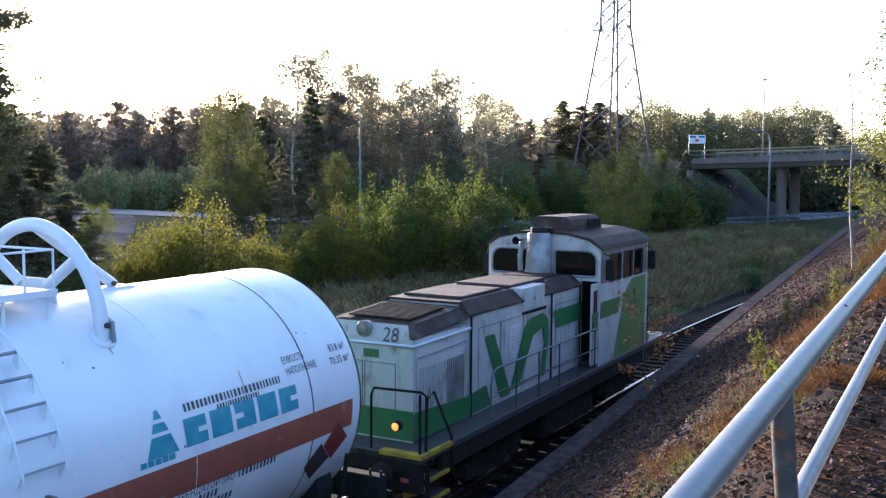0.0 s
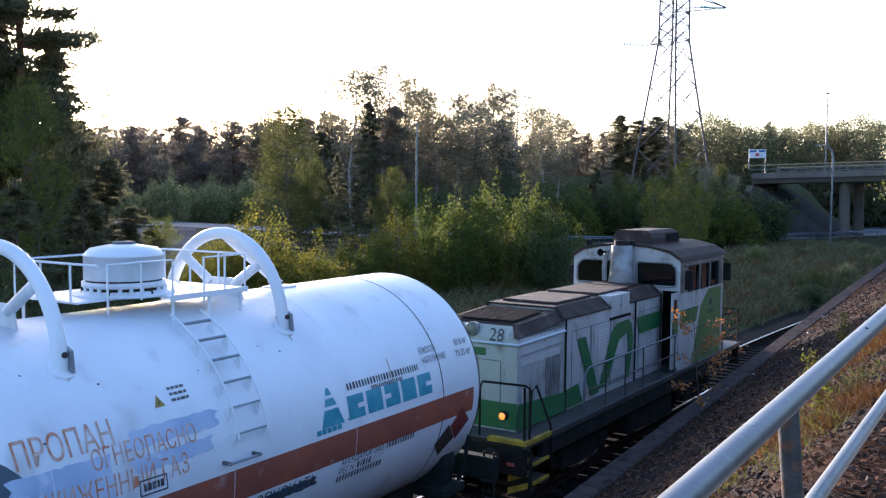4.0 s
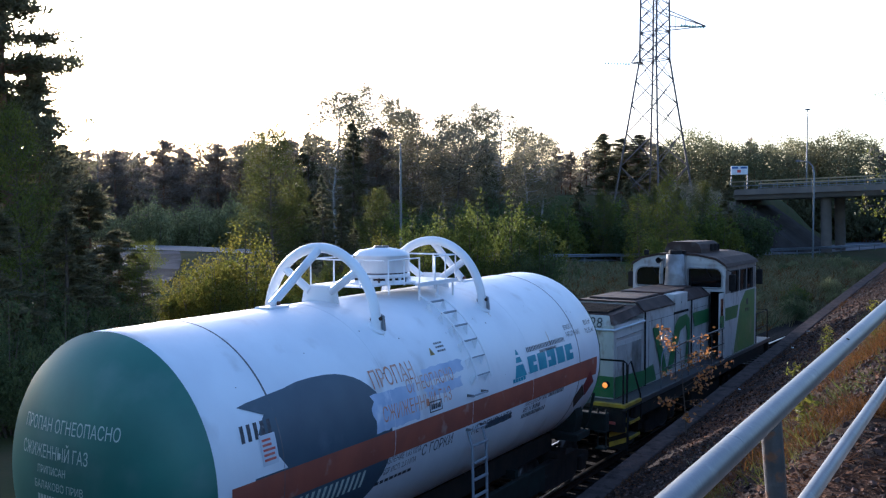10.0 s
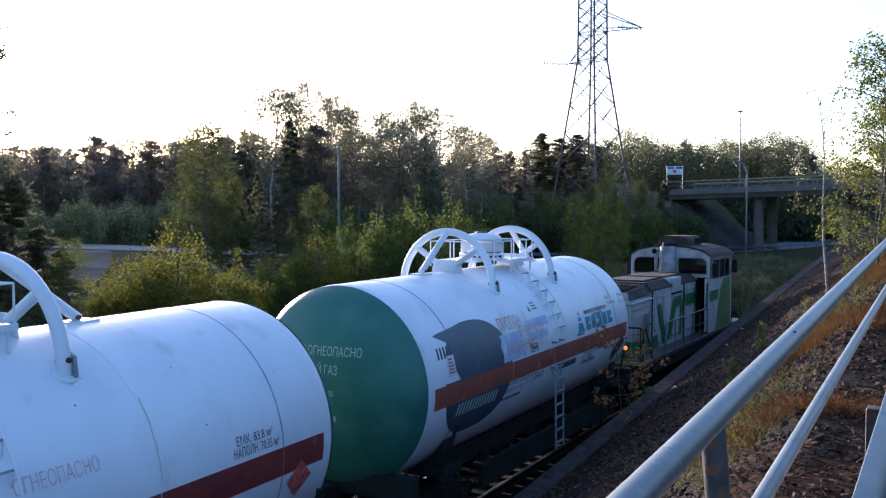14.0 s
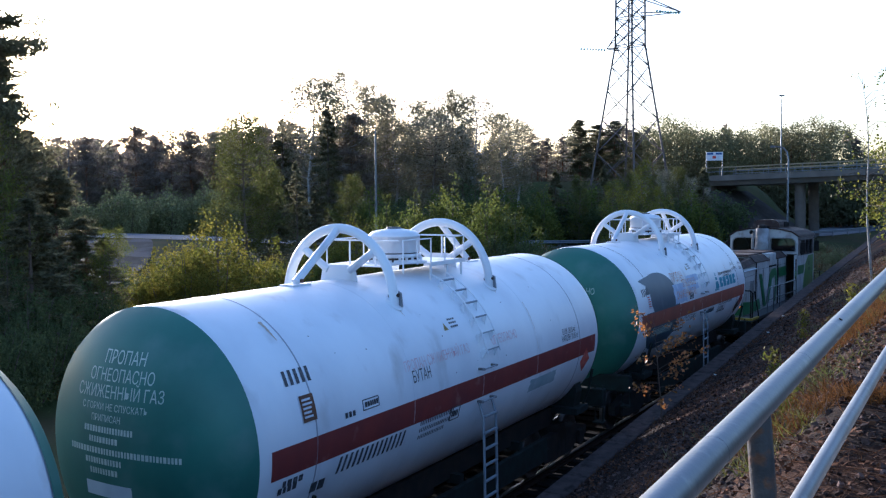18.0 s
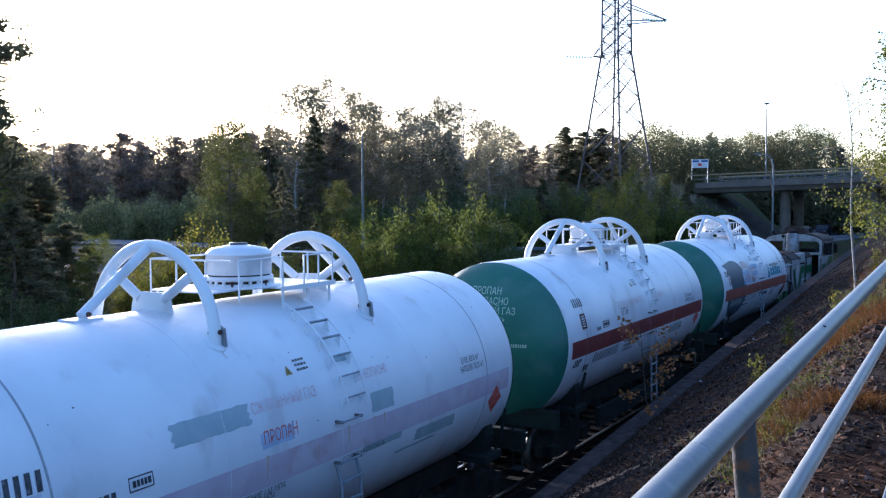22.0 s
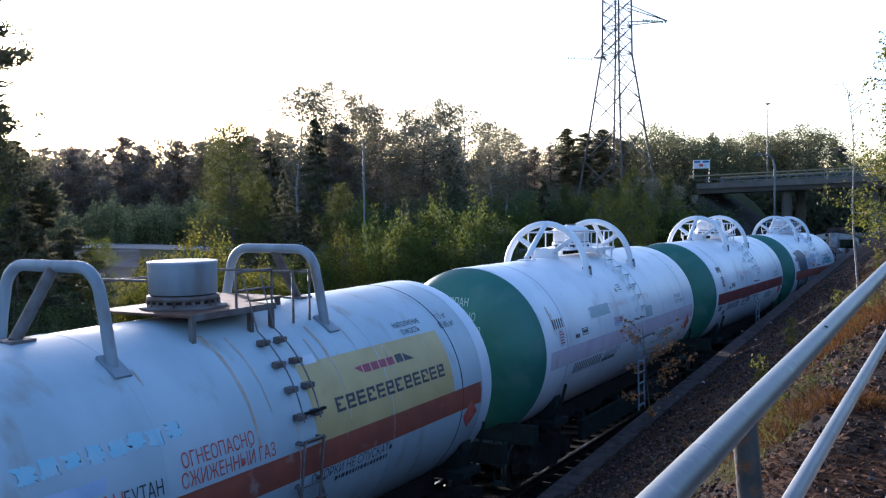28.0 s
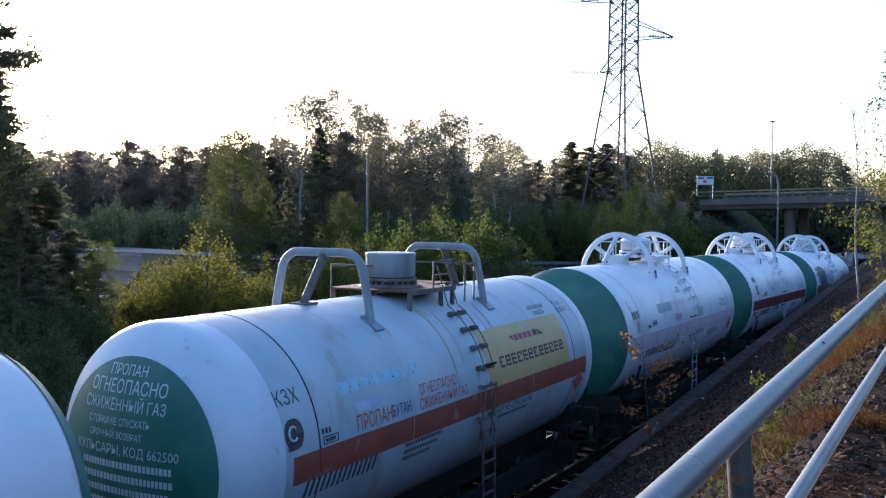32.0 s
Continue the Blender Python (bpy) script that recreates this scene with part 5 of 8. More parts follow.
framed_mark(wagon, -3.60, 6.0, 0.36, 0.13)
barset(wagon, -4.00, 5.2, 0.18, 0.07, BLACKPAINT, 33, 0.05, 0.06)
barset(wagon, -4.14, -18.5, 1.5, 0.22, BLACKPAINT, 34, 0.05, 0.055, 0.062, 0.25)
barset(wagon, -4.62, -22.7, 0.28, 0.14, BLACKPAINT, 35, 0.12, 0.13)
barset(wagon, -5.20, -14.1, 0.32, 0.08, BLACKPAINT, 36, 0.05, 0.08)
barset(wagon, -5.27, -16.8, 0.28, 0.08, BLACKPAINT, 37, 0.05, 0.08)
for i in range(3):
    barset(wagon, -2.16, -12.0 - 3.7 * i, 0.95 - 0.1 * i, 0.065, BLACKPAINT, 40 + i, 0.018, 0.03, 0.028)
framed_mark(wagon, -1.28, -16.3, 0.28, 0.2)
part("overpaint", rough_band(1.62, 2.76, -20.4, -12.3, 0.0045, 8, 0.03), GREYPATCH, wagon, "grey-green painted-over field")
barset(wagon, 2.00, -15.8, 0.6, 0.06, GREYPATCH, 44)
diamond(wagon, 4.22, -14.1, 0.25, REDPAINT, "red hazard diamond")
end_lettering(wagon, "ПРОПАН", -0.29, 3.45, 0.21, 0.66)
end_lettering(wagon, "ОГНЕОПАСНО", -0.50, 3.25, 0.20, 1.04)
end_lettering(wagon, "СЖИЖЕННЫЙ ГАЗ", -0.70, 3.06, 0.20, 1.40)
end_lettering(wagon, "С ГОРКИ НЕ СПУСКАТЬ", -0.58, 2.92, 0.11, 1.08)
end_lettering(wagon, "ПРИПИСАН", -0.39, 2.79, 0.11, 0.5)
rnd = random.Random(19)
end_bars(wagon, [(x_, z_, 0.07, word_bars(rnd, w_, 0.025, 0.045, 0.016)) for x_, z_, w_ in ((-0.52, 2.66, 0.8), (-0.42, 2.54, 0.5), (-0.80, 2.41, 1.75), (-0.50, 2.29, 0.62), (-0.42, 2.17, 0.45))])
end_bars(wagon, [(-0.52, 1.90, 0.17, (0.78,))], SIGNWHITE)
rust_runs(wagon, [(1.23, 53.6, 47.1, 0.014), (-1.85, 53.6, 44.3, 0.016), (-4.70, 57.9, 46.2, 0.03), (1.88, 36.8, 6.0, 0.008)], 4)
chips(wagon, 6, 16, -5, 4.5, 4, 55, 0.016)

# ---- third wagon ----
wagon = tank_wagon(-20.66, "white propane tank wagon with a faded lilac stripe", WHITE, STRIPE_PALE)
standard_top(wagon)
part("overpaint", rough_band(-3.10, -1.92, 16.5, 24.9, 0.0045, 9, 0.03), GREYPATCH, wagon, "grey-blue smear of overpaint")
part("overpaint", rough_band(0.44, 0.98, 4.4, 13.5, 0.0045, 10, 0.02), GREYPATCH, wagon)
part("overpaint", rough_band(-0.05, 0.25, 31.2, 34.9, 0.0045, 12, 0.02), GREYPATCH, wagon)
lettering(wagon, "СЖИЖЕННЫЙ ГАЗ", -1.87, 19.6, 0.19, PALERED, 1.2)
lettering(wagon, "ОГНЕОПАСНО", 0.22, 20.5, 0.18, PALERED, 0.75)
part("overpaint", rough_band(-1.82, -1.23, 5.6, 11.8, 0.0042, 13, 0.015), PATCHBLUE, wagon)
lettering(wagon, "ПРОПАН", -1.78, 7.1, 0.21, REDPAINT, 0.62)
warning_triangle(wagon, -1.02, 31.2)
lettering(wagon, "ЕМК. 83.8 м³", 3.03, 12.7, 0.14, BLACKPAINT, 0.6)
lettering(wagon, "НАПОЛН. 70.35 м³", 2.97, 8.0, 0.14, BLACKPAINT, 0.78)
barset(wagon, -5.14, 16.5, 0.46, 0.19, BLACKPAINT, 51, 0.055, 0.06, 0.05, 0.1)
plate(wagon, -4.95, 4.4, 0.26, 0.34, SIGNWHITE, REDPAINT)
framed_mark(wagon, -3.74, 7.2, 0.3, 0.13)
barset(wagon, -4.13, 6.4, 0.18, 0.08, BLACKPAINT, 53, 0.05, 0.06)
barset(wagon, -4.19, -18.5, 1.5, 0.22, BLACKPAINT, 54, 0.05, 0.055, 0.062, 0.25)
lettering(wagon, "ДАВЛЕНИЕ 1.65 МПА", -2.33, -13.2, 0.11, BLACKPAINT, 0.95)
lettering(wagon, "ГИДРИСП. 2.5 МПА", -2.41, -16.0, 0.11, BLACKPAINT, 0.85)
barset(wagon, -2.50, -18.5, 0.8, 0.07, BLACKPAINT, 56)
lettering(wagon, "С ГОРКИ НЕ СПУСКАТЬ", -0.23, -13.2, 0.10, BLACKPAINT, 1.0)
part("overpaint", rough_band(0.25, 1.21, -12.9, -9.7, 0.0045, 14, 0.02), GREYPATCH, wagon)
part("overpaint", rough_band(1.62, 2.81, -18.7, -12.3, 0.0045, 15, 0.02), GREYPATCH, wagon, "grey-green painted-over field")
part("overpaint", rough_band(1.14, 2.26, -21.4, -20.0, 0.0045, 16, 0.02), GREYPATCH, wagon)
diamond(wagon, 4.22, -14.1, 0.25, REDPAINT, "red hazard diamond")
end_lettering(wagon, "ПРОПАН", -0.39, 3.37, 0.22, 0.62)
end_lettering(wagon, "ОГНЕОПАСНО", -0.59, 3.10, 0.22, 1.0)
end_lettering(wagon, "СЖИЖЕННЫЙ ГАЗ", -0.75, 2.84, 0.22, 1.28)
end_lettering(wagon, "С ГОРКИ НЕ СПУСКАТЬ", -0.62, 2.65, 0.13, 1.05)
rnd = random.Random(29)
end_bars(wagon, [(x_, z_, 0.09, word_bars(rnd, w_, 0.028, 0.045, 0.02)) for x_, z_, w_ in ((-0.52, 2.47, 0.5), (-0.52, 2.31, 0.72), (-0.47, 2.16, 0.48), (-0.39, 2.00, 0.9))])
rust_runs(wagon, [(1.23, 53.6, 45.2, 0.016), (-1.85, 53.6, 44.3, 0.016), (-5.13, 33.1, 13.5, 0.028), (-5.06, 27.6, 11.8, 0.02), (-0.13, 2.8, -5.6, 0.02), (0.47, 2.8, -2.6, 0.02), (0.71, 2.8, -3.4, 0.02), (-1.74, 2.8, -7.0, 0.02), (2.22, 2.8, -2.6, 0.012), (-4.51, 2.8, -8.4, 0.012)], 5)
chips(wagon, 8, 18, -5, 4.5, 4, 55, 0.016)

# ---- fourth wagon: grey-blue, with square guards and a flat box on the dome ----
TZ, TR = 2.36, 1.66      # this barrel sits a little lower
wagon = tank_wagon(-33.50, "grey-blue gas tank wagon with a yellow panel", GREYBLUE, STRIPE_RED, True, BLACK)
HEADWHITE = mat("pale_painted_head", (0.62, 0.67, 0.74), (0.54, 0.59, 0.67), 0.45, 0, 1.2, 0.05, 20, dirt=(0.4, 0.42, 0.46), dscale=6, dlow=0.66, dhigh=0.8)


def pale_heads(w):
    for s in (-1, 1):
        prof = []
        for i in range(21):
            a = math.pi / 2 * i / 20
            prof.append((max(0.001, (TR + 0.004) * math.sin(a)), CYL + (CAPD + 0.003) * math.cos(a)))
        prof.append((TR + 0.004, CYL - 0.26))
        m = Matrix.Translation((0, TANK_Y, TZ)) @ Matrix.Rotation(radians(-90 * s), 4, "X")
        part("tank_head", Shape().lathe(prof, m, 72), HEADWHITE, w, "paler dished end")


pale_heads(wagon)


def square_arch(w, y, fwd):
    """An inverted U of thick tube with one stay."""
    pts = [(0.92, y, 3.66), (0.82, y, 4.22)]
    pts += [(0.44 + 0.33 * math.cos(radians(a)), y, 4.40 + 0.36 * math.sin(radians(a))) for a in range(6, 91, 14)]
    pts += [(-0.44 - 0.33 * math.cos(radians(a)), y, 4.40 + 0.36 * math.sin(radians(a))) for a in range(90, 5, -14)]
    pts += [(-0.82, y, 4.22), (-0.92, y, 3.66)]
    part("guard_arch", Shape().tube(pts, 0.066, 14), ARCHGREY, w)
    part("arch_stay", Shape().tube([(0.05, y, 4.74), (0.05, y + fwd * 0.5, TZ + TR)], 0.065, 12), RUSTYGREY, w, "rust-dark stay")
    for s in (-1, 1):
        part("foot_plate", Shape().prism([(s * 0.78, 3.83), (s * 1.06, 3.63), (s * 1.08, 3.66), (s * 0.80, 3.86)], "y", y - 0.11, y + 0.11), ARCHGREY, w)
    part("foot_plate", Shape().box(-0.1, 0.2, y + fwd * 0.5 - 0.15, y + fwd * 0.5 + 0.15, TZ + TR - 0.02, TZ + TR + 0.02), RUSTYGREY, w)


RUSTYGREY = mat("rust_stained_grey_paint", (0.15, 0.135, 0.13), (0.085, 0.055, 0.042), 0.65, 0.1, 5, 0.2, 40)
square_arch(wagon, -2.36, -1)
square_arch(wagon, 1.3, 1)
z = 4.12
part("platform", Shape().box(-0.75, 0.82, -1.15, 0.35, z - 0.03, z, 0.005), RUSTY, wagon, "rusty perforated platform")
part("platform", Shape().box(-0.75, 0.3, 0.35, 1.15, z - 0.03, z, 0.005), RUSTY, wagon)
part("platform_edge", Shape().box(0.82, 0.845, -1.15, 0.35, z - 0.07, z + 0.01), RUSTYGREY, wagon)
for x, y in ((0.8, -1.1), (0.8, -0.1), (0.8, 0.3), (-0.7, -1.1), (-0.7, 1.1), (0.25, 1.1)):
    part("platform_leg", Shape().box(x - 0.03, x + 0.03, y - 0.03, y + 0.03, 3.6, z), RUSTYGREY, wagon)
dome(wagon, -0.42, 0.42, 4.118, 4.69, RUSTYGREY, ARCHGREY, True)
guard(wagon, [[(-0.72, -1.12, 3.83), (-0.72, -1.12, 4.50), (0.1, -1.12, 4.50)], [(-0.72, -1.12, 4.46), (-0.72, 1.1, 4.46)], [(0.8, -0.35, z), (0.8, -0.35, 4.56), (0.8, 0.32, 4.56), (0.8, 0.32, z)], [(0.8, -0.35, 4.33), (0.8, 0.32, 4.33)], [(0.8, 0.75, 3.55), (0.8, 0.75, 4.50), (0.8, 1.1, 4.50), (0.8, 1.1, 3.55)], [(-0.72, 1.1, 4.46), (0.8, 1.1, 4.46)]], 0.018, RUSTYGREY)
for y in (-0.2, 0.12):
    part("ladder_rail", Shape().tube([(0.78, y, 4.50)] + [on_tank(y - 0.05 * i / 12, radians(56 - 42 * i / 12), 0.12) for i in range(13)], 0.010, 6), LADDERPAINT, wagon)
for i in range(4):
    a = 51 - 11.5 * i
    for y in (-0.2, 0.12):
        yy = y - 0.05 * i / 4
        p = Vector(on_tank(yy, radians(a), 0.06))
        part("tread", Shape().box(p.x - 0.06, p.x + 0.06, yy - 0.07, yy + 0.07, p.z - 0.035, p.z + 0.035, 0.01), RUSTYGREY, wagon)
x_, _, z_ = on_tank(-0.18, radians(17.1), 0.12)
part("rung", Shape().box(x_ - 0.02, x_ + 0.02, -0.2, 0.2, z_ - 0.015, z_ + 0.015), FRAMEMETAL, wagon)
ladder_low(wagon, -0.32, 0.1, RUSTYGREY)
guard(wagon, [[on_tank(-0.32, radians(7), 0.02), on_tank(-0.32, radians(7), 0.14), on_tank(-0.32, radians(-22), 0.16)], [on_tank(0.05, radians(7), 0.02), on_tank(0.05, radians(7), 0.14), on_tank(0.05, radians(-22), 0.16)], [on_tank(-0.32, radians(7), 0.14), on_tank(0.05, radians(7), 0.14)]], 0.018, RUSTYGREY)
part("yellow_panel", band(0.10, 3.60, 2.9, 38.0, 0.003, 10, 6), YELLOW, wagon, "rust-streaked yellow advertising panel")
blk = Shape()
for i in range(7):
    y = 1.18 + 0.198 * i
    lo = 26.4
    if i == 0:
        v = [on_tank(y + 0.02, radians(lo + 3.4), 0.006), on_tank(y + 0.18, radians(lo), 0.006), on_tank(y + 0.18, radians(lo + 3.9), 0.006)]
        blk.add(v, [(0, 1, 2)])
    elif i < 5:
        blk.add([on_tank(y + 0.01, radians(lo), 0.006), on_tank(y + 0.18, radians(lo), 0.006), on_tank(y + 0.18, radians(lo + 3.9), 0.006), on_tank(y + 0.01, radians(lo + 3.9), 0.006)], [(0, 1, 2, 3)])
part("panel_mark", blk, MAGENTA, wagon, "row of crimson blocks")
blk = Shape()
blk.add([on_tank(2.21, radians(26.4), 0.006), on_tank(2.39, radians(26.4), 0.006), on_tank(2.39, radians(30.7), 0.006), on_tank(2.21, radians(30.7), 0.006)], [(0, 1, 2, 3)])
blk.add([on_tank(2.42, radians(26.4), 0.006), on_tank(2.68, radians(26.4), 0.006), on_tank(2.42, radians(30.7), 0.006)], [(0, 1, 2)])
part("panel_mark", blk, BLACKPAINT, wagon)
for i in range(12):
    part("wordmark_block", blocks(0.57 + 5 * i * 2.80 / 59.0, 12.9, ("####", "#..#" if i % 2 else "#...", "####" if i % 3 else "##..", "#...", "####"), 0.19, 2.80 / 59.0), BLACKPAINT, wagon, "black block of a wordmark")
lettering(wagon, "НАПОЛНЕНИЕ", 2.62, 44.4, 0.13, BLACKPAINT, 0.75)
lettering(wagon, "ЕМКОСТЬ", 2.72, 39.6, 0.13, BLACKPAINT, 0.5)
lettering(wagon, "71.3 м³", 3.84, 43.9, 0.16, BLACKPAINT, 0.36)
lettering(wagon, "83.85 м³", 3.80, 38.0, 0.16, BLACKPAINT, 0.46)
lettering(wagon, "ОГНЕОПАСНО", -2.14, 12.0, 0.22, REDPAINT, 1.12)
lettering(wagon, "СЖИЖЕННЫЙ ГАЗ", -2.18, 5.0, 0.22, REDPAINT, 1.48)
lettering(wagon, "ПРОПАН", -3.78, 5.0, 0.28, REDPAINT, 0.86)
lettering(wagon, "БУТАН", -2.92, 6.0, 0.22, BLACKPAINT, 0.5)
lettering(wagon, "КЗХ", -5.26, 25.0, 0.27, BLACKPAINT, 0.46)
part("round_mark", disc_on_tank(-5.05, 12.6, 0.175, 0.185, 0.006), BLACKPAINT, wagon, "round black quality mark")
part("round_mark_inner", Shape().tube([on_tank(-5.07 + 0.075 * math.cos(radians(a)), radians(12.8) + 0.085 * math.sin(radians(a)) / TR, 0.010) for a in range(40, 330, 20)], 0.014, 6), SIGNWHITE, wagon)
framed_mark(wagon, -4.50, 4.4, 0.3, 0.09)
barset(wagon, -4.53, 8.8, 0.2, 0.07, BLACKPAINT, 71, 0.04, 0.06)
barset(wagon, -5.19, 6.1, 0.18, 0.04, BLACKPAINT, 72, 0.03, 0.05, 0.01)
for i in range(8):
    part("lettering_ghost", rough_band(-3.95 + 0.25 * i, -3.77 + 0.25 * i, 22.6 + 0.5 * (i % 3), 28.4 + 0.6 * (i % 2), 0.0035, 17 + i, 0.05), CYANPATCH, wagon, "faded cyan lettering ghost")
part("overpaint", rough_band(-3.73, -3.08, 13.0, 17.7, 0.0035, 18, 0.03), PATCHBLUE, wagon)
barset(wagon, -4.87, -16.2, 1.55, 0.22, BLACKPAINT, 73, 0.05, 0.055, 0.062, 0.25)
for i in range(3):
    barset(wagon, -2.55, -11.4 - 3.6 * i, 1.05 - 0.15 * i, 0.055, BLACKPAINT, 74 + i, 0.035, 0.06)
lettering(wagon, "С ГОРКИ НЕ СПУСКАТЬ", -0.02, -13.6, 0.17, BLACKPAINT, 1.85)
barset(wagon, 0.5, -17.0, 1.2, 0.06, BLACKPAINT, 78, 0.03, 0.07)
diamond(wagon, 4.16, -13.0, 0.24, REDPAINT, "red hazard diamond")
part("paper_label", band(0.29, 0.54, 37.1, 41.5, 0.006, 2, 2), SIGNWHITE, wagon, "small white paper label")
end_lettering(wagon, "ПРОПАН", -0.38, 3.42, 0.17, 0.62, SIGNWHITE)
end_lettering(wagon, "ОГНЕОПАСНО", -0.69, 3.21, 0.22, 1.27, SIGNWHITE)
end_lettering(wagon, "СЖИЖЕННЫЙ ГАЗ", -0.76, 3.01, 0.19, 1.36, SIGNWHITE)
end_lettering(wagon, "С ГОРКИ НЕ СПУСКАТЬ", -0.64, 2.84, 0.12, 1.04, SIGNWHITE)
end_lettering(wagon, "СРОЧНЫЙ ВОЗВРАТ", -0.60, 2.69, 0.11, 0.90, SIGNWHITE)
end_lettering(wagon, "КУЛЬСАРЫ, КОД 662500", -0.86, 2.50, 0.16, 1.68, SIGNWHITE)
rnd = random.Random(3)
end_bars(wagon, [(-0.72 - 0.03 * k, 2.34 - 0.155 * k, 0.08, word_bars(rnd, 1.45, 0.03, 0.055, 0.016)) for k in range(5)], SIGNWHITE)
rust_runs(wagon, [(-0.94, 64.2, 7.1, 0.036), (-0.62, 60.0, 22.0, 0.02), (0.84, 57.4, 8.7, 0.03), (0.60, 50.0, 30.0, 0.014), (2.05, 37.1, 6.3, 0.024), (1.47, 53.1, 36.1, 0.014), (-2.20, 53.1, 44.9, 0.014), (-0.25, 13.7, -1.8, 0.02), (3.10, 35.2, 15.4, 0.012)], 6)

TZ, TR = 2.41, 1.67

# ---- last wagon ----
wagon = tank_wagon(-46.50, "white tank wagon at the end of the train", WHITE, STRIPE_RED)
standard_top(wagon)


# ---- locomotive ----
loco = thing("diesel_locomotive", "white and green diesel shunting locomotive with sooty roof", "locomotive", m=pose(TRACK_X, 19.25, 0))
W_YC.append((loco, 19.25))


def flat(poly, x, th=0.006):
    """A thin painted shape on the side towards the footpath, from (y, z) corners."""
    return Shape().prism(poly, "x", x, x + th)


def hood_section(y0, y1, w, z0, z1, z2, cham):
    prof = [(-w, z0), (-w, z1), (-w + cham, z2), (w - cham, z2), (w, z1), (w, z0)]
    return Shape().prism(prof, "y", y0, y1)


part("hood", hood_section(-4.2, 1.3, 0.95, 1.05, 2.90, 3.06, 0.22), LOCOWHITE, loco)
part("hood_end", hood_section(-6.15, -4.22, 0.95, 1.05, 2.72, 2.72, 0.02), LOCOWHITE, loco)
roof = Shape()
roof.add([(-0.93, -6.12, 2.74), (0.93, -6.12, 2.74), (0.80, -5.85, 2.92), (-0.80, -5.85, 2.92), (-0.80, -4.22, 3.02), (0.80, -4.22, 3.02), (0.95, -4.22, 2.86), (-0.95, -4.22, 2.86), (0.95, -6.1, 2.725), (-0.95, -6.1, 2.725)], [(0, 1, 2, 3), (3, 2, 5, 4), (1, 8, 6, 5, 2), (9, 0, 3, 4, 7)])
part("end_roof", roof, LOCOROOF, loco)
part("roof_skin", Shape().prism([(-0.98, 2.86), (-0.73, 3.075), (0.73, 3.075), (0.98, 2.86), (0.98, 2.90), (0.73, 3.11), (-0.73, 3.11), (-0.98, 2.90)], "y", -4.25, 1.28), LOCOROOF, loco, "sooty brown hood roof")
part("roof_skin", Shape().add([(-0.8, -5.8, 2.935), (0.8, -5.8, 2.935), (0.8, -4.22, 3.03), (-0.8, -4.22, 3.03)], [(0, 1, 2, 3)]), LOCOROOF, loco)
part("radiator_grille", Shape().add([(-0.62, -5.72, 2.955), (0.62, -5.72, 2.955), (0.62, -4.55, 3.025), (-0.62, -4.55, 3.025)], [(0, 1, 2, 3)]), BLACK, loco, "black roof radiator grille")
for i in range(14):
    y = -5.68 + 0.084 * i
    z = 2.962 + 0.06 * (y + 5.72)
    part("grille_bar", Shape().box(-0.62, 0.62, y, y + 0.022, z, z + 0.03), BLACK, loco)
for i in range(6):
    x = -0.6 + 0.24 * i
    part("grille_bar", Shape().prism([(-5.72, 2.97), (-4.55, 3.04), (-4.55, 3.055), (-5.72, 2.985)], "x", x, x + 0.02), BLACK, loco)
for y0, y1, x0, x1, h in ((-3.9, -2.2, -0.62, 0.62, 0.05), (-1.95, -0.2, -0.55, 0.7, 0.07), (0.1, 1.0, -0.5, 0.5, 0.05)):
    part("roof_hatch", Shape().box(x0, x1, y0, y1, 3.10, 3.11 + h, 0.03), LOCOROOF, loco)
part("side_box", Shape().box(0.66, 0.975, -1.95, -0.85, 2.66, 3.13, 0.012), LOCOWHITE, loco)
for y0, y1 in ((-1.90, -1.43), (-1.37, -0.90)):
    part("side_box_cover", Shape().box(0.975, 0.985, y0, y1, 2.72, 3.08, 0.004), LOCOWHITE, loco)
for i in range(9):
    part("drip_hook", Shape().box(0.952, 0.99, -1.95 + 0.135 * i, -1.88 + 0.135 * i, 2.60, 2.655), BLACK, loco)
part("moulding", Shape().tube([(-0.97, -4.25, 2.62), (-0.97, -6.17, 2.62), (0.97, -6.17, 2.62), (0.985, -4.25, 2.66)], 0.028, 8), SIGNWHITE, loco)
for y in (-4.2, -0.5, 1.18):
    part("pipe", Shape().tube([(0.985, y, 1.06), (0.985, y, 2.86), (0.76, y, 3.09)], 0.022, 8), BLACK, loco)
# ribbed radiator on the end section
part("radiator_frame", Shape().box(0.95, 0.965, -6.05, -4.4, 1.18, 2.34), LOCOWHITE, loco)
for i in range(22):
    y = -6.0 + 0.072 * i
    part("rib", Shape().box(0.965, 0.99, y, y + 0.03, 1.24, 2.24), LOCOWHITE if i < 13 else LOCOGREY, loco)
part("rail_bar", Shape().tube([(0.99, -6.05, 2.42), (0.99, -4.4, 2.46)], 0.012, 6), LOCOGREY, loco)
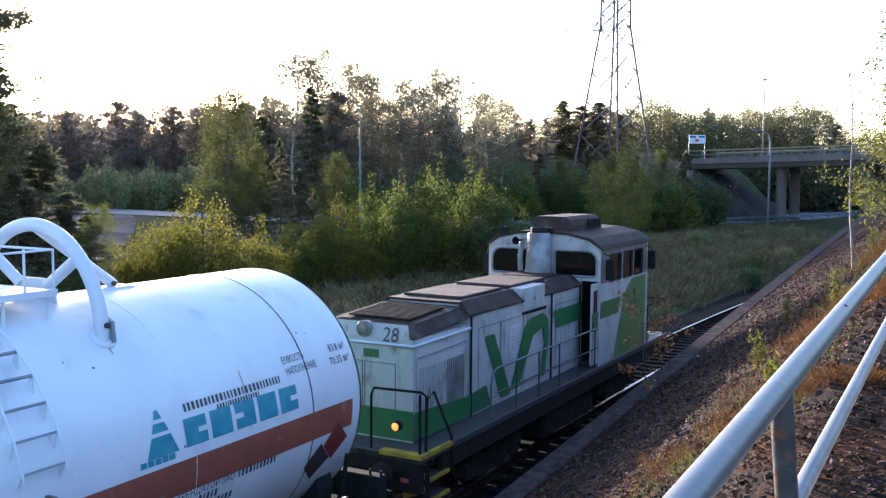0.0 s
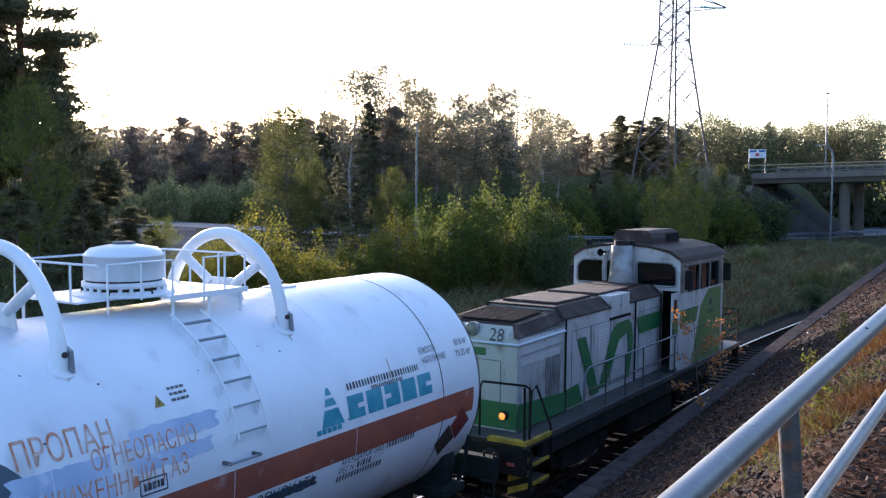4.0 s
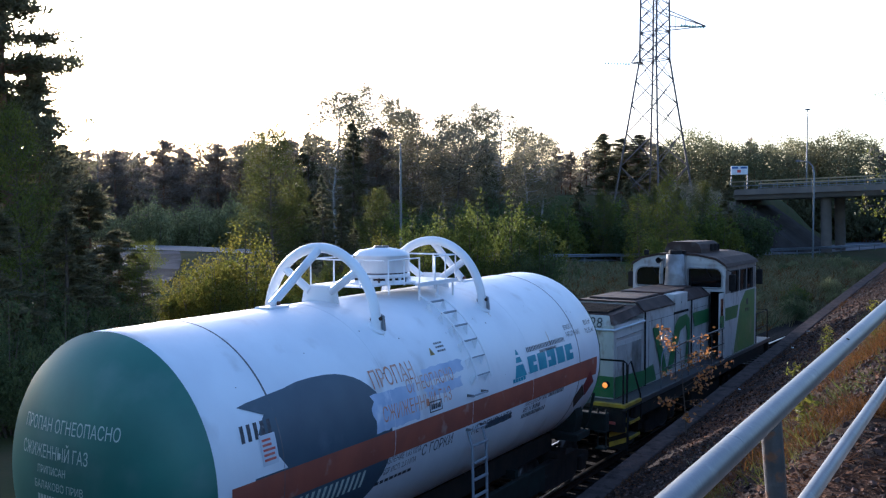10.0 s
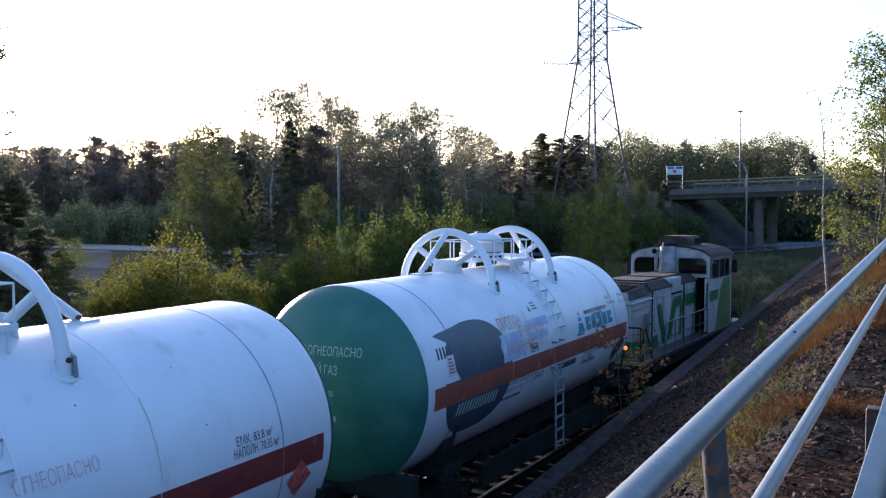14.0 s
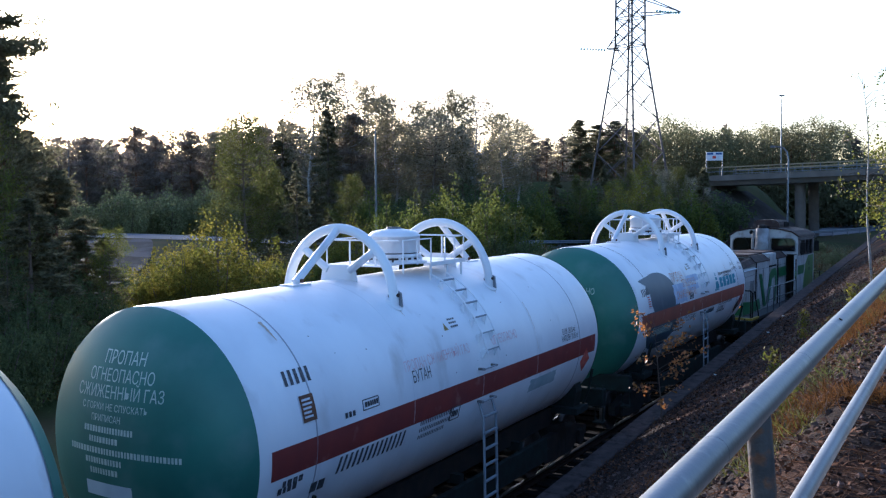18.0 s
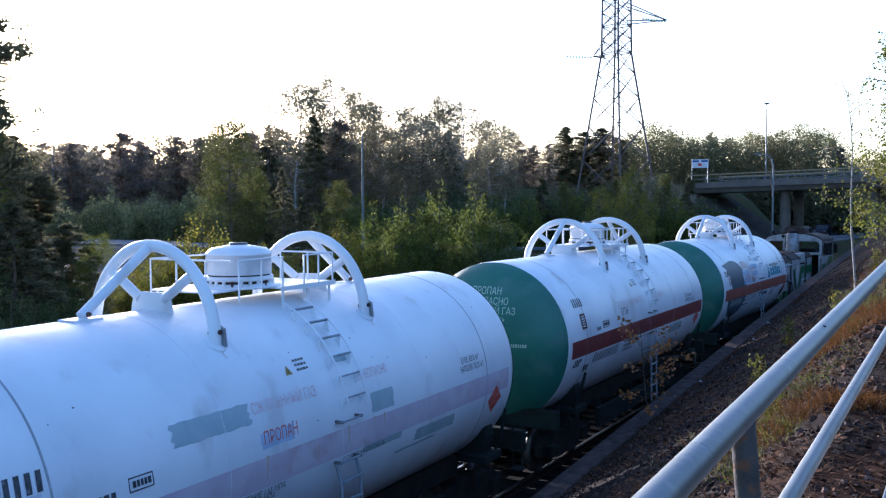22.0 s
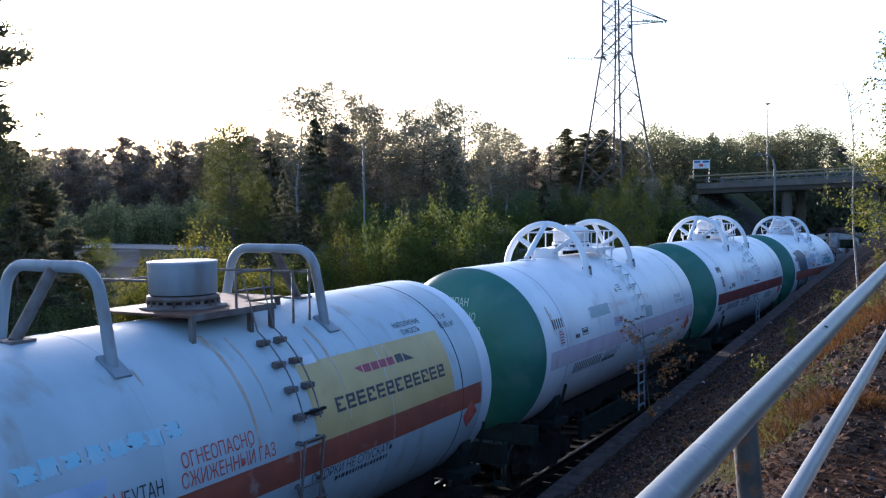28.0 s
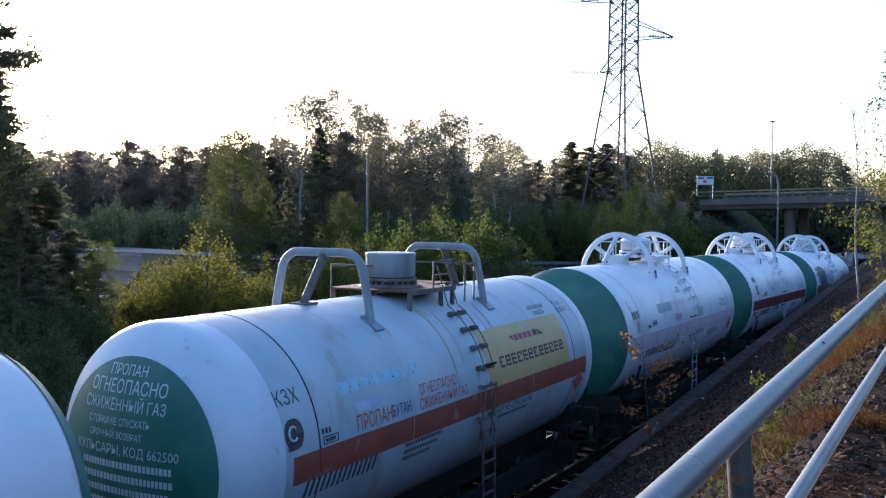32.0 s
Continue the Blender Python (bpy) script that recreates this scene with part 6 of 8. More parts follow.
# louvres
for y0, y1, n, z0 in ((-2.55, -2.02, 13, 1.5), (-1.75, -1.3, 13, 1.5), (0.1, 1.0, 10, 1.45)):
    for i in range(n):
        z = z0 + 0.075 * i
        part("louvre", Shape().prism([(0.952, z), (0.964, z), (0.952, z + 0.05)], "y", y0, y1), LOCOWHITE, loco)
for y0, y1 in ((-3.85, -2.95), (-2.9, -1.9), (-1.85, -0.75), (-0.2, 1.1)):
    pn = Shape()
    for a, b in (((y0, 1.2), (y1, 1.2)), ((y1, 1.2), (y1, 2.6)), ((y1, 2.6), (y0, 2.6)), ((y0, 2.6), (y0, 1.2))):
        pn.box(0.95, 0.956, min(a[0], b[0]) - 0.006, max(a[0], b[0]) + 0.006, min(a[1], b[1]) - 0.006, max(a[1], b[1]) + 0.006)
    part("panel_joint", pn, SEAM, loco)
    part("panel_latch", Shape().box(0.95, 0.975, y1 - 0.1, y1 - 0.05, 1.7, 1.82), LOCOGREY, loco)
# green paint: a low band, the slanted emblem and the upper band
G = 0.957
part("green_band", flat([(-6.15, 1.08), (-4.22, 1.08), (-4.22, 1.45), (-6.15, 1.56)], 0.992, 0.004), LOCOGREEN, loco, "green painted band")
part("green_band", flat([(-4.2, 1.08), (-3.3, 1.08), (-3.55, 1.50), (-4.2, 1.45)], G), LOCOGREEN, loco)
part("green_band", Shape().box(-0.955, 0.955, -6.156, -6.15, 1.08, 1.56), LOCOGREEN, loco)
part("slanted_block", flat([(-3.62, 2.42), (-3.25, 2.42), (-2.50, 1.14), (-2.92, 1.14)], G + 0.018), LOCOGREEN, loco, "slanted green painted block")
for loop in (((-2.50, 1.22), (-2.12, 1.22), (-1.45, 2.12), (-1.85, 2.34)), ((-1.85, 2.34), (-1.45, 2.12), (-0.95, 2.24), (-0.68, 2.38), (-0.95, 2.53), (-1.55, 2.50)), ((-0.95, 2.24), (-0.84, 1.9), (-1.06, 1.2), (-0.84, 1.2), (-0.62, 2.0), (-0.68, 2.38))):
    part("slanted_block", flat(list(loop), G + 0.020), LOCOGREEN, loco)
part("green_band", flat([(-0.36, 2.5), (1.29, 2.5), (1.29, 2.12), (-0.2, 2.10)], G + 0.018), LOCOGREEN, loco)
part("end_emblem", Shape().box(0.0, 0.3, -6.157, -6.15, 2.38, 2.52), LOCOGREEN, loco)
# end face
for x0, x1 in ((-0.62, -0.02), (0.02, 0.62)):
    pn = Shape()
    for a, b, c, d in ((x0, x1, 1.3, 1.31), (x0, x1, 2.3, 2.31), (x0, x0 + 0.01, 1.3, 2.31), (x1 - 0.01, x1, 1.3, 2.31)):
        pn.box(a, b, -6.158, -6.15, c, d)
    part("door_joint", pn, SEAM, loco)
part("headlamp", Shape().lathe([(0.001, -0.1), (0.12, -0.1), (0.135, 0.0), (0.135, 0.05), (0.11, 0.06)], Matrix.Translation((0.0, -6.12, 2.84)) @ Matrix.Rotation(radians(90), 4, "X"), 24), LOCOGREY, loco)
part("headlamp_lens", Shape().lathe([(0.001, 0.075), (0.06, 0.07), (0.11, 0.055)], Matrix.Translation((0.0, -6.12, 2.84)) @ Matrix.Rotation(radians(90), 4, "X"), 24), LAMPGLASS, loco)
num = finish_text(text_shape("28", 0.33), "lettering", lambda u, v: (0.36 + u * 0.95, -6.178 + 0.30 * (0.04 + v) , 2.665 + v))
num.materials.append(BLACKPAINT)
part("lettering", num, BLACKPAINT, loco)
part("number_field", Shape().add([(-0.9, -6.152, 2.64), (0.9, -6.152, 2.64), (0.80, -6.06, 2.94), (-0.80, -6.06, 2.94)], [(0, 1, 2, 3)]), LOCOWHITE, loco)

# cab
LOCOBROWN = mat("grimy_grey_brown_paint", (0.19, 0.165, 0.15), (0.13, 0.11, 0.10), 0.6, 0, 4, 0.08, 30)
fw = Shape()
for x0, x1, z0, z1 in ((-1.4, 0.96, 1.05, 3.08), (0.96, 1.4, 2.98, 3.08), (-1.4, -1.30, 3.08, 3.70), (-0.30, 0.30, 3.08, 3.70), (1.32, 1.4, 3.08, 3.70), (-1.4, 1.4, 3.66, 3.76), (1.37, 1.4, 1.05, 2.98)):
    fw.box(x0, x1, 1.3, 1.36, z0, z1)
part("cab_front", fw, LOCOWHITE, loco)
part("cab_front_top", Shape().prism([(-1.4, 3.74), (1.4, 3.74), (1.15, 3.92), (0.6, 4.04), (-0.6, 4.04), (-1.15, 3.92)], "y", 1.3, 1.36), LOCOWHITE, loco)
part("cab_rear", Shape().box(-1.4, 1.4, 4.84, 4.9, 1.05, 3.76), LOCOWHITE, loco)
part("cab_rear_top", Shape().prism([(-1.4, 3.74), (1.4, 3.74), (1.15, 3.92), (0.6, 4.04), (-0.6, 4.04), (-1.15, 3.92)], "y", 4.84, 4.9), LOCOWHITE, loco)
for s in (-1, 1):
    a, b = sorted((s * 1.34, s * 1.4))
    part("cab_side", Shape().box(a, b, 1.36, 4.84, 1.05, 2.92), LOCOWHITE, loco)
    for y0, y1, z0, z1 in ((1.36, 1.95, 2.92, 3.76), (2.75, 2.95, 2.92, 3.56), (3.62, 3.78, 2.92, 3.56), (4.45, 4.84, 2.92, 3.76), (1.95, 4.45, 3.56, 3.76)):
        part("window_pillar", Shape().box(a, b, y0, y1, z0, z1), LOCOBROWN, loco, "grimy grey-brown window surround")
    for y0, y1 in ((1.95, 2.75), (2.95, 3.62), (3.78, 4.45)):
        c, d = sorted((s * 1.365, s * 1.375))
        part("window_pane", Shape().box(c, d, y0, y1, 2.92, 3.56), CABGLASS, loco)
        fr = Shape().tube([(s * 1.402, y0, 2.92), (s * 1.402, y1, 2.92), (s * 1.402, y1, 3.56), (s * 1.402, y0, 3.56)], 0.02, 6, True)
        part("window_seal", fr, RUBBER, loco)
part("cab_floor", Shape().box(-1.34, 1.34, 1.36, 4.84, 1.05, 1.10), CABINTERIOR, loco)
part("cab_lining", Shape().box(-1.3, 1.3, 3.2, 3.24, 1.10, 3.0), CABINTERIOR, loco)
part("control_desk", Shape().box(-1.1, 0.7, 1.45, 1.9, 1.10, 2.9, 0.04), CABINTERIOR, loco)
for x0, x1, out in ((-1.30, -0.30, -1), (0.30, 1.32, 1)):
    part("window_pane", Shape().box(x0, x1, 1.325, 1.335, 3.08, 3.66), CABGLASS, loco)
    # rounded corners; the outer upper one is drawn in further
    cut = {(x0, 0): 0.08, (x1, 0): 0.08, (x0, 1): 0.22 if out < 0 else 0.09, (x1, 1): 0.22 if out > 0 else 0.09}
    ring = []
    for (cx, top), k in (((x0, 0), cut[(x0, 0)]), ((x1, 0), cut[(x1, 0)]), ((x1, 1), cut[(x1, 1)]), ((x0, 1), cut[(x0, 1)])):
        sx, cz, sz = (1 if cx == x0 else -1), (3.66 if top else 3.08), (-1 if top else 1)
        bow = [(cx + sx * k * (1 - math.cos(radians(a))), cz + sz * k * (1 - math.sin(radians(a)))) for a in (0, 30, 60, 90)]
        part("window_corner", Shape().prism([(cx, cz)] + (bow if sx * sz > 0 else bow[::-1]), "y", 1.302, 1.36), LOCOWHITE, loco)
        ring += bow if sx * sz > 0 else bow[::-1]
    part("window_seal", Shape().tube([(x, 1.294, z) for x, z in ring], 0.026, 6, True), LOCOGREY, loco, "pale window gasket")
    part("wiper", Shape().tube([((x0 + x1) / 2, 1.28, 3.68), ((x0 + x1) / 2 + 0.18, 1.27, 3.4)], 0.012, 5), BLACK, loco)
part("cab_door", Shape().box(1.34, 1.38, 0.86, 1.3, 1.12, 2.96, 0.012), LOCOWHITE, loco, "open white cab door")
part("door_window", Shape().box(1.335, 1.385, 0.96, 1.2, 2.3, 2.8), CABGLASS, loco)
part("door_stripe", Shape().box(1.38, 1.384, 0.87, 1.29, 1.9, 2.3), LOCOGREEN, loco)
part("door_handle", Shape().tube([(1.40, 0.92, 1.9), (1.40, 0.92, 2.1)], 0.014, 6), STEEL, loco)
prof = [(-1.46, 3.70), (-1.40, 3.80), (-1.15, 3.96), (-0.6, 4.07), (0.0, 4.10), (0.6, 4.07), (1.15, 3.96), (1.40, 3.80), (1.46, 3.70), (1.40, 3.72), (1.12, 3.90), (0.6, 4.01), (0.0, 4.04), (-0.6, 4.01), (-1.12, 3.90), (-1.40, 3.72)]
part("cab_roof", Shape().prism(prof, "y", 1.27, 4.96), LOCOROOF, loco, "curved sooty brown cab roof")
part("roof_unit", Shape().prism([(-0.56, 4.05), (0.56, 4.05), (0.55, 4.20), (0.48, 4.34), (0.36, 4.41), (-0.36, 4.41), (-0.48, 4.34), (-0.55, 4.20)], "y", 1.75, 3.7), LOCOROOF, loco, "brown air-conditioning box")
for i in range(6):
    part("unit_slat", Shape().box(0.55, 0.60, 2.7 + 0.15 * i, 2.78 + 0.15 * i, 4.12, 4.32), BLACK, loco)
st_ = Shape().lathe([(0.34, 3.05), (0.30, 3.3), (0.26, 4.05), (0.20, 4.06)], Matrix.Translation((0.0, 1.05, 0)), 20)
part("exhaust_chimney", st_, LOCOGREY, loco, "grey tapered exhaust stack")
part("exhaust_cap", Shape().lathe([(0.19, 4.0), (0.19, 4.18), (0.16, 4.19), (0.15, 4.05)], Matrix.Translation((0.0, 1.05, 0)), 20), BLACK, loco)
part("horn", Shape().lathe([(0.03, 0), (0.035, 0.2), (0.09, 0.3)], Matrix.Translation((-0.30, 0.72, 3.9)) @ Matrix.Rotation(radians(90), 4, "X"), 12), BLACK, loco)
part("horn_pipe", Shape().tube([(-0.32, 0.75, 3.2), (-0.32, 0.72, 3.55), (-0.28, 0.8, 3.95)], 0.06, 10), LOCOGREY, loco)
for x in (-0.95, 0.2):
    part("roof_lamp", Shape().box(x - 0.06, x + 0.06, 1.15, 1.3, 4.02, 4.17, 0.02), BLACK, loco)
part("green_panel", flat([(2.3, 1.06), (4.89, 1.06), (4.89, 2.86), (3.6, 2.86), (3.0, 2.5)], 1.401, 0.004), LOCOLIME, loco, "green painted rear part of the cab side")
part("green_band", flat([(1.37, 2.12), (2.6, 2.12), (2.8, 2.5), (1.37, 2.5)], 1.401, 0.004), LOCOGREEN, loco)
for i in range(4):
    part("number_bar", Shape().box(1.405, 1.409, 3.6 + 0.14 * i, 3.66 + 0.14 * i, 2.2, 2.32), BLACKPAINT, loco)
part("crest", Shape().box(1.405, 1.409, 3.72, 3.92, 2.42, 2.60), BLACKPAINT, loco, "small dark crest")
part("cab_corner", Shape().box(1.402, 1.412, 4.74, 4.90, 1.06, 2.9), LOCOWHITE, loco, "pale corner strip")
for s in (-1, 1):
    for y in (1.55, 4.75):
        part("mirror", Shape().box(s * 1.55 - 0.10, s * 1.55 + 0.10, y - 0.05, y + 0.05, 3.0, 3.48, 0.03), BLACK, loco)
        part("mirror_arm", Shape().tube([(s * 1.4, y, 3.6), (s * 1.55, y, 3.55), (s * 1.55, y, 3.45)], 0.014, 6), BLACK, loco)

# short hood behind the cab
part("short_hood", hood_section(4.9, 6.3, 0.95, 1.05, 2.55, 2.75, 0.2), LOCOGREEN, loco)

# frame, steps and rails
part("walkway", Shape().box(-1.45, 1.45, -6.75, 6.75, 0.93, 1.05, 0.015), LOCODECK, loco)
for s in (-1, 1):
    part("side_sill", Shape().box(min(s * 1.3, s * 1.42), max(s * 1.3, s * 1.42), -6.0, 6.0, 0.62, 0.93, 0.01), FRAMEMETAL, loco)
    part("buffer_beam", Shape().box(-1.42, 1.42, s * 6.66 - 0.09, s * 6.66 + 0.09, 0.45, 1.04, 0.02), FRAMEMETAL, loco)
    for x in (-0.9, 0.9):
        part("buffer", Shape().lathe([(0.09, 0), (0.09, 0.22), (0.2, 0.24), (0.2, 0.3), (0.001, 0.31)], Matrix.Translation((x, s * 6.72, 0.75)) @ Matrix.Rotation(radians(-90 * s), 4, "X"), 16), FRAMEMETAL, loco)
part("fuel_tank", Shape().box(-1.25, 1.25, -1.4, 1.4, 0.0, 0.62, 0.08), FRAMEMETAL, loco)
part("yellow_edge", Shape().box(0.7, 1.47, -6.76, -6.60, 1.0, 1.07), WARNYELLOW, loco, "worn yellow step edge")
part("yellow_edge", Shape().box(1.40, 1.47, -6.60, -5.75, 1.0, 1.07), WARNYELLOW, loco)
for z in (0.62, 0.28):
    part("step", Shape().box(1.0, 1.46, -6.45, -5.85, z - 0.02, z + 0.02, 0.005), LOCODECK, loco)
    part("yellow_edge", Shape().box(1.44, 1.475, -6.45, -5.85, z - 0.025, z + 0.03), WARNYELLOW, loco)
part("step_plate", Shape().box(1.02, 1.44, -6.58, -6.46, 0.02, 0.98, 0.01), BLACK, loco)
for i in range(4):
    part("hazard_stripe", Shape().add([(1.03, -6.586, 0.06 + 0.22 * i), (1.43, -6.586, 0.22 + 0.22 * i), (1.43, -6.586, 0.33 + 0.22 * i), (1.03, -6.586, 0.17 + 0.22 * i)], [(0, 1, 2, 3)]), WARNYELLOW, loco)
hr = 1.42
part("handrail", Shape().tube([(hr, -4.28, 0.95), (hr, -4.26, 1.7), (hr, -4.2, 1.88), (hr, -4.05, 1.95), (hr, -1.0, 1.95), (hr, 1.2, 1.95)], 0.021, 8), GALV, loco)
part("handrail", Shape().tube([(hr, -4.0, 1.5), (hr, 1.2, 1.5)], 0.016, 8), LOCODECK, loco)
for i in range(5):
    y = -3.2 + 1.05 * i
    part("rail_post", Shape().tube([(hr, y, 0.9), (hr, y, 1.95)], 0.016, 6), LOCODECK, loco)
for pts in (((1.40, -6.5, 1.05), (1.40, -6.5, 1.95), (1.36, -6.6, 2.02), (0.55, -6.68, 2.02), (0.5, -6.68, 1.9), (0.5, -6.68, 1.05)), ((1.42, -6.55, 1.1), (1.42, -6.5, 1.9), (1.42, -6.3, 1.98), (1.44, -5.75, 1.15), (1.45, -5.7, 0.5)), ((1.38, -6.66, 0.6), (1.38, -6.66, 2.0))):
    part("end_rail", Shape().tube(pts, 0.022, 8), BLACK, loco)
for pts in (((1.40, 5.0, 1.05), (1.40, 5.0, 2.0), (1.40, 6.5, 2.0), (1.40, 6.6, 1.05)), ((1.40, 5.0, 1.5), (1.40, 6.55, 1.5)), ((0.5, 6.68, 1.05), (0.5, 6.68, 2.0), (1.36, 6.68, 2.0), (1.36, 6.68, 1.05)), ((-1.40, -5.4, 2.0), (-1.40, 1.2, 2.0))):
    part("end_rail", Shape().tube(pts, 0.02, 8), BLACK, loco)
part("marker_lamp", Shape().lathe([(0.001, -0.02), (0.075, -0.02), (0.08, 0.08), (0.06, 0.1)], Matrix.Translation((0.99, -6.66, 1.47)) @ Matrix.Rotation(radians(90), 4, "X"), 16), BLACK, loco)
part("lamp_lens", Shape().lathe([(0.001, 0.125), (0.05, 0.115), (0.068, 0.09)], Matrix.Translation((0.99, -6.66, 1.47)) @ Matrix.Rotation(radians(90), 4, "X"), 16), LAMPGLOW, loco, "lit amber lamp")
part("reflector", Shape().box(1.1, 1.24, -6.77, -6.75, 0.62, 0.68), REDPAINT, loco)
for y in (-3.6, 3.6):
    bogie(loco, y)
wheels(loco, (-4.75, -2.45, 2.45, 4.75), 0.5)


# ---- vegetation ----
def quad_mesh(name, quads, material, which=None):
    """A mesh of many loose four-sided blades, from an array (n, 4, 3)."""
    q = np.asarray(quads, dtype=np.float32)
    n = len(q)
    me = bpy.data.meshes.new(name)
    me.vertices.add(n * 4)
    me.vertices.foreach_set("co", q.reshape(-1))
    me.loops.add(n * 4)
    me.loops.foreach_set("vertex_index", np.arange(n * 4, dtype=np.int32))
    me.polygons.add(n)
    me.polygons.foreach_set("loop_start", np.arange(n, dtype=np.int32) * 4)
    for m in material if isinstance(material, tuple) else (material,):
        me.materials.append(m)
    if which is not None:
        me.polygons.foreach_set("material_index", np.asarray(which, dtype=np.int32))
    me.update(calc_edges=True)
    return me


def unit(a):
    return a / np.maximum(np.linalg.norm(a, axis=-1, keepdims=True), 1e-6)


def leaves(rng, centres, size, ratio=0.55, up=0.3):
    """Diamond leaves at the given places, turned at random."""
    n = len(centres)
    a = unit(rng.normal(size=(n, 3)) + np.array([0, 0, -up]))
    b = unit(np.cross(a, rng.normal(size=(n, 3))))
    s = size * rng.uniform(0.6, 1.3, (n, 1))
    return np.stack([centres - a * s * 0.5, centres + b * s * ratio * 0.5, centres + a * s * 0.5, centres - b * s * ratio * 0.5], 1)


def needles(rng, centres, ways, length, width):
    """Thin blades pointing along ways, fanned out."""
    n = len(centres)
    a = unit(ways + rng.normal(size=(n, 3)) * 0.55)
    b = unit(np.cross(a, rng.normal(size=(n, 3))))
    s = length * rng.uniform(0.6, 1.3, (n, 1))
    return np.stack([centres, centres + a * s * 0.5 + b * width, centres + a * s, centres + a * s * 0.5 - b * width], 1)


def limb_tips(rng, n, z0, z1, reach, bend, profile):
    """Limb lines from a trunk: lists of points."""
    out = []
    for i in range(n):
        f = (i + rng.uniform(0, 0.9)) / n
        z = z0 + (z1 - z0) * f
        az = rng.uniform(0, 2 * math.pi)
        r = reach * profile(f) * rng.uniform(0.65, 1.15)
        p0 = np.array([0, 0, z])
        d = np.array([math.cos(az), math.sin(az), 0])
        pts = [p0 + d * r * t + np.array([0, 0, bend * r * t * t]) + rng.normal(size=3) * 0.05 * r * t for t in (0, 0.35, 0.7, 1.0)]
        out.append(pts)
    return out


def trunk_shape(h, r, limbs, lr, lean=0.0):
    sh = Shape()
    sh.tube([(lean * math.sin(z * 0.5) * 0.2, lean * math.cos(z * 0.7) * 0.2, z) for z in (-0.5, h * 0.15, h * 0.35, h * 0.6, h * 0.8, h)], r, 8, r1=r * 0.12)
    for pts in limbs:
        sh.tube([tuple(p) for p in pts], lr, 5, r1=lr * 0.2, cap=False)
    return sh


def sprays(rng, limbs, n_leaf, per_limb, length, width, droop):
    """Leaf places in drawn-out sprays that hang from the limbs, with gaps between them."""
    k = max(4, n_leaf // (len(limbs) * per_limb))
    out = []
    for pts in limbs:
        ln = np.linalg.norm(pts[3] - pts[0])
        for i in range(per_limb):
            t = 0.25 + 0.8 * (i + rng.uniform()) / per_limb
            seg = min(2, int(t * 3))
            p = pts[seg] + (pts[seg + 1] - pts[seg]) * (t * 3 - seg) + rng.normal(size=3) * 0.07 * ln
            d = unit((pts[3] - pts[0]) / max(ln, 0.1) * 0.7 + rng.normal(size=3) * 0.6 + np.array([0, 0, -droop]))
            u = rng.uniform(0, 1, (k, 1))
            out.append(p + d * u * length * rng.uniform(0.6, 1.4) + rng.normal(size=(k, 3)) * width * (1.15 - 0.6 * u))
    return np.concatenate(out)


def make_birch(seed, h, reach, n_leaf, size, leafmat, barkmat, low=0.25, droop=0.6, width=0.17, shape=None, limbs_n=44):
    """A broad-leaved tree: a tapering trunk, rising limbs and leaves in hanging sprays."""
    rng = np.random.default_rng(seed)
    limbs = limb_tips(rng, limbs_n, h * low, h * 0.985, reach, 0.42, shape or (lambda f: (0.35 + 1.3 * f) * (1.02 - f) ** 0.6 * 1.35))
    c = sprays(rng, limbs, n_leaf, 9, reach * 0.32, width * reach / 2.2, droop)
    top = np.stack([np.zeros(60), np.zeros(60), np.linspace(h * 0.93, h * 1.01, 60)], 1) + rng.normal(size=(60, 3)) * 0.09
    return trunk_shape(h, h * 0.010 + 0.03, limbs, h * 0.0030 + 0.008, 1.0).mesh("trunk", barkmat), quad_mesh("crown", leaves(rng, np.concatenate([c, top]), size), leafmat)


def cone(f):
    """The outline of a young tree: broad low down, drawn to a point."""
    return 0.18 + 0.95 * (1.0 - f) ** 0.8


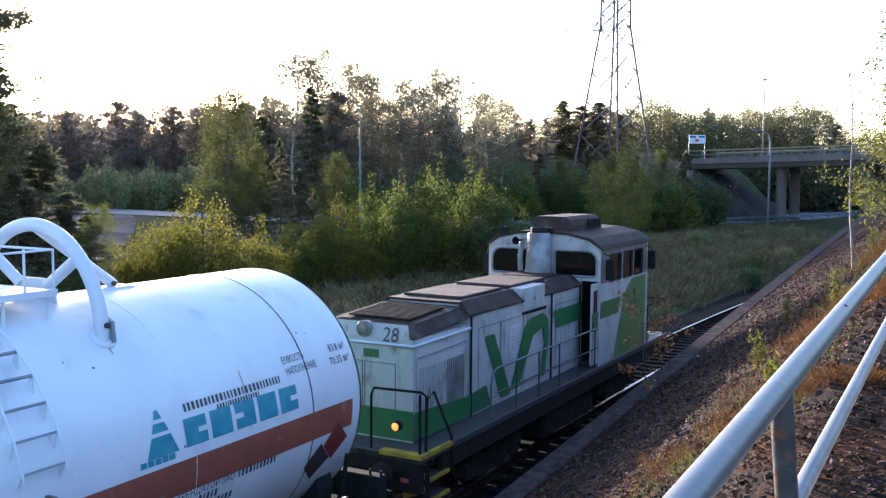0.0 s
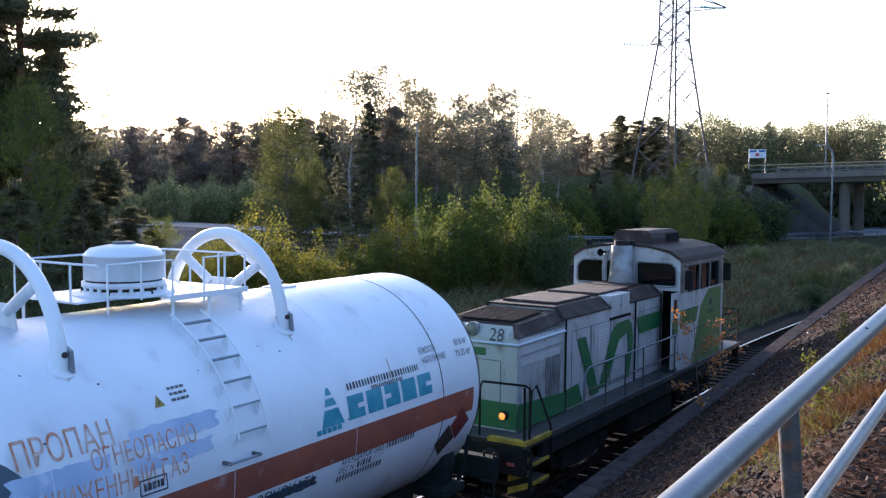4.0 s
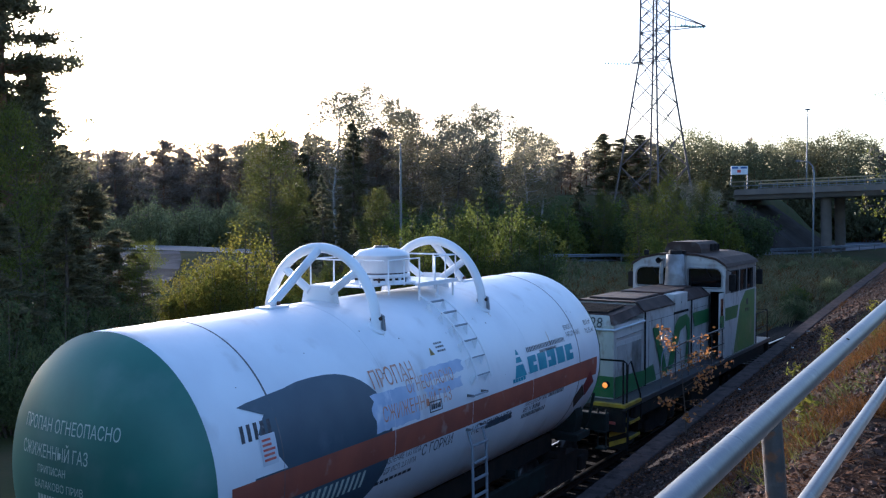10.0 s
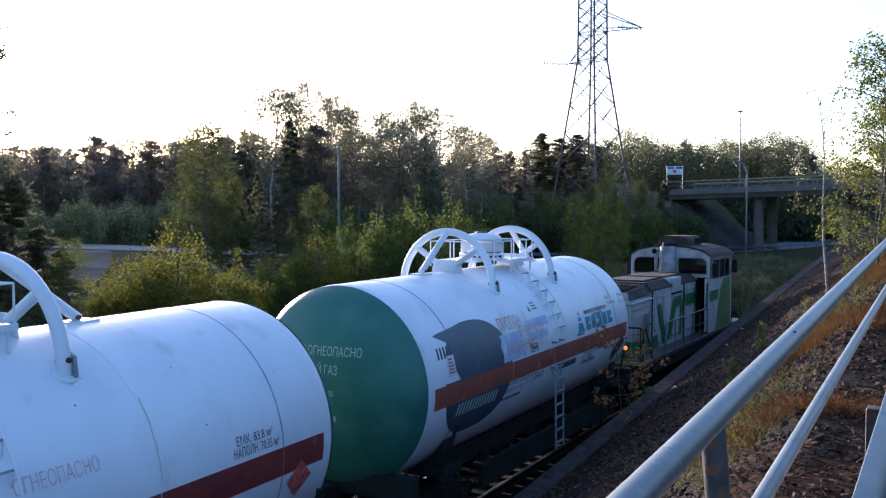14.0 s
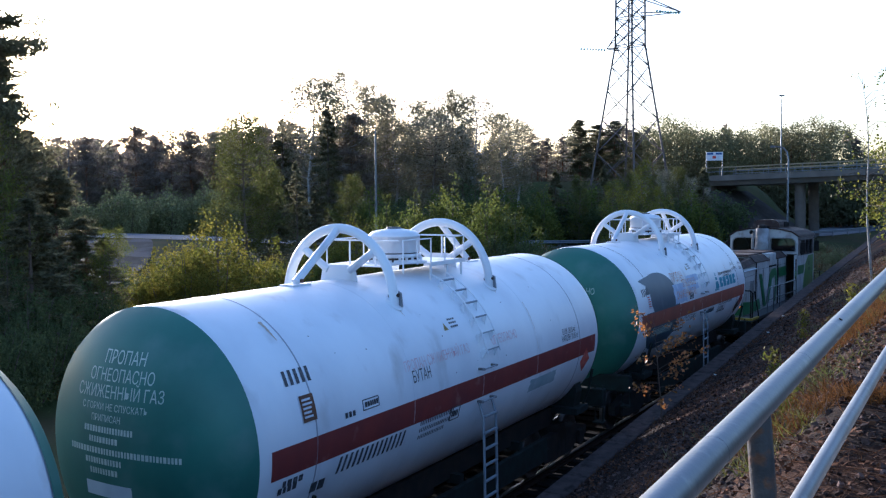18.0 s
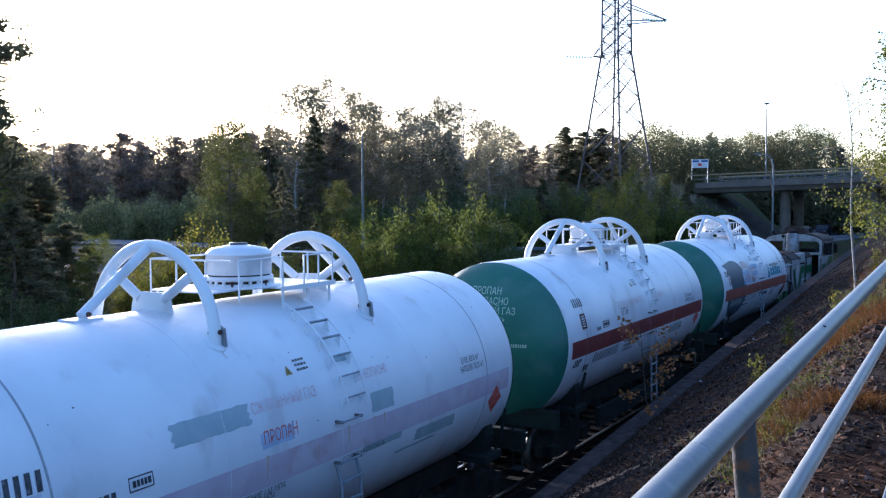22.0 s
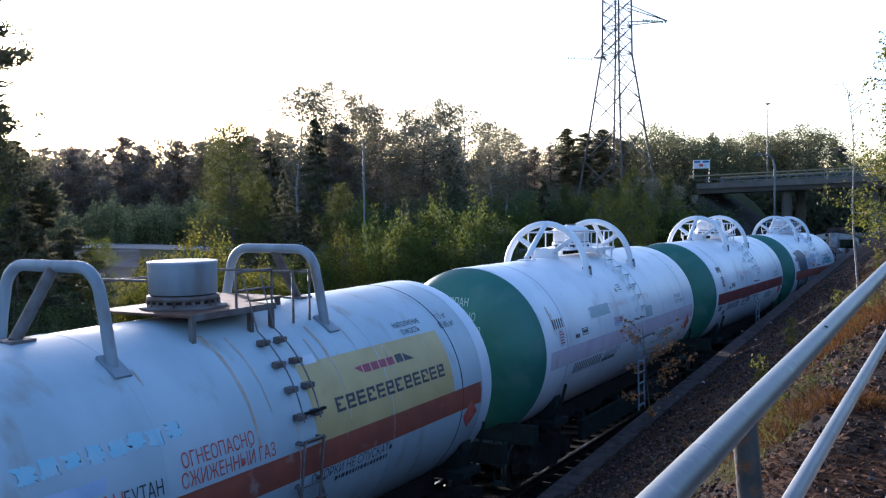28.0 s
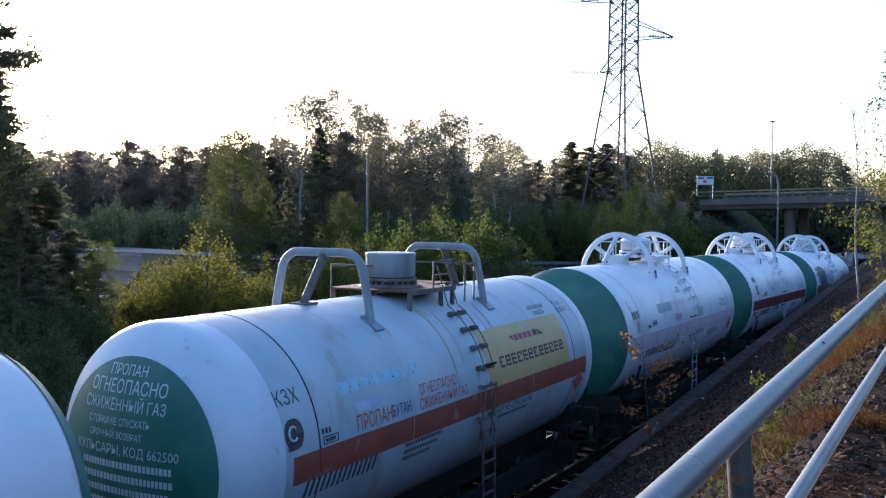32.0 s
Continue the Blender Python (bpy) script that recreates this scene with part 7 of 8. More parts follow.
def make_bush(seed, h, reach, n_leaf, size, leafmat, stems=9):
    """A many-stemmed bush: uneven lobes of leaves and loose upright shoots that break its outline."""
    rng = np.random.default_rng(seed)
    sh = Shape()
    c = []
    lobes = 11
    for i in range(lobes):
        az, rr = rng.uniform(0, 6.28) if i else 0.0, reach * 0.68 * math.sqrt(rng.uniform(0, 1)) if i else 0.0
        lr = reach * rng.uniform(0.24, 0.42)
        top = h * (1.0 if i == 0 else rng.uniform(0.5, 0.98) * (1 - 0.35 * rr / reach))
        cen = np.array([math.cos(az) * rr, math.sin(az) * rr, top * 0.52])
        sh.tube([(0.15 * cen[0], 0.15 * cen[1], -0.2), tuple(cen * [0.7, 0.7, 0.7]), (cen[0], cen[1], top * 0.93)], 0.05, 5, r1=0.012, cap=False)
        k = int(n_leaf * 0.82 / lobes)
        d = unit(rng.normal(size=(k, 3)))
        # leaves gather in small sprays on each lobe's surface
        which = rng.integers(0, 44, k)
        spray = unit(rng.normal(size=(44, 3)))[which]
        d = unit(d * 0.30 + spray)
        f = rng.uniform(0.45, 1.0, (k, 1)) ** 0.5 * rng.uniform(0.72, 1.14, (44, 1))[which]
        c.append(cen + d * f * np.array([lr, lr, top * 0.48]))
    for i in range(16):
        az, rr = rng.uniform(0, 6.28), math.sqrt(rng.uniform(0, 1)) * reach * 0.85
        top = h * (0.98 - 0.5 * (rr / reach) ** 1.5) * rng.uniform(0.6, 1.0)
        k = n_leaf // 300
        t = rng.uniform(0, 1, (k, 1))
        lean = np.array([math.cos(az) * 0.35, math.sin(az) * 0.35, 1.0]) * h * rng.uniform(0.05, 0.13)
        c.append(np.array([math.cos(az) * rr, math.sin(az) * rr, top * 0.92]) + t * lean + rng.normal(size=(k, 3)) * 0.045 * reach * (1.1 - t))
    c = np.concatenate(c)
    c[:, 2] = np.maximum(c[:, 2], 0.05)
    return sh.mesh("stems", BARK), quad_mesh("crown", leaves(rng, c, size, up=-0.2), leafmat)


def make_pine(seed, h, reach, tufts, per, length, low=0.35, limbs_n=42, needle=None, loose=0.13):
    """A pine: flat layered limbs, each ending in plates of needle tufts."""
    rng = np.random.default_rng(seed)
    limbs = limb_tips(rng, limbs_n, h * low, h * 0.98, reach, 0.14, lambda f: (0.8 + 0.35 * math.sin(f * 23)) * (1.08 - f) ** 0.55)
    c, w = [], []
    for i in range(tufts):
        pts = limbs[i % len(limbs)]
        t = math.sqrt(rng.uniform(0.06, 1.05))
        ln = np.linalg.norm(pts[3] - pts[0])
        p = pts[0] + (pts[3] - pts[0]) * t + rng.normal(size=3) * np.array([0.20, 0.20, 0.07]) * ln * (0.5 + 0.5 * t)
        d = unit((pts[3] - pts[0]) + np.array([0, 0, 0.5 * ln]) + rng.normal(size=3) * 0.6 * ln)
        c.append(np.repeat(p[None], per, 0) + rng.normal(size=(per, 3)) * np.array([loose, loose, loose * 0.45]))
        w.append(np.repeat(d[None], per, 0))
    top = np.stack([np.zeros(80), np.zeros(80), np.linspace(h * 0.9, h, 80)], 1) + rng.normal(size=(80, 3)) * 0.12
    c.append(top)
    w.append(np.repeat(np.array([[0, 0, 1.0]]), 80, 0))
    return trunk_shape(h, h * 0.010 + 0.05, limbs, 0.045, 0.6).mesh("trunk", PINEBARK), quad_mesh("crown", needles(rng, np.concatenate(c), np.concatenate(w), length, length * 0.11), needle or NEEDLE)


def make_spruce(seed, h, reach, n, length, low=0.05):
    rng = np.random.default_rng(seed)
    limbs = limb_tips(rng, 60, h * low, h * 0.98, reach, -0.18, lambda f: (1.02 - f) ** 0.85)
    k = n // len(limbs)
    c, w = [], []
    for pts in limbs:
        t = rng.uniform(0.12, 1.0, k)[:, None]
        p = pts[0] + (pts[3] - pts[0]) * t
        d = unit(pts[3] - pts[0])
        side = np.cross(d, [0, 0, 1])
        ln = np.linalg.norm(pts[3] - pts[0])
        c.append(p + side * rng.normal(size=(k, 1)) * 0.16 * ln * (1.1 - t) + rng.normal(size=(k, 3)) * 0.04)
        w.append(np.repeat(d[None], k, 0) + side * rng.normal(size=(k, 1)) * 0.7 + np.array([0, 0, 0.15]))
    c.append(np.stack([np.zeros(60), np.zeros(60), np.linspace(h * 0.85, h * 1.0, 60)], 1))
    w.append(np.repeat(np.array([[0, 0, 1.0]]), 60, 0))
    return trunk_shape(h, h * 0.010 + 0.04, [], 0.03).mesh("trunk", BARK), quad_mesh("crown", needles(rng, np.concatenate(c), np.concatenate(w), length, length * 0.16), NEEDLE)


KINDS = {
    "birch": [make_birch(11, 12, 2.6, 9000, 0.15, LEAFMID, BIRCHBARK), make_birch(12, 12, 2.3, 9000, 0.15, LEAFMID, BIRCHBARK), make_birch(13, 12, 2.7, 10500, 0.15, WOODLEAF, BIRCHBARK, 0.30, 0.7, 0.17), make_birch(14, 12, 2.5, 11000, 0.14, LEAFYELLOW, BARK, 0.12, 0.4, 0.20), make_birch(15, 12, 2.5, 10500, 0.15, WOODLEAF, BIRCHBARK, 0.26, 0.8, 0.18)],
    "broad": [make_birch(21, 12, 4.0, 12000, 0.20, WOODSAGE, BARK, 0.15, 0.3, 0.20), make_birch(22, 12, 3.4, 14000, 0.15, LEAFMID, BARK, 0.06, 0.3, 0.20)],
    "young": [make_birch(24, 12, 3.3, 20000, 0.14, LEAFOLIVE, BARK, 0.05, 0.25, 0.19, cone, 60)],
    "bush": [make_bush(31, 4.5, 3.6, 20000, 0.115, LEAFBRIGHT), make_bush(32, 5.0, 3.2, 16000, 0.125, LEAFMID), make_bush(33, 4.5, 3.4, 16000, 0.125, LEAFDARK)],
    "scrub": [make_bush(35, 4.5, 3.6, 7000, 0.20, LEAFSAGE), make_bush(36, 4.5, 3.2, 7000, 0.20, LEAFMID), make_bush(37, 4.5, 3.3, 7000, 0.20, LEAFDARK)],
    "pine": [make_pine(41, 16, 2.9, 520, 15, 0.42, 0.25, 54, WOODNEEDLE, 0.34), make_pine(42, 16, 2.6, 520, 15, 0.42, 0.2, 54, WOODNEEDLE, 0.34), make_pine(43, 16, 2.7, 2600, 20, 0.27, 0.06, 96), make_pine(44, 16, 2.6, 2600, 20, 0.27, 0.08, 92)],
    "spruce": [make_spruce(51, 12, 2.6, 9000, 0.34), make_spruce(52, 12, 3.1, 9000, 0.34)],
}
HEIGHT = {"young": 12, "birch": 12, "broad": 12, "bush": 4.5, "scrub": 4.5, "pine": 16, "spruce": 12}


def plant(kind, var, x, y, h, wide, label, turn=0.0, z=None, name=None, group=""):
    """One tree or bush of height h, its crown widened by a factor."""
    s = h / HEIGHT[kind]
    z = ground_z(x, y) - 0.05 if z is None else z
    low = kind in ("bush", "scrub")
    t = thing(name or ("bush" if low else kind + "_tree" if kind not in ("broad", "young") else "deciduous_tree"), label, "bush" if low else "tree", group)
    t.matrix_basis = pose(x, y, z, 0, 0, turn) @ Matrix.Diagonal((s * wide, s * wide, s, 1))
    tm, cm = KINDS[kind][var]
    part("stem" if low else "trunk", tm, None, t)
    part("crown", cm, None, t)
    return t


def spot(az, d):
    return d * math.sin(radians(az)), d * math.cos(radians(az))


def stand(kind, var, az, d, el, wide=1.0, label="", turn=0.0, group=""):
    """Plants a tree in a direction at a distance so that its top reaches the elevation el."""
    x, y = spot(az, d)
    z = ground_z(x, y) - 0.05
    return plant(kind, var, x, y, EYE_H + d * math.tan(radians(el)) - z, wide, label, turn, z, group=group)


# tall pines and spruces close by, before the sun
stand("pine", 2, -57.3, 40, 18.5, 1.2, "tall dark pine against the low sun", 40)
stand("pine", 3, -60.8, 43, 20.5, 1.1, "tall dark pine against the low sun", 100)
stand("pine", 2, -55.6, 46, 8.0, 1.05, "dark pine with ragged branches", 200)
stand("pine", 3, -54.3, 50, 3.9, 1.15, "dark pine with ragged branches", 260)
stand("pine", 3, -59.4, 47, 16.6, 1.1, "tall dark pine against the low sun", 310)
stand("pine", 2, -64.8, 38, 18.2, 1.2, "tall dark pine against the low sun", 10)
stand("broad", 1, -56.8, 34, 5.6, 0.6, "green deciduous tree beneath the pines", 30)
stand("broad", 1, -60.4, 31, 3.6, 0.95, "green deciduous tree beneath the pines", 80)
stand("pine", 2, -53.0, 40, 1.7, 1.4, "young dark pine at the meadow's edge", 10)
stand("pine", 3, -51.5, 38, -1.0, 1.5, "young dark pine at the meadow's edge", 190)
stand("pine", 2, -50.6, 39, -2.3, 1.7, "low dark pine at the meadow's edge", 100)
stand("spruce", 1, -54.4, 31, 0.2, 1.6, "young dark spruce at the meadow's edge", 70)
stand("spruce", 0, -58.0, 28, 0.3, 1.6, "young dark spruce at the meadow's edge", 120)
stand("bush", 2, -57.6, 25, -4.2, 0.75, "low dark bush beneath the pines", 20)
stand("bush", 2, -58.7, 26, -3.8, 0.8, "low dark bush beneath the pines", 75)
stand("bush", 2, -55.6, 30, -2.6, 0.85, "dark bush beneath the pines", 200)
stand("bush", 2, -52.4, 33, -3.0, 0.8, "dark bush beside the pines", 260)
stand("bush", 2, -54.6, 27, -4.4, 0.75, "low dark bush beneath the pines", 140)
stand("spruce", 0, -53.2, 33, -2.2, 1.7, "low dark spruce at the meadow's edge", 220)
stand("broad", 1, -50.2, 37, -1.9, 0.75, "low green bush beside the spruces", 120)

# the bushes behind the track
stand("bush", 0, -44.2, 42, -0.65, 1.05, "yellow-green willow bush lit from behind", 0)
stand("bush", 0, -46.2, 40, -2.1, 0.8, "yellow-green willow bush lit from behind", 130)
stand("bush", 0, -45.4, 43, -2.2, 0.75, "yellow-green willow bush lit from behind", 60)
stand("bush", 0, -48.1, 40, -3.4, 0.7, "yellow-green willow bush lit from behind", 15)
stand("bush", 0, -40.9, 44, -3.0, 0.8, "yellow-green willow bush lit from behind", 220)
stand("bush", 1, -39.2, 48, -3.1, 0.8, "low green bush behind the track", 60)
stand("bush", 0, -36.0, 48, -0.9, 0.8, "bright yellow-green bush behind the track", 10)
stand("bush", 1, -37.3, 47, -2.5, 0.8, "green bush behind the track", 100)
stand("bush", 1, -32.4, 50, -0.4, 0.85, "large green bush behind the track", 90)
stand("bush", 1, -30.1, 52, 0.45, 0.9, "large green bush behind the track", 30)
stand("bush", 1, -28.0, 53, 0.3, 0.9, "large green bush behind the track", 200)
stand("bush", 2, -26.3, 51, -0.5, 0.7, "dark green bush behind the track", 300)
stand("bush", 1, -34.1, 54, -0.6, 0.8, "green bush behind the track", 150)

# middle distance
stand("young", 0, -42.6, 66, 4.9, 0.95, "young olive-green tree with low branches", 0)
stand("young", 0, -41.2, 68, 1.6, 1.15, "low olive-green tree with low branches", 70)
stand("spruce", 1, -39.5, 72, 2.1, 1.0, "dark spruce among the birches", 0)
stand("spruce", 0, -40.6, 68, 0.2, 1.3, "dark spruce among the birches", 70)
stand("spruce", 0, -38.4, 68, 0.3, 1.4, "dark spruce among the birches", 30)
stand("young", 0, -36.4, 64, 1.1, 1.1, "young green tree among the bushes", 60)
stand("spruce", 1, -37.6, 62, -1.2, 1.7, "low dark spruce among the bushes", 130)
stand("birch", 3, -18.7, 66, 1.9, 0.72, "young birch with yellowing leaves before the pylon", 20)
stand("birch", 3, -20.4, 64, 0.7, 0.8, "young birch with yellowing leaves before the pylon", 90)
stand("birch", 3, -17.7, 68, 0.4, 0.7, "young birch with yellowing leaves before the pylon", 150)
stand("bush", 1, -19.4, 62, -1.3, 0.62, "low green scrub before the pylon", 90)
for i, (az, el) in enumerate(((-49.3, 1.2), (-47.6, -0.2), (-46.2, 0.4), (-50.7, -0.5), (-44.9, 1.3), (-43.6, 0.2), (-52.0, 0.3), (-47.0, 0.9), (-48.5, 0.1))):
    stand("scrub", 0, az, 94 + 4 * (i % 3), el, 0.72 + 0.1 * (i % 4), "sage-green willow scrub beyond the road", 50 * i)
for i, (az, el, d) in enumerate(((-34.9, 0.8, 84), (-33.2, 0.4, 89), (-31.1, 0.5, 94), (-29.1, 1.1, 96), (-27.0, 0.7, 98), (-25.1, 0.4, 101), (-23.4, 0.3, 108), (-24.2, 1.0, 106), (-22.0, 0.6, 104))):
    stand("scrub", 2 if i % 2 else 1, az, d, el, 1.05, "dark green thicket before the woods", 40 * i)
for i, (az, el, d) in enumerate(((-17.6, 1.3, 110), (-16.2, 0.9, 113), (-15.3, 0.2, 114), (-18.8, 0.7, 113))):
    stand("broad", 0, az, d, el, 0.9, "dark tree beside the bridge", 70 * i)

for i in range(15):
    stand(("scrub", "spruce", "scrub", "young")[i % 4], (1, 0, 2, 0)[i % 4], -24.6 + 0.72 * i, 97 + 3 * (i % 3), (0.5, 1.3, 0.2, 1.0)[i % 4] + 0.2 * (i % 3), (1.0, 1.3, 1.1, 0.8)[i % 4], ("dark green thicket before the road bank", "dark spruce before the road bank", "dark green thicket before the road bank", "dark tree before the road bank")[i % 4], 61 * i)

rngm = random.Random(77)
for i in range(16):
    az, d = rngm.uniform(-15.5, -8.0), rngm.uniform(56, 96)
    x, y = spot(az, d)
    plant("scrub", (0, 1, 0, 2)[i % 4], x, y, rngm.uniform(0.9, 1.7), rngm.uniform(0.9, 1.4), "low grey-green shrub in the meadow", 37 * i, group="low shrubs in the meadow")

# the taller trees that break the skyline
SKY = ((-48.7, 4.1, 122, "pine", 0), (-47.6, 3.6, 126, "pine", 1), (-45.6, 3.9, 124, "pine", 1), (-44.3, 3.9, 126, "pine", 0), (-51.4, 3.5, 126, "pine", 1), (-38.6, 7.1, 106, "birch", 2), (-36.6, 7.4, 103, "birch", 2), (-35.4, 6.6, 108, "birch", 4), (-37.6, 5.3, 101, "spruce", 0), (-36.1, 5.0, 103, "pine", 1), (-33.6, 5.9, 110, "birch", 4), (-32.2, 5.7, 108, "birch", 2), (-30.2, 6.2, 110, "birch", 4), (-28.8, 6.0, 108, "birch", 2), (-31.2, 4.6, 103, "broad", 0), (-29.5, 4.3, 106, "spruce", 1), (-27.1, 4.9, 115, "birch", 4), (-26.2, 4.5, 120, "birch", 2), (-25.3, 3.7, 132, "pine", 1), (-24.4, 3.3, 134, "pine", 0), (-22.4, 4.5, 126, "pine", 2), (-21.4, 4.2, 129, "pine", 3), (-20.4, 4.4, 127, "pine", 2), (-19.3, 3.7, 130, "pine", 3), (-40.3, 4.6, 118, "spruce", 1), (-41.6, 4.2, 120, "pine", 0), (-43.0, 4.6, 122, "birch", 4))
for i, (az, el, d, kind, var) in enumerate(SKY):
    stand(kind, var, az, d, el, 1.1 if kind != "pine" else 1.5 if var < 2 else 1.9, {"pine": "dark pine on the skyline", "birch": "tall thin-leaved birch on the skyline", "broad": "dark deciduous tree in the woods", "spruce": "dark spruce in the woods"}[kind], 47 * i)


def far_woods():
    """The closed wood behind: many crowns joined."""
    rng = np.random.default_rng(7)
    crown, which, stem = [], [], Shape()
    src = [np.array([v.co[:] for v in KINDS[k][i][1].vertices]).reshape(-1, 4, 3) for k, i in (("broad", 0), ("pine", 0), ("pine", 1), ("spruce", 0), ("birch", 2), ("scrub", 2))]
    src[5] = src[5][src[5].mean(1)[:, 2] < 3.9]
    # stray leaves far from the rest are left off
    for i in (0, 4):
        cell = np.floor(src[i].mean(1) / 0.8).astype(int)
        _, at, count = np.unique(cell, axis=0, return_inverse=True, return_counts=True)
        src[i] = src[i][count[at.reshape(-1)] > 9]
    hs, mats = [12, 16, 16, 12, 12, 4.5], [1, 0, 0, 0, 2, 1]
    pts = []
    for az in np.arange(-66, 4, 0.6):
        for row in range(2):
            d = (136 if az < -23 else 162) + row * 18 + rng.uniform(-6, 6)
            top = np.interp(az, [-70.5, -59.2, -53.4, -50.3, -46.9, -42.4, -39.4, -37.0, -31.3, -27.2, -25.6, -23.1, -20.7, -17.4, -13.2, -10.2, -8.0, -6.6, -5.3, 2.9], [3.6, 3.4, 3.1, 3.5, 3.7, 4.0, 4.2, 4.5, 4.2, 3.6, 3.1, 3.6, 3.7, 4.2, 3.8, 4.1, 3.6, 2.6, 1.9, 1.8])
            pts.append((az + rng.uniform(-0.4, 0.4), d, top + rng.uniform(-0.8, 0.35) - 0.25 * row))
    # the closed understorey and the depth of the wood behind the front trees
    for az in np.arange(-66, 4, 0.5):
        for row, el in ((0, 1.4), (1, 2.3), (2, 2.9), (3, 3.2)):
            pts.append((az + rng.uniform(-0.3, 0.3), (132 if az < -23 else 158) + row * 16, (el if az < -9 else el * 0.6) + rng.uniform(-0.5, 0.3)))
    for i, (az, d, el) in enumerate(pts):
        k = int(rng.choice(5, p=[0.22, 0.16, 0.14, 0.28, 0.20] if az < -19 else [0.62, 0.04, 0.04, 0.10, 0.20])) if i < 234 else 5
        x, y = spot(az, d)
        z = min(ground_z(x, y), 6.0)
        h = EYE_H + d * math.tan(math.radians(el)) - z
        s = h / hs[k]
        leafy = az > -20 and k in (0, 4) and i < 234
        n = min(4200 if leafy else 1500, len(src[k])) if i < 234 else 700
        q = src[k][rng.permutation(len(src[k]))[:n]].copy()
        c = q.mean(1, keepdims=True)
        q = c + (q - c) * (1.25 if leafy else 2.0 if k not in (1, 2) else 1.9) * (1 if i < 234 else 1.15)
        a = rng.uniform(0, 6.28)
        rot = np.array([[math.cos(a), -math.sin(a), 0], [math.sin(a), math.cos(a), 0], [0, 0, 1]])
        wide = 0.75 if k == 5 else 1.05 if leafy else 1.25 if k not in (1, 2) else 1.6
        crown.append(q @ rot.T * np.array([s * wide, s * wide, s]) + np.array([x, y, z]))
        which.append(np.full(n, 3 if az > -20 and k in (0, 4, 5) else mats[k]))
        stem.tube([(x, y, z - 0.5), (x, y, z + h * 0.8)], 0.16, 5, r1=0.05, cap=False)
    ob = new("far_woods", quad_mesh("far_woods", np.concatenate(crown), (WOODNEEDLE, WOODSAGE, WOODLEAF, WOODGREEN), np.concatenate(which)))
    tagged(ob, "distant mixed wood of pines and birches", "woods", kind="stuff")
    part("trunk", stem, PINEBARK, ob)


far_woods()


def bank_birch(x, y, h, lean, n, seed, first=0.35, side=0.0, most=60):
    """A thin young birch: a curved pale stem, hanging twigs and a few yellow-green leaves."""
    rng = np.random.default_rng(seed)
    z = ground_z(x, y) - 0.1
    t = thing("birch_tree", "thin young birch with sparse yellowing leaves" if n < 30 else "young birch with yellow-green leaves on hanging twigs", "tree", "birches on the bank", m=pose(x, y, z))
    stem = [np.array([lean * f ** 1.6 + 0.05 * math.sin(8 * f + seed), 0.1 * math.sin(5 * f), h * f]) for f in np.linspace(0, 1, 14)]
    sh = Shape()
    sh.tube([tuple(p) for p in stem], 0.030, 8, r1=0.005)
    c = []
    twigs = Shape()
    for i in range(n):
        f = first + (0.97 - first) * (i + rng.uniform()) / n
        p = stem[int(f * 13)] + (stem[min(13, int(f * 13) + 1)] - stem[int(f * 13)]) * (f * 13 % 1)
        a = rng.uniform(0, 6.28)
        r = (0.35 + 0.9 * (1 - f)) * rng.uniform(0.6, 1.3)
        tip = p + np.array([math.cos(a) * r + side * r, math.sin(a) * r, r * rng.uniform(0.1, 0.7)])
        end = tip + np.array([0.1 * math.cos(a), 0.1 * math.sin(a), -0.25 * rng.uniform(0.3, 1.2)])
        twigs.tube([tuple(p), tuple((p + tip) / 2 + [0, 0, 0.08]), tuple(tip), tuple(end)], 0.009, 4, r1=0.002, cap=False)
        k = int(rng.integers(most // 4, most))
        g = rng.uniform(0, 1, (k, 1))
        along = np.where(g < 0.6, p + (tip - p) * (0.35 + g), tip + (end - tip) * (g - 0.6) / 0.4)
        c.append(along + rng.normal(size=(k, 3)) * 0.07)
    part("trunk", sh, BIRCHBARK if n < 30 else BARK, t)
    part("branch", twigs, BARK, t)
    part("foliage", quad_mesh("leaves", leaves(rng, np.concatenate(c), 0.066, 0.7), LEAFYELLOW), None, t)


bank_birch(-2.60, 24.0, 5.0, -0.22, 18, 71, 0.40, 0.0, 10)
bank_birch(-1.25, 21.0, 4.7, 0.10, 105, 73, 0.06, -0.25, 80)
bank_birch(-1.55, 24.5, 3.9, 0.15, 85, 72, 0.06, -0.1, 70)


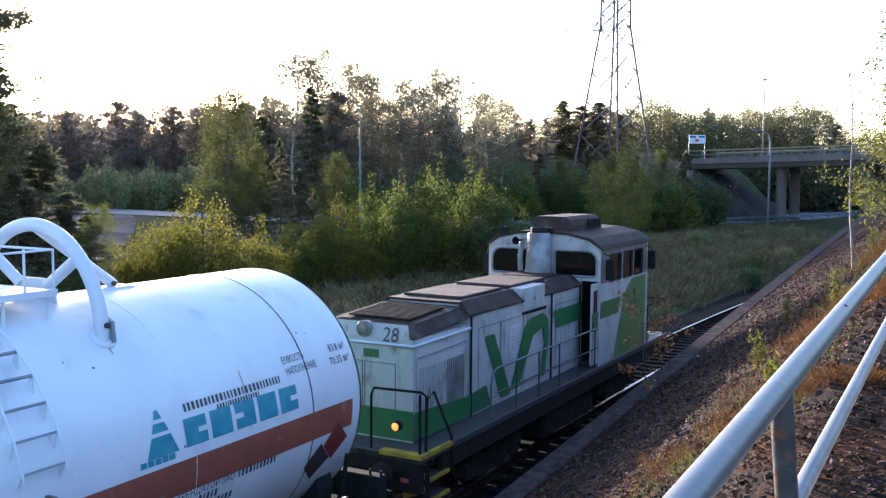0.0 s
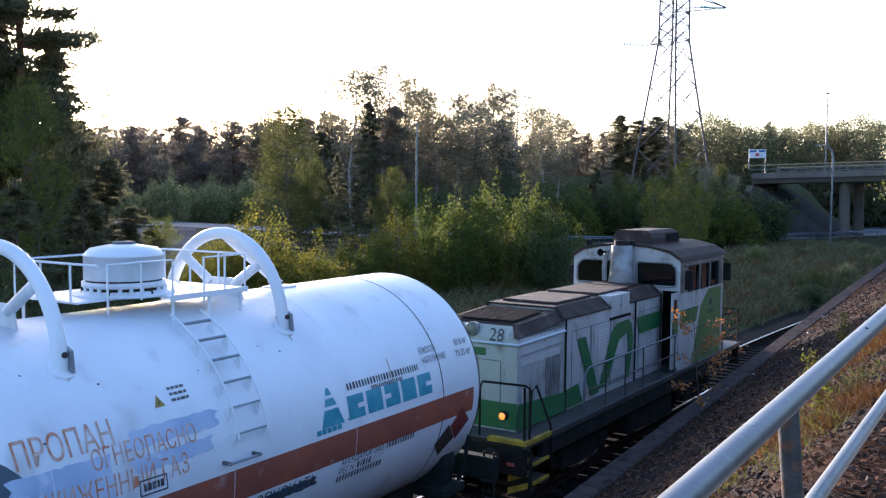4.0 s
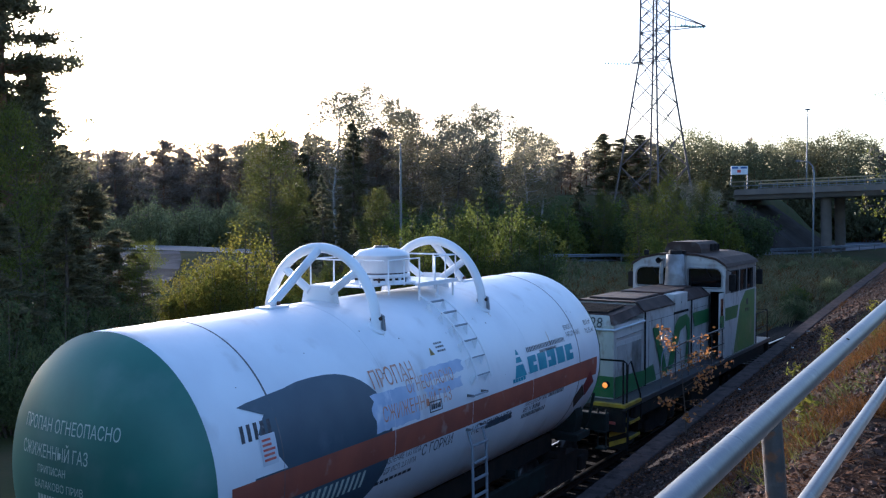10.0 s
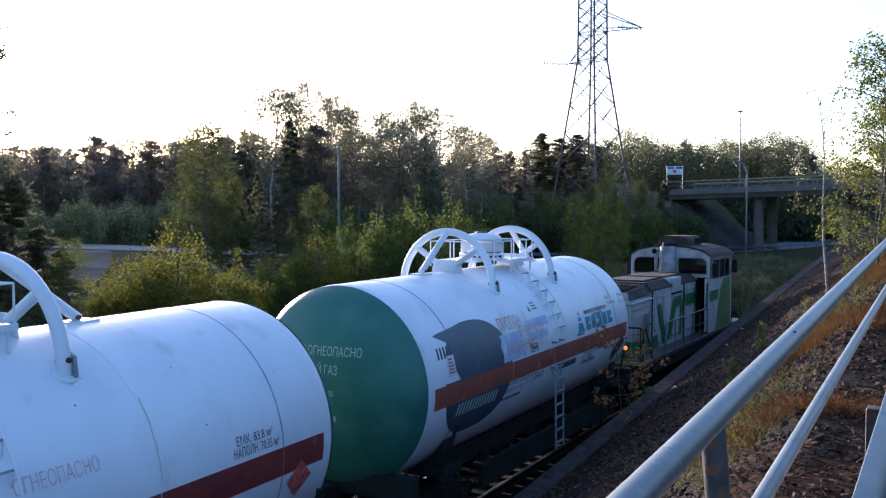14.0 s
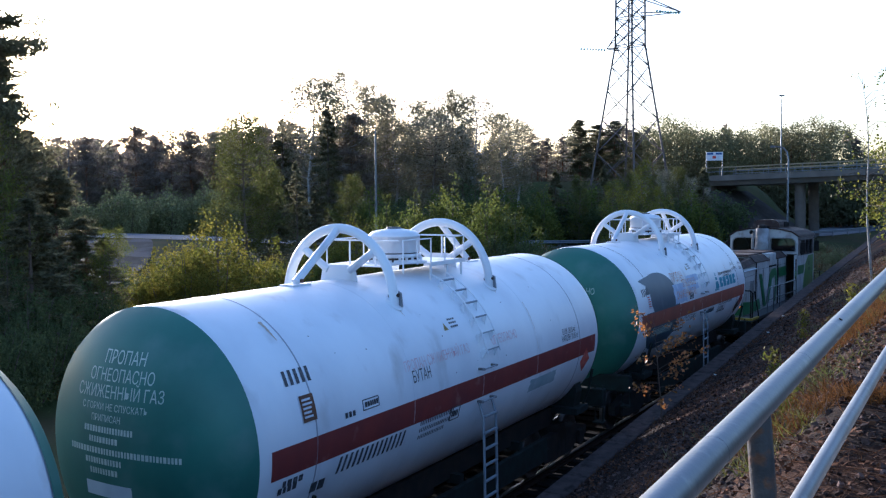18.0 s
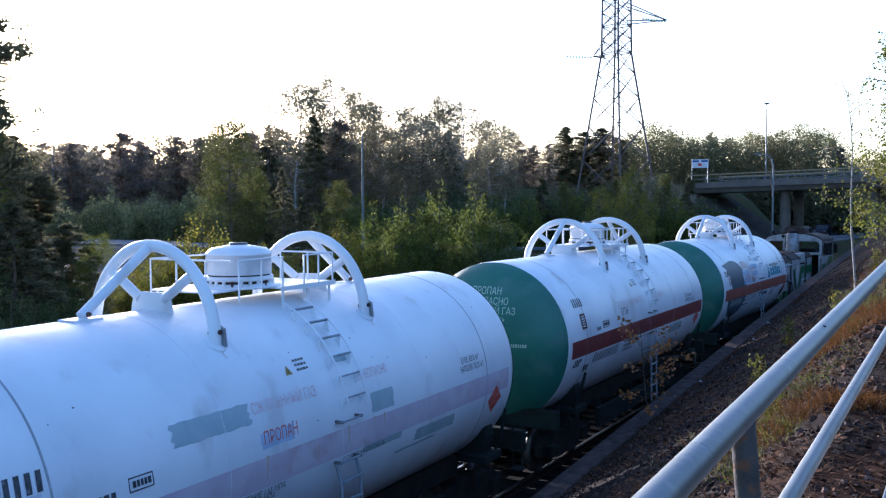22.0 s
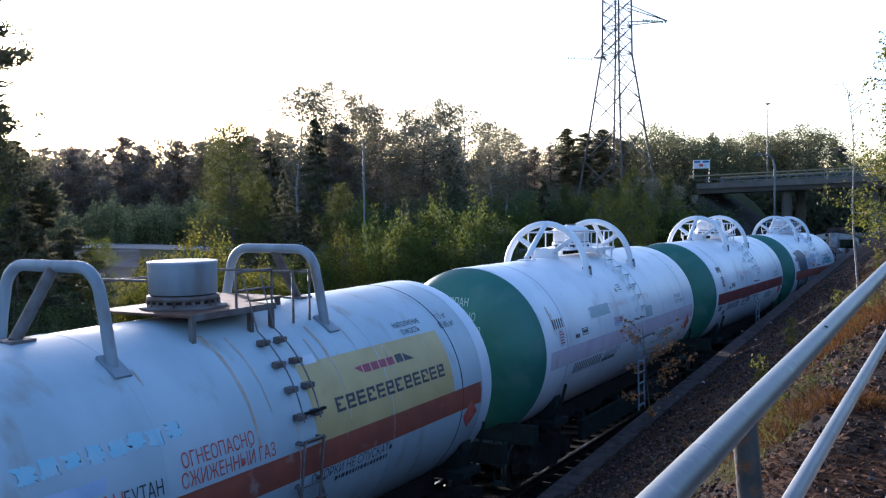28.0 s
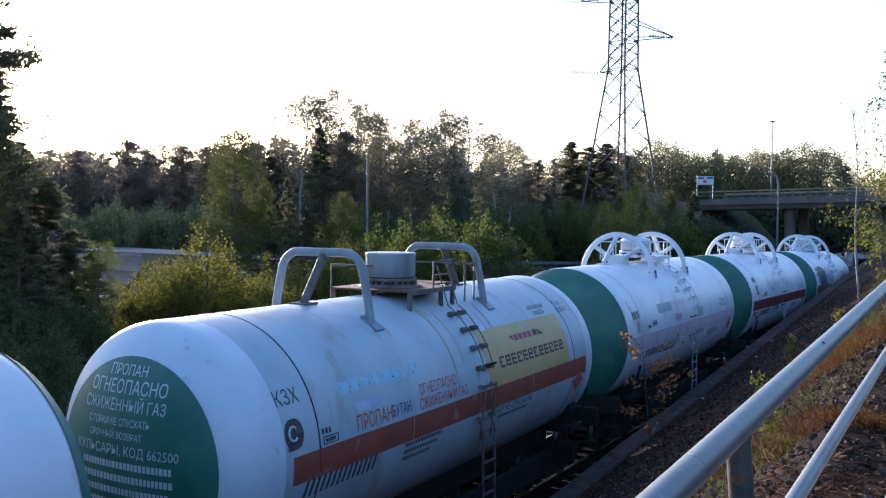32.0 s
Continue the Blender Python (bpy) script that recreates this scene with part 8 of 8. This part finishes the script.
def orange_sapling():
    """The small birch in autumn colour beside the retaining wall."""
    rng = np.random.default_rng(5)
    x, y = -5.75, 18.3
    t = thing("birch_sapling", "small bare-stemmed sapling with orange leaves", "sapling", m=pose(x, y, ground_z(x, y) - 0.05))
    sh = Shape()
    sh.tube([(0, 0, 0), (-0.03, 0.02, 0.5), (-0.09, 0.03, 1.05), (-0.14, 0.05, 1.6), (-0.2, 0.05, 2.15)], 0.017, 6, r1=0.004)
    c, twigs = [], Shape()
    for i in range(17):
        z = 0.55 + 0.088 * i
        az = rng.uniform(0, 6.28)
        r = rng.uniform(0.45, 1.1) * (1.15 - 0.45 * i / 17)
        tip = np.array([math.cos(az) * r, math.sin(az) * r, z + 0.28 - 0.2 * (i < 4)])
        base = np.array([-0.04 - 0.01 * i, 0.03, z])
        twigs.tube([tuple(base), tuple((base + tip) / 2 + [0, 0, 0.06]), tuple(tip)], 0.007, 4, r1=0.002, cap=False)
        k = 26
        f = rng.uniform(0.35, 1.08, (k, 1))
        c.append(base + (tip - base) * f + rng.normal(size=(k, 3)) * 0.055)
    part("stem", sh, BARK, t)
    part("twigs", twigs, BARK, t)
    part("foliage", quad_mesh("leaves", leaves(rng, np.concatenate(c), 0.075, 0.7), LEAFORANGE), LEAFORANGE, t)


orange_sapling()


def stone_quads(rng, n, xs, ys, lo, hi, sink=0.3):
    """Lumpy stones as squashed eight-cornered solids; returns verts and faces."""
    v, f = [], []
    base = np.array([(x, y, z) for z in (-1, 1) for y in (-1, 1) for x in (-1, 1)], float) * 0.55
    fc = [(0, 2, 3, 1), (4, 5, 7, 6), (0, 1, 5, 4), (1, 3, 7, 5), (3, 2, 6, 7), (2, 0, 4, 6)]
    for i in range(n):
        x, y = rng.uniform(*xs), ys[0] + (ys[1] - ys[0]) * rng.uniform() ** 2.2
        if x < kerb_x(y) + 0.45:
            continue
        s = (lo + (hi - lo) * rng.uniform() ** 3) * min(1.0, 0.36 + y / 15)
        q = base * (1 + rng.normal(size=(8, 3)) * 0.22) * s * np.array([1, rng.uniform(0.7, 1.2), rng.uniform(0.5, 0.9)])
        m = np.array(Euler((rng.uniform(-0.6, 0.6), rng.uniform(-0.6, 0.6), rng.uniform(0, 6.28))).to_matrix())
        o = len(v)
        z = ground_z(x, y) + s * 0.25
        v += [tuple(p) for p in (q @ m.T + [x, y, z])]
        f += [tuple(o + k for k in c) for c in fc]
    return v, f


def bank_cover():
    rng = np.random.default_rng(9)
    sh = Shape()
    sh.v, sh.f = stone_quads(rng, 44000, (-6.2, 0.25), (0.8, 44.0), 0.012, 0.046)
    sh.mi = [0] * len(sh.f)
    tagged(part("loose_stones", sh, STONE), "loose grey stones strewn over the bank", "stones", kind="stuff")
    meshes = []
    for k in range(5):
        one = Shape()
        one.v, one.f = stone_quads(np.random.default_rng(90 + k), 1, (-3.0001, -3), (10, 10.0001), 0.09, 0.0901)
        c = sum((Vector(p) for p in one.v), Vector()) / len(one.v)
        one.v = [tuple(Vector(p) - c) for p in one.v]
        one.mi = [0] * len(one.f)
        meshes.append(one.mesh("stone", STONE))
    ground = bpy.data.objects["ground"]
    for i in range(300):
        x, y = rng.uniform(-6.1, -0.2), 3.0 + 13 * rng.uniform() ** 1.4
        if x < kerb_x(y) + 0.5:
            continue
        s = rng.uniform(0.22, 0.55) * min(1.0, 0.3 + y / 12)
        part("stone", meshes[i % 5], STONE, ground, m=pose(x, y, ground_z(x, y) + 0.01, rng.uniform(-20, 20), rng.uniform(-20, 20), rng.uniform(0, 360)) @ Matrix.Scale(s, 4))


bank_cover()


def grass(name, seed, n, place, h, w, material, label, clump=9, lean=0.5):
    """Blades in tufts; place(rng) gives the spot of a tuft or None."""
    rng = np.random.default_rng(seed)
    out = []
    while len(out) * clump < n:
        p = place(rng)
        if p is None:
            continue
        x, y, k = p
        z = ground_z(x, y) - 0.03
        b = np.array([x, y, z]) + np.concatenate([rng.normal(size=(clump, 2)) * 0.09 * k, np.zeros((clump, 1))], 1)
        d = np.concatenate([rng.normal(size=(clump, 2)) * lean, np.ones((clump, 1))], 1)
        hh = h * k * rng.uniform(0.5, 1.3, (clump, 1))
        s = unit(np.cross(d, rng.normal(size=(clump, 3)))) * w
        mid = b + d * hh * 0.55
        tip = b + d * hh + np.concatenate([rng.normal(size=(clump, 2)) * 0.3, -0.1 * np.ones((clump, 1))], 1) * hh
        out.append(np.stack([b - s, b + s, mid + s * 0.8, mid - s * 0.8], 1))
        out.append(np.stack([mid - s * 0.8, mid + s * 0.8, tip + s * 0.1, tip - s * 0.1], 1))
    ob = new(name, quad_mesh(name, np.concatenate(out), material))
    return tagged(ob, label, "grass", kind="stuff")


def dry_place(rng):
    y = 6.7 + 45 * rng.uniform() ** 1.4
    t = 0.5 + 0.5 * rng.beta(2.6, 1.5)
    kx = kerb_x(y) + 0.5
    x = kx + (-0.1 - kx) * t
    if noise.noise((x * 0.9, y * 0.55, 4)) < 0.16 - 0.8 * max(0, t - 0.68):
        return None
    return x, y, 0.6 + 0.7 * rng.uniform() + 0.02 * y


def kerb_place(rng):
    y = 6 + 45 * rng.uniform()
    if noise.noise((0.3, y * 0.6, 8)) < 0.12:
        return None
    return kerb_x(y) + 0.5 + 0.3 * rng.uniform(), y, 0.7


def green_place(rng):
    y = 4 + 40 * rng.uniform()
    t = rng.uniform(0.45, 1.0)
    kx = kerb_x(y) + 0.5
    x = kx + (-0.6 - kx) * t
    if noise.noise((x * 0.7 + 9, y * 0.4, 14)) < 0.2:
        return None
    return x, y, 0.7 + 0.5 * rng.uniform()


def upper_place(rng):
    y = 5.8 + 40 * rng.uniform() ** 1.4
    x = -0.25 - 2.3 * rng.uniform() ** 1.3
    if noise.noise((x * 1.1, y * 0.5, 41)) < 0.05:
        return None
    return x, y, 0.6 + 0.6 * rng.uniform() + 0.015 * y


def meadow_place(rng):
    low = 1.0
    if rng.uniform() < 0.5:
        y = 30 + 72 * rng.uniform()
        x = track_x(y) + (-3.0 - 14 * rng.uniform() if rng.uniform() < 0.72 else 1.9 + 0.6 * rng.uniform())
    elif rng.uniform() < 0.4:
        x, y = rng.uniform(-46, -19), rng.uniform(100, 126)
        low = 0.4
    else:
        x, y = rng.uniform(-42, -12.2), 16 + 66 * rng.uniform()
    if track_x(y) - 2.9 < x < track_x(y) + 1.8 or road_near(x, y)[0] < (4.6 if y < 84 else 6.5) or x > kerb_x(y) - 0.1:
        return None
    return x, y, low * (1.0 + 1.0 * rng.uniform() * (1 + noise.noise((x * 0.2, y * 0.2, 5)))) * (1 + 0.004 * max(0, y - 25))


grass("dry_grass", 1, 58000, dry_place, 0.11, 0.0032, DRYGRASS, "dry orange grass on the upper bank", 12, 0.5)
grass("upper_bank_grass", 11, 15000, upper_place, 0.11, 0.0034, LEAFOLIVE, "yellow-green grass on the upper bank", 12, 0.5)
grass("kerb_grass", 2, 2600, kerb_place, 0.13, 0.0035, DRYGRASS, "dry tufts along the retaining wall", 10, 0.5)
grass("bank_weeds", 3, 2600, green_place, 0.13, 0.005, GREENGRASS, "green weeds between the stones", 8, 0.5)
grass("meadow_grass", 4, 100000, meadow_place, 0.33, 0.024, GREENGRASS, "tall uneven meadow grass beyond the track", 9, 0.45)
grass("meadow_straw", 5, 22000, meadow_place, 0.4, 0.016, DRYGRASS, "pale dry stalks in the meadow", 7, 0.4)


def leaf_litter():
    """Fallen brown leaves and scraps on the bank."""
    rng = np.random.default_rng(31)
    n = 30000
    y = 0.8 + 40 * rng.uniform(size=n) ** 1.8
    x = rng.uniform(-5.9, 0.2, n)
    keep = np.array([noise.noise((a * 0.8, b * 0.5, 21)) > -0.15 for a, b in zip(x, y)])
    x, y = x[keep], y[keep]
    z = np.array([ground_z(a, b) + 0.02 + 0.015 * rng.uniform() for a, b in zip(x, y)])
    c = np.stack([x, y, z], 1)
    a = unit(np.concatenate([rng.normal(size=(len(c), 2)), 0.35 * rng.normal(size=(len(c), 1))], 1))
    b = unit(np.cross(a, np.array([0, 0, 1.0]) + 0.5 * rng.normal(size=(len(c), 3))))
    s = 0.030 * rng.uniform(0.4, 1.3, (len(c), 1)) * np.minimum(1.0, 0.2 + y / 9)[:, None]
    q = np.stack([c - a * s, c + b * s * 0.6, c + a * s, c - b * s * 0.6], 1)
    tagged(new("leaf_litter", quad_mesh("leaf_litter", q, LITTER)), "fallen brown leaves on the stony bank", "leaves", kind="stuff")


leaf_litter()


def weed(x, y, h, seed, material, label, flower=None):
    """An upright weed: a stalk with narrow leaves and, on some, a head of small flowers."""
    rng = np.random.default_rng(seed)
    t = thing("weed", label, "plant", "weeds on the bank", m=pose(x, y, ground_z(x, y) - 0.03))
    sh, c = Shape(), []
    for k in range(4):
        a, r = rng.uniform(0, 6.28), rng.uniform(0.02, 0.12)
        hh = h * rng.uniform(0.65, 1.05)
        top = np.array([math.cos(a) * r, math.sin(a) * r, hh])
        sh.tube([(0, 0, 0), tuple(top * [0.4, 0.4, 0.5]), tuple(top)], 0.006, 5, r1=0.002, cap=False)
        f = rng.uniform(0.15, 1.0, (46, 1))
        c.append(top * f + rng.normal(size=(46, 3)) * np.array([0.045, 0.045, 0.02]))
        if flower:
            f = rng.uniform(0.72, 1.08, (60, 1))
            part("flower_head", quad_mesh("flowers", leaves(rng, top * f + rng.normal(size=(60, 3)) * 0.02, 0.035, 0.8), flower), None, t)
    part("stalk", sh, BARK, t)
    part("foliage", quad_mesh("leaves", leaves(rng, np.concatenate(c), 0.085, 0.28, -0.6), material), None, t)


for i, (x, y, h) in enumerate(((-2.6, 13.2, 0.55), (-3.1, 18.5, 0.7), (-1.9, 15.5, 0.6), (-1.5, 8.2, 0.4), (-2.4, 27.0, 0.8))):
    weed(x, y, h, 300 + i, LEAFYELLOW, "yellow-green weed among the stones")
for i, (x, y) in enumerate(((-6.75, 33.5), (-6.9, 36.0), (-7.0, 38.5), (-6.75, 41.0))):
    weed(x, y, 1.3, 330 + i, GREENGRASS, "tall weed with pink flowers beside the track", PINKFLOWER)


def litter_scrap(x, y, s, seed):
    rng = random.Random(seed)
    v = [(rng.uniform(-1, 1) * s, rng.uniform(-1, 1) * s, rng.uniform(0, 0.7) * s) for i in range(7)]
    bm = bmesh.new()
    for p in v:
        bm.verts.new(p)
    bmesh.ops.convex_hull(bm, input=bm.verts[:])
    me = bpy.data.meshes.new("paper_scrap")
    bm.to_mesh(me)
    bm.free()
    me.materials.append(SIGNWHITE)
    ob = new("paper_scrap", me)
    ob.matrix_basis = pose(x, y, ground_z(x, y) + 0.01)
    tagged(ob, "crumpled white paper scrap on the stones", "litter", "scraps on the bank")


for i, (x, y, s) in enumerate(((-5.7, 9.0, 0.07), (-5.75, 22.4, 0.06), (-5.6, 27.5, 0.06), (-5.85, 31.0, 0.07))):
    litter_scrap(x, y, s, i)


def mat_place(rng):
    y = 1.2 + 12 * rng.uniform() ** 1.6
    x = rng.uniform(-2.6, -0.35)
    if noise.noise((x * 1.4, y * 1.1, 33)) < -0.12:
        return None
    return x, y, 0.6 + 0.8 * rng.uniform()


grass("matted_straw", 6, 15000, mat_place, 0.075, 0.0028, STRAW, "matted brown straw and stalks by the railing", 9, 2.2)


# ---- the car on the road ----
def build_car():
    """A dark estate-like off-road car: it heads along its own +y."""
    c = thing("car", "dark plum off-road car driving along the road", "car")
    side = [(-2.25, 0.42), (-2.28, 0.95), (-2.16, 1.08), (-2.0, 1.62), (-1.85, 1.70), (0.2, 1.72), (0.45, 1.66), (1.05, 1.10), (2.05, 0.98), (2.25, 0.80), (2.28, 0.45), (1.95, 0.34), (-1.9, 0.34)]
    v = []
    for x, k in ((-0.9, 0.0), (-0.86, 1.0), (0.86, 1.0), (0.9, 0.0)):
        for y, z in side:
            t = max(0.0, (z - 1.0) / 0.72) * 0.14
            v.append((x - math.copysign(t, x), y * (1 if abs(x) < 0.88 else 0.985), z))
    n = len(side)
    f = [(r * n + i, r * n + (i + 1) % n, (r + 1) * n + (i + 1) % n, (r + 1) * n + i) for r in range(3) for i in range(n)] + [tuple(range(n)), tuple(range(3 * n, 4 * n))]
    part("body", Shape().add(v, f), CARDARK, c)
    for s in (-1, 1):
        def pane(pts):
            return Shape().add([(s * (0.915 - max(0.0, (z - 1.0) / 0.72) * 0.14), y, z) for y, z in pts] + [(s * (0.88 - max(0.0, (z - 1.0) / 0.72) * 0.14), y, z) for y, z in pts], [(0, 1, 2, 3), (7, 6, 5, 4), (0, 4, 5, 1), (1, 5, 6, 2), (2, 6, 7, 3), (3, 7, 4, 0)])
        part("side_window", pane([(-1.95, 1.12), (-1.85, 1.55), (-1.1, 1.60), (-1.1, 1.12)]), CARGLASS, c)
        part("side_window", pane([(-1.02, 1.12), (-1.02, 1.60), (-0.12, 1.61), (-0.12, 1.12)]), CARGLASS, c)
        part("side_window", pane([(-0.04, 1.12), (-0.04, 1.61), (0.3, 1.58), (0.82, 1.12)]), CARGLASS, c)
        part("tail_light", Shape().box(min(s * 0.72, s * 0.88), max(s * 0.72, s * 0.88), -2.27, -2.06, 1.0, 1.5, 0.03), CARRED, c)
        part("headlight", Shape().box(min(s * 0.55, s * 0.86), max(s * 0.55, s * 0.86), 2.1, 2.27, 0.72, 0.9, 0.03), LAMPGLASS, c)
        part("roof_rail", Shape().tube([(s * 0.66, -1.7, 1.76), (s * 0.66, 0.1, 1.77)], 0.02, 6), GALV, c)
        part("mirror", Shape().box(min(s * 0.9, s * 1.06), max(s * 0.9, s * 1.06), 0.62, 0.74, 1.08, 1.24, 0.02), CARDARK, c)
        for y in (-1.38, 1.40):
            w = part("wheel", Shape().lathe([(0.001, -0.1), (0.2, -0.1), (0.24, -0.06), (0.24, 0.06), (0.2, 0.1), (0.001, 0.1)], Matrix.Rotation(radians(90), 4, "Y"), 20), GALV, c, m=pose(s * 0.80, y, 0.36))
            part("tyre", Shape().lathe([(0.23, -0.11), (0.34, -0.115), (0.36, -0.08), (0.36, 0.08), (0.34, 0.115), (0.23, 0.11)], Matrix.Rotation(radians(90), 4, "Y"), 24), RUBBER, w)
            CAR_WHEELS.append((w, s * 0.80, y))
    part("windscreen", Shape().prism([(0.50, 1.62), (1.02, 1.12), (1.06, 1.13), (0.54, 1.65)], "x", -0.72, 0.72), CARGLASS, c)
    part("rear_window", Shape().box(-0.66, 0.66, -2.10, -2.06, 1.18, 1.55, 0.01), CARGLASS, c)
    part("spare_wheel", Shape().lathe([(0.001, 0.2), (0.28, 0.2), (0.34, 0.14), (0.35, 0.0)], Matrix.Translation((0, -2.24, 0.95)) @ Matrix.Rotation(radians(90), 4, "X"), 24), RUBBER, c)
    part("number_plate", Shape().box(-0.62, -0.2, -2.31, -2.285, 0.55, 0.68), SIGNWHITE, c)
    return c


CAR_WHEELS = []
CAR = build_car()


def on_road(u):
    """The car's pose where it has come u metres along the right-hand lane, from the far end of the road."""
    line = ROADLINE[::-1]
    k = 0
    while k < len(line) - 2 and u > (line[k + 1] - line[k]).length:
        u -= (line[k + 1] - line[k]).length
        k += 1
    ahead = line[min(k + 2, len(line) - 1)] - line[max(k - 1, 0)]
    d = ahead.normalized()
    p = line[k] + (line[k + 1] - line[k]).normalized() * u + Vector((d.y, -d.x)) * 1.7
    return pose(p.x, p.y, road_z(p.x) + 0.0, 0, 0, math.degrees(math.atan2(-d.x, d.y)))


def train_at(t):
    rows = TRAIN_ROWS
    for (t0, s0), (t1, s1) in zip(rows, rows[1:]):
        if t <= t1:
            return s0 + (s1 - s0) * (t - t0) / (t1 - t0)
    return rows[-1][1]


def on_track(y):
    """A vehicle's pose on the track: its middle at length y, turned along the bend."""
    a, b = track_x(y - 4), track_x(y + 4)
    lo, hi = track_z(y - 4), track_z(y + 4)
    return pose((a + b) / 2, y, (lo + hi) / 2, math.degrees(math.atan2(hi - lo, 8)), 0, -math.degrees(math.atan2(b - a, 8)))


def car_run(t):
    """Metres that the car has come along the road."""
    for (t0, u0), (t1, u1) in zip(CAR_ROWS, CAR_ROWS[1:]):
        if t <= t1:
            return u0 + (u1 - u0) * (t - t0) / (t1 - t0)
    return CAR_ROWS[-1][1]


CAR_ROWS = ((0, 0), (19, 36), (20, 53), (22.5, 90), (25, 124), (30.2, 184.4), (31.4, 193.1), (32, 197.4))


def motions():
    for ob, yc in W_YC:
        walk(ob, [(t, on_track(yc + s)) for t, s in TRAIN_ROWS])
    times = [i * 0.25 for i in range(129)]
    for ob, y, r in WHEELS:
        walk(ob, [(t, pose(0, y, RAIL_Z + r, -math.degrees(train_at(t) / r))) for t in times])
    car = [(t, car_run(t)) for t in [i * 0.5 for i in range(65)]]
    walk(CAR, [(t, on_road(u)) for t, u in car])
    for ob, x, y in CAR_WHEELS:
        walk(ob, [(t, pose(x, y, 0.36, -math.degrees(car_run(t) / 0.36))) for t in times])


motions()
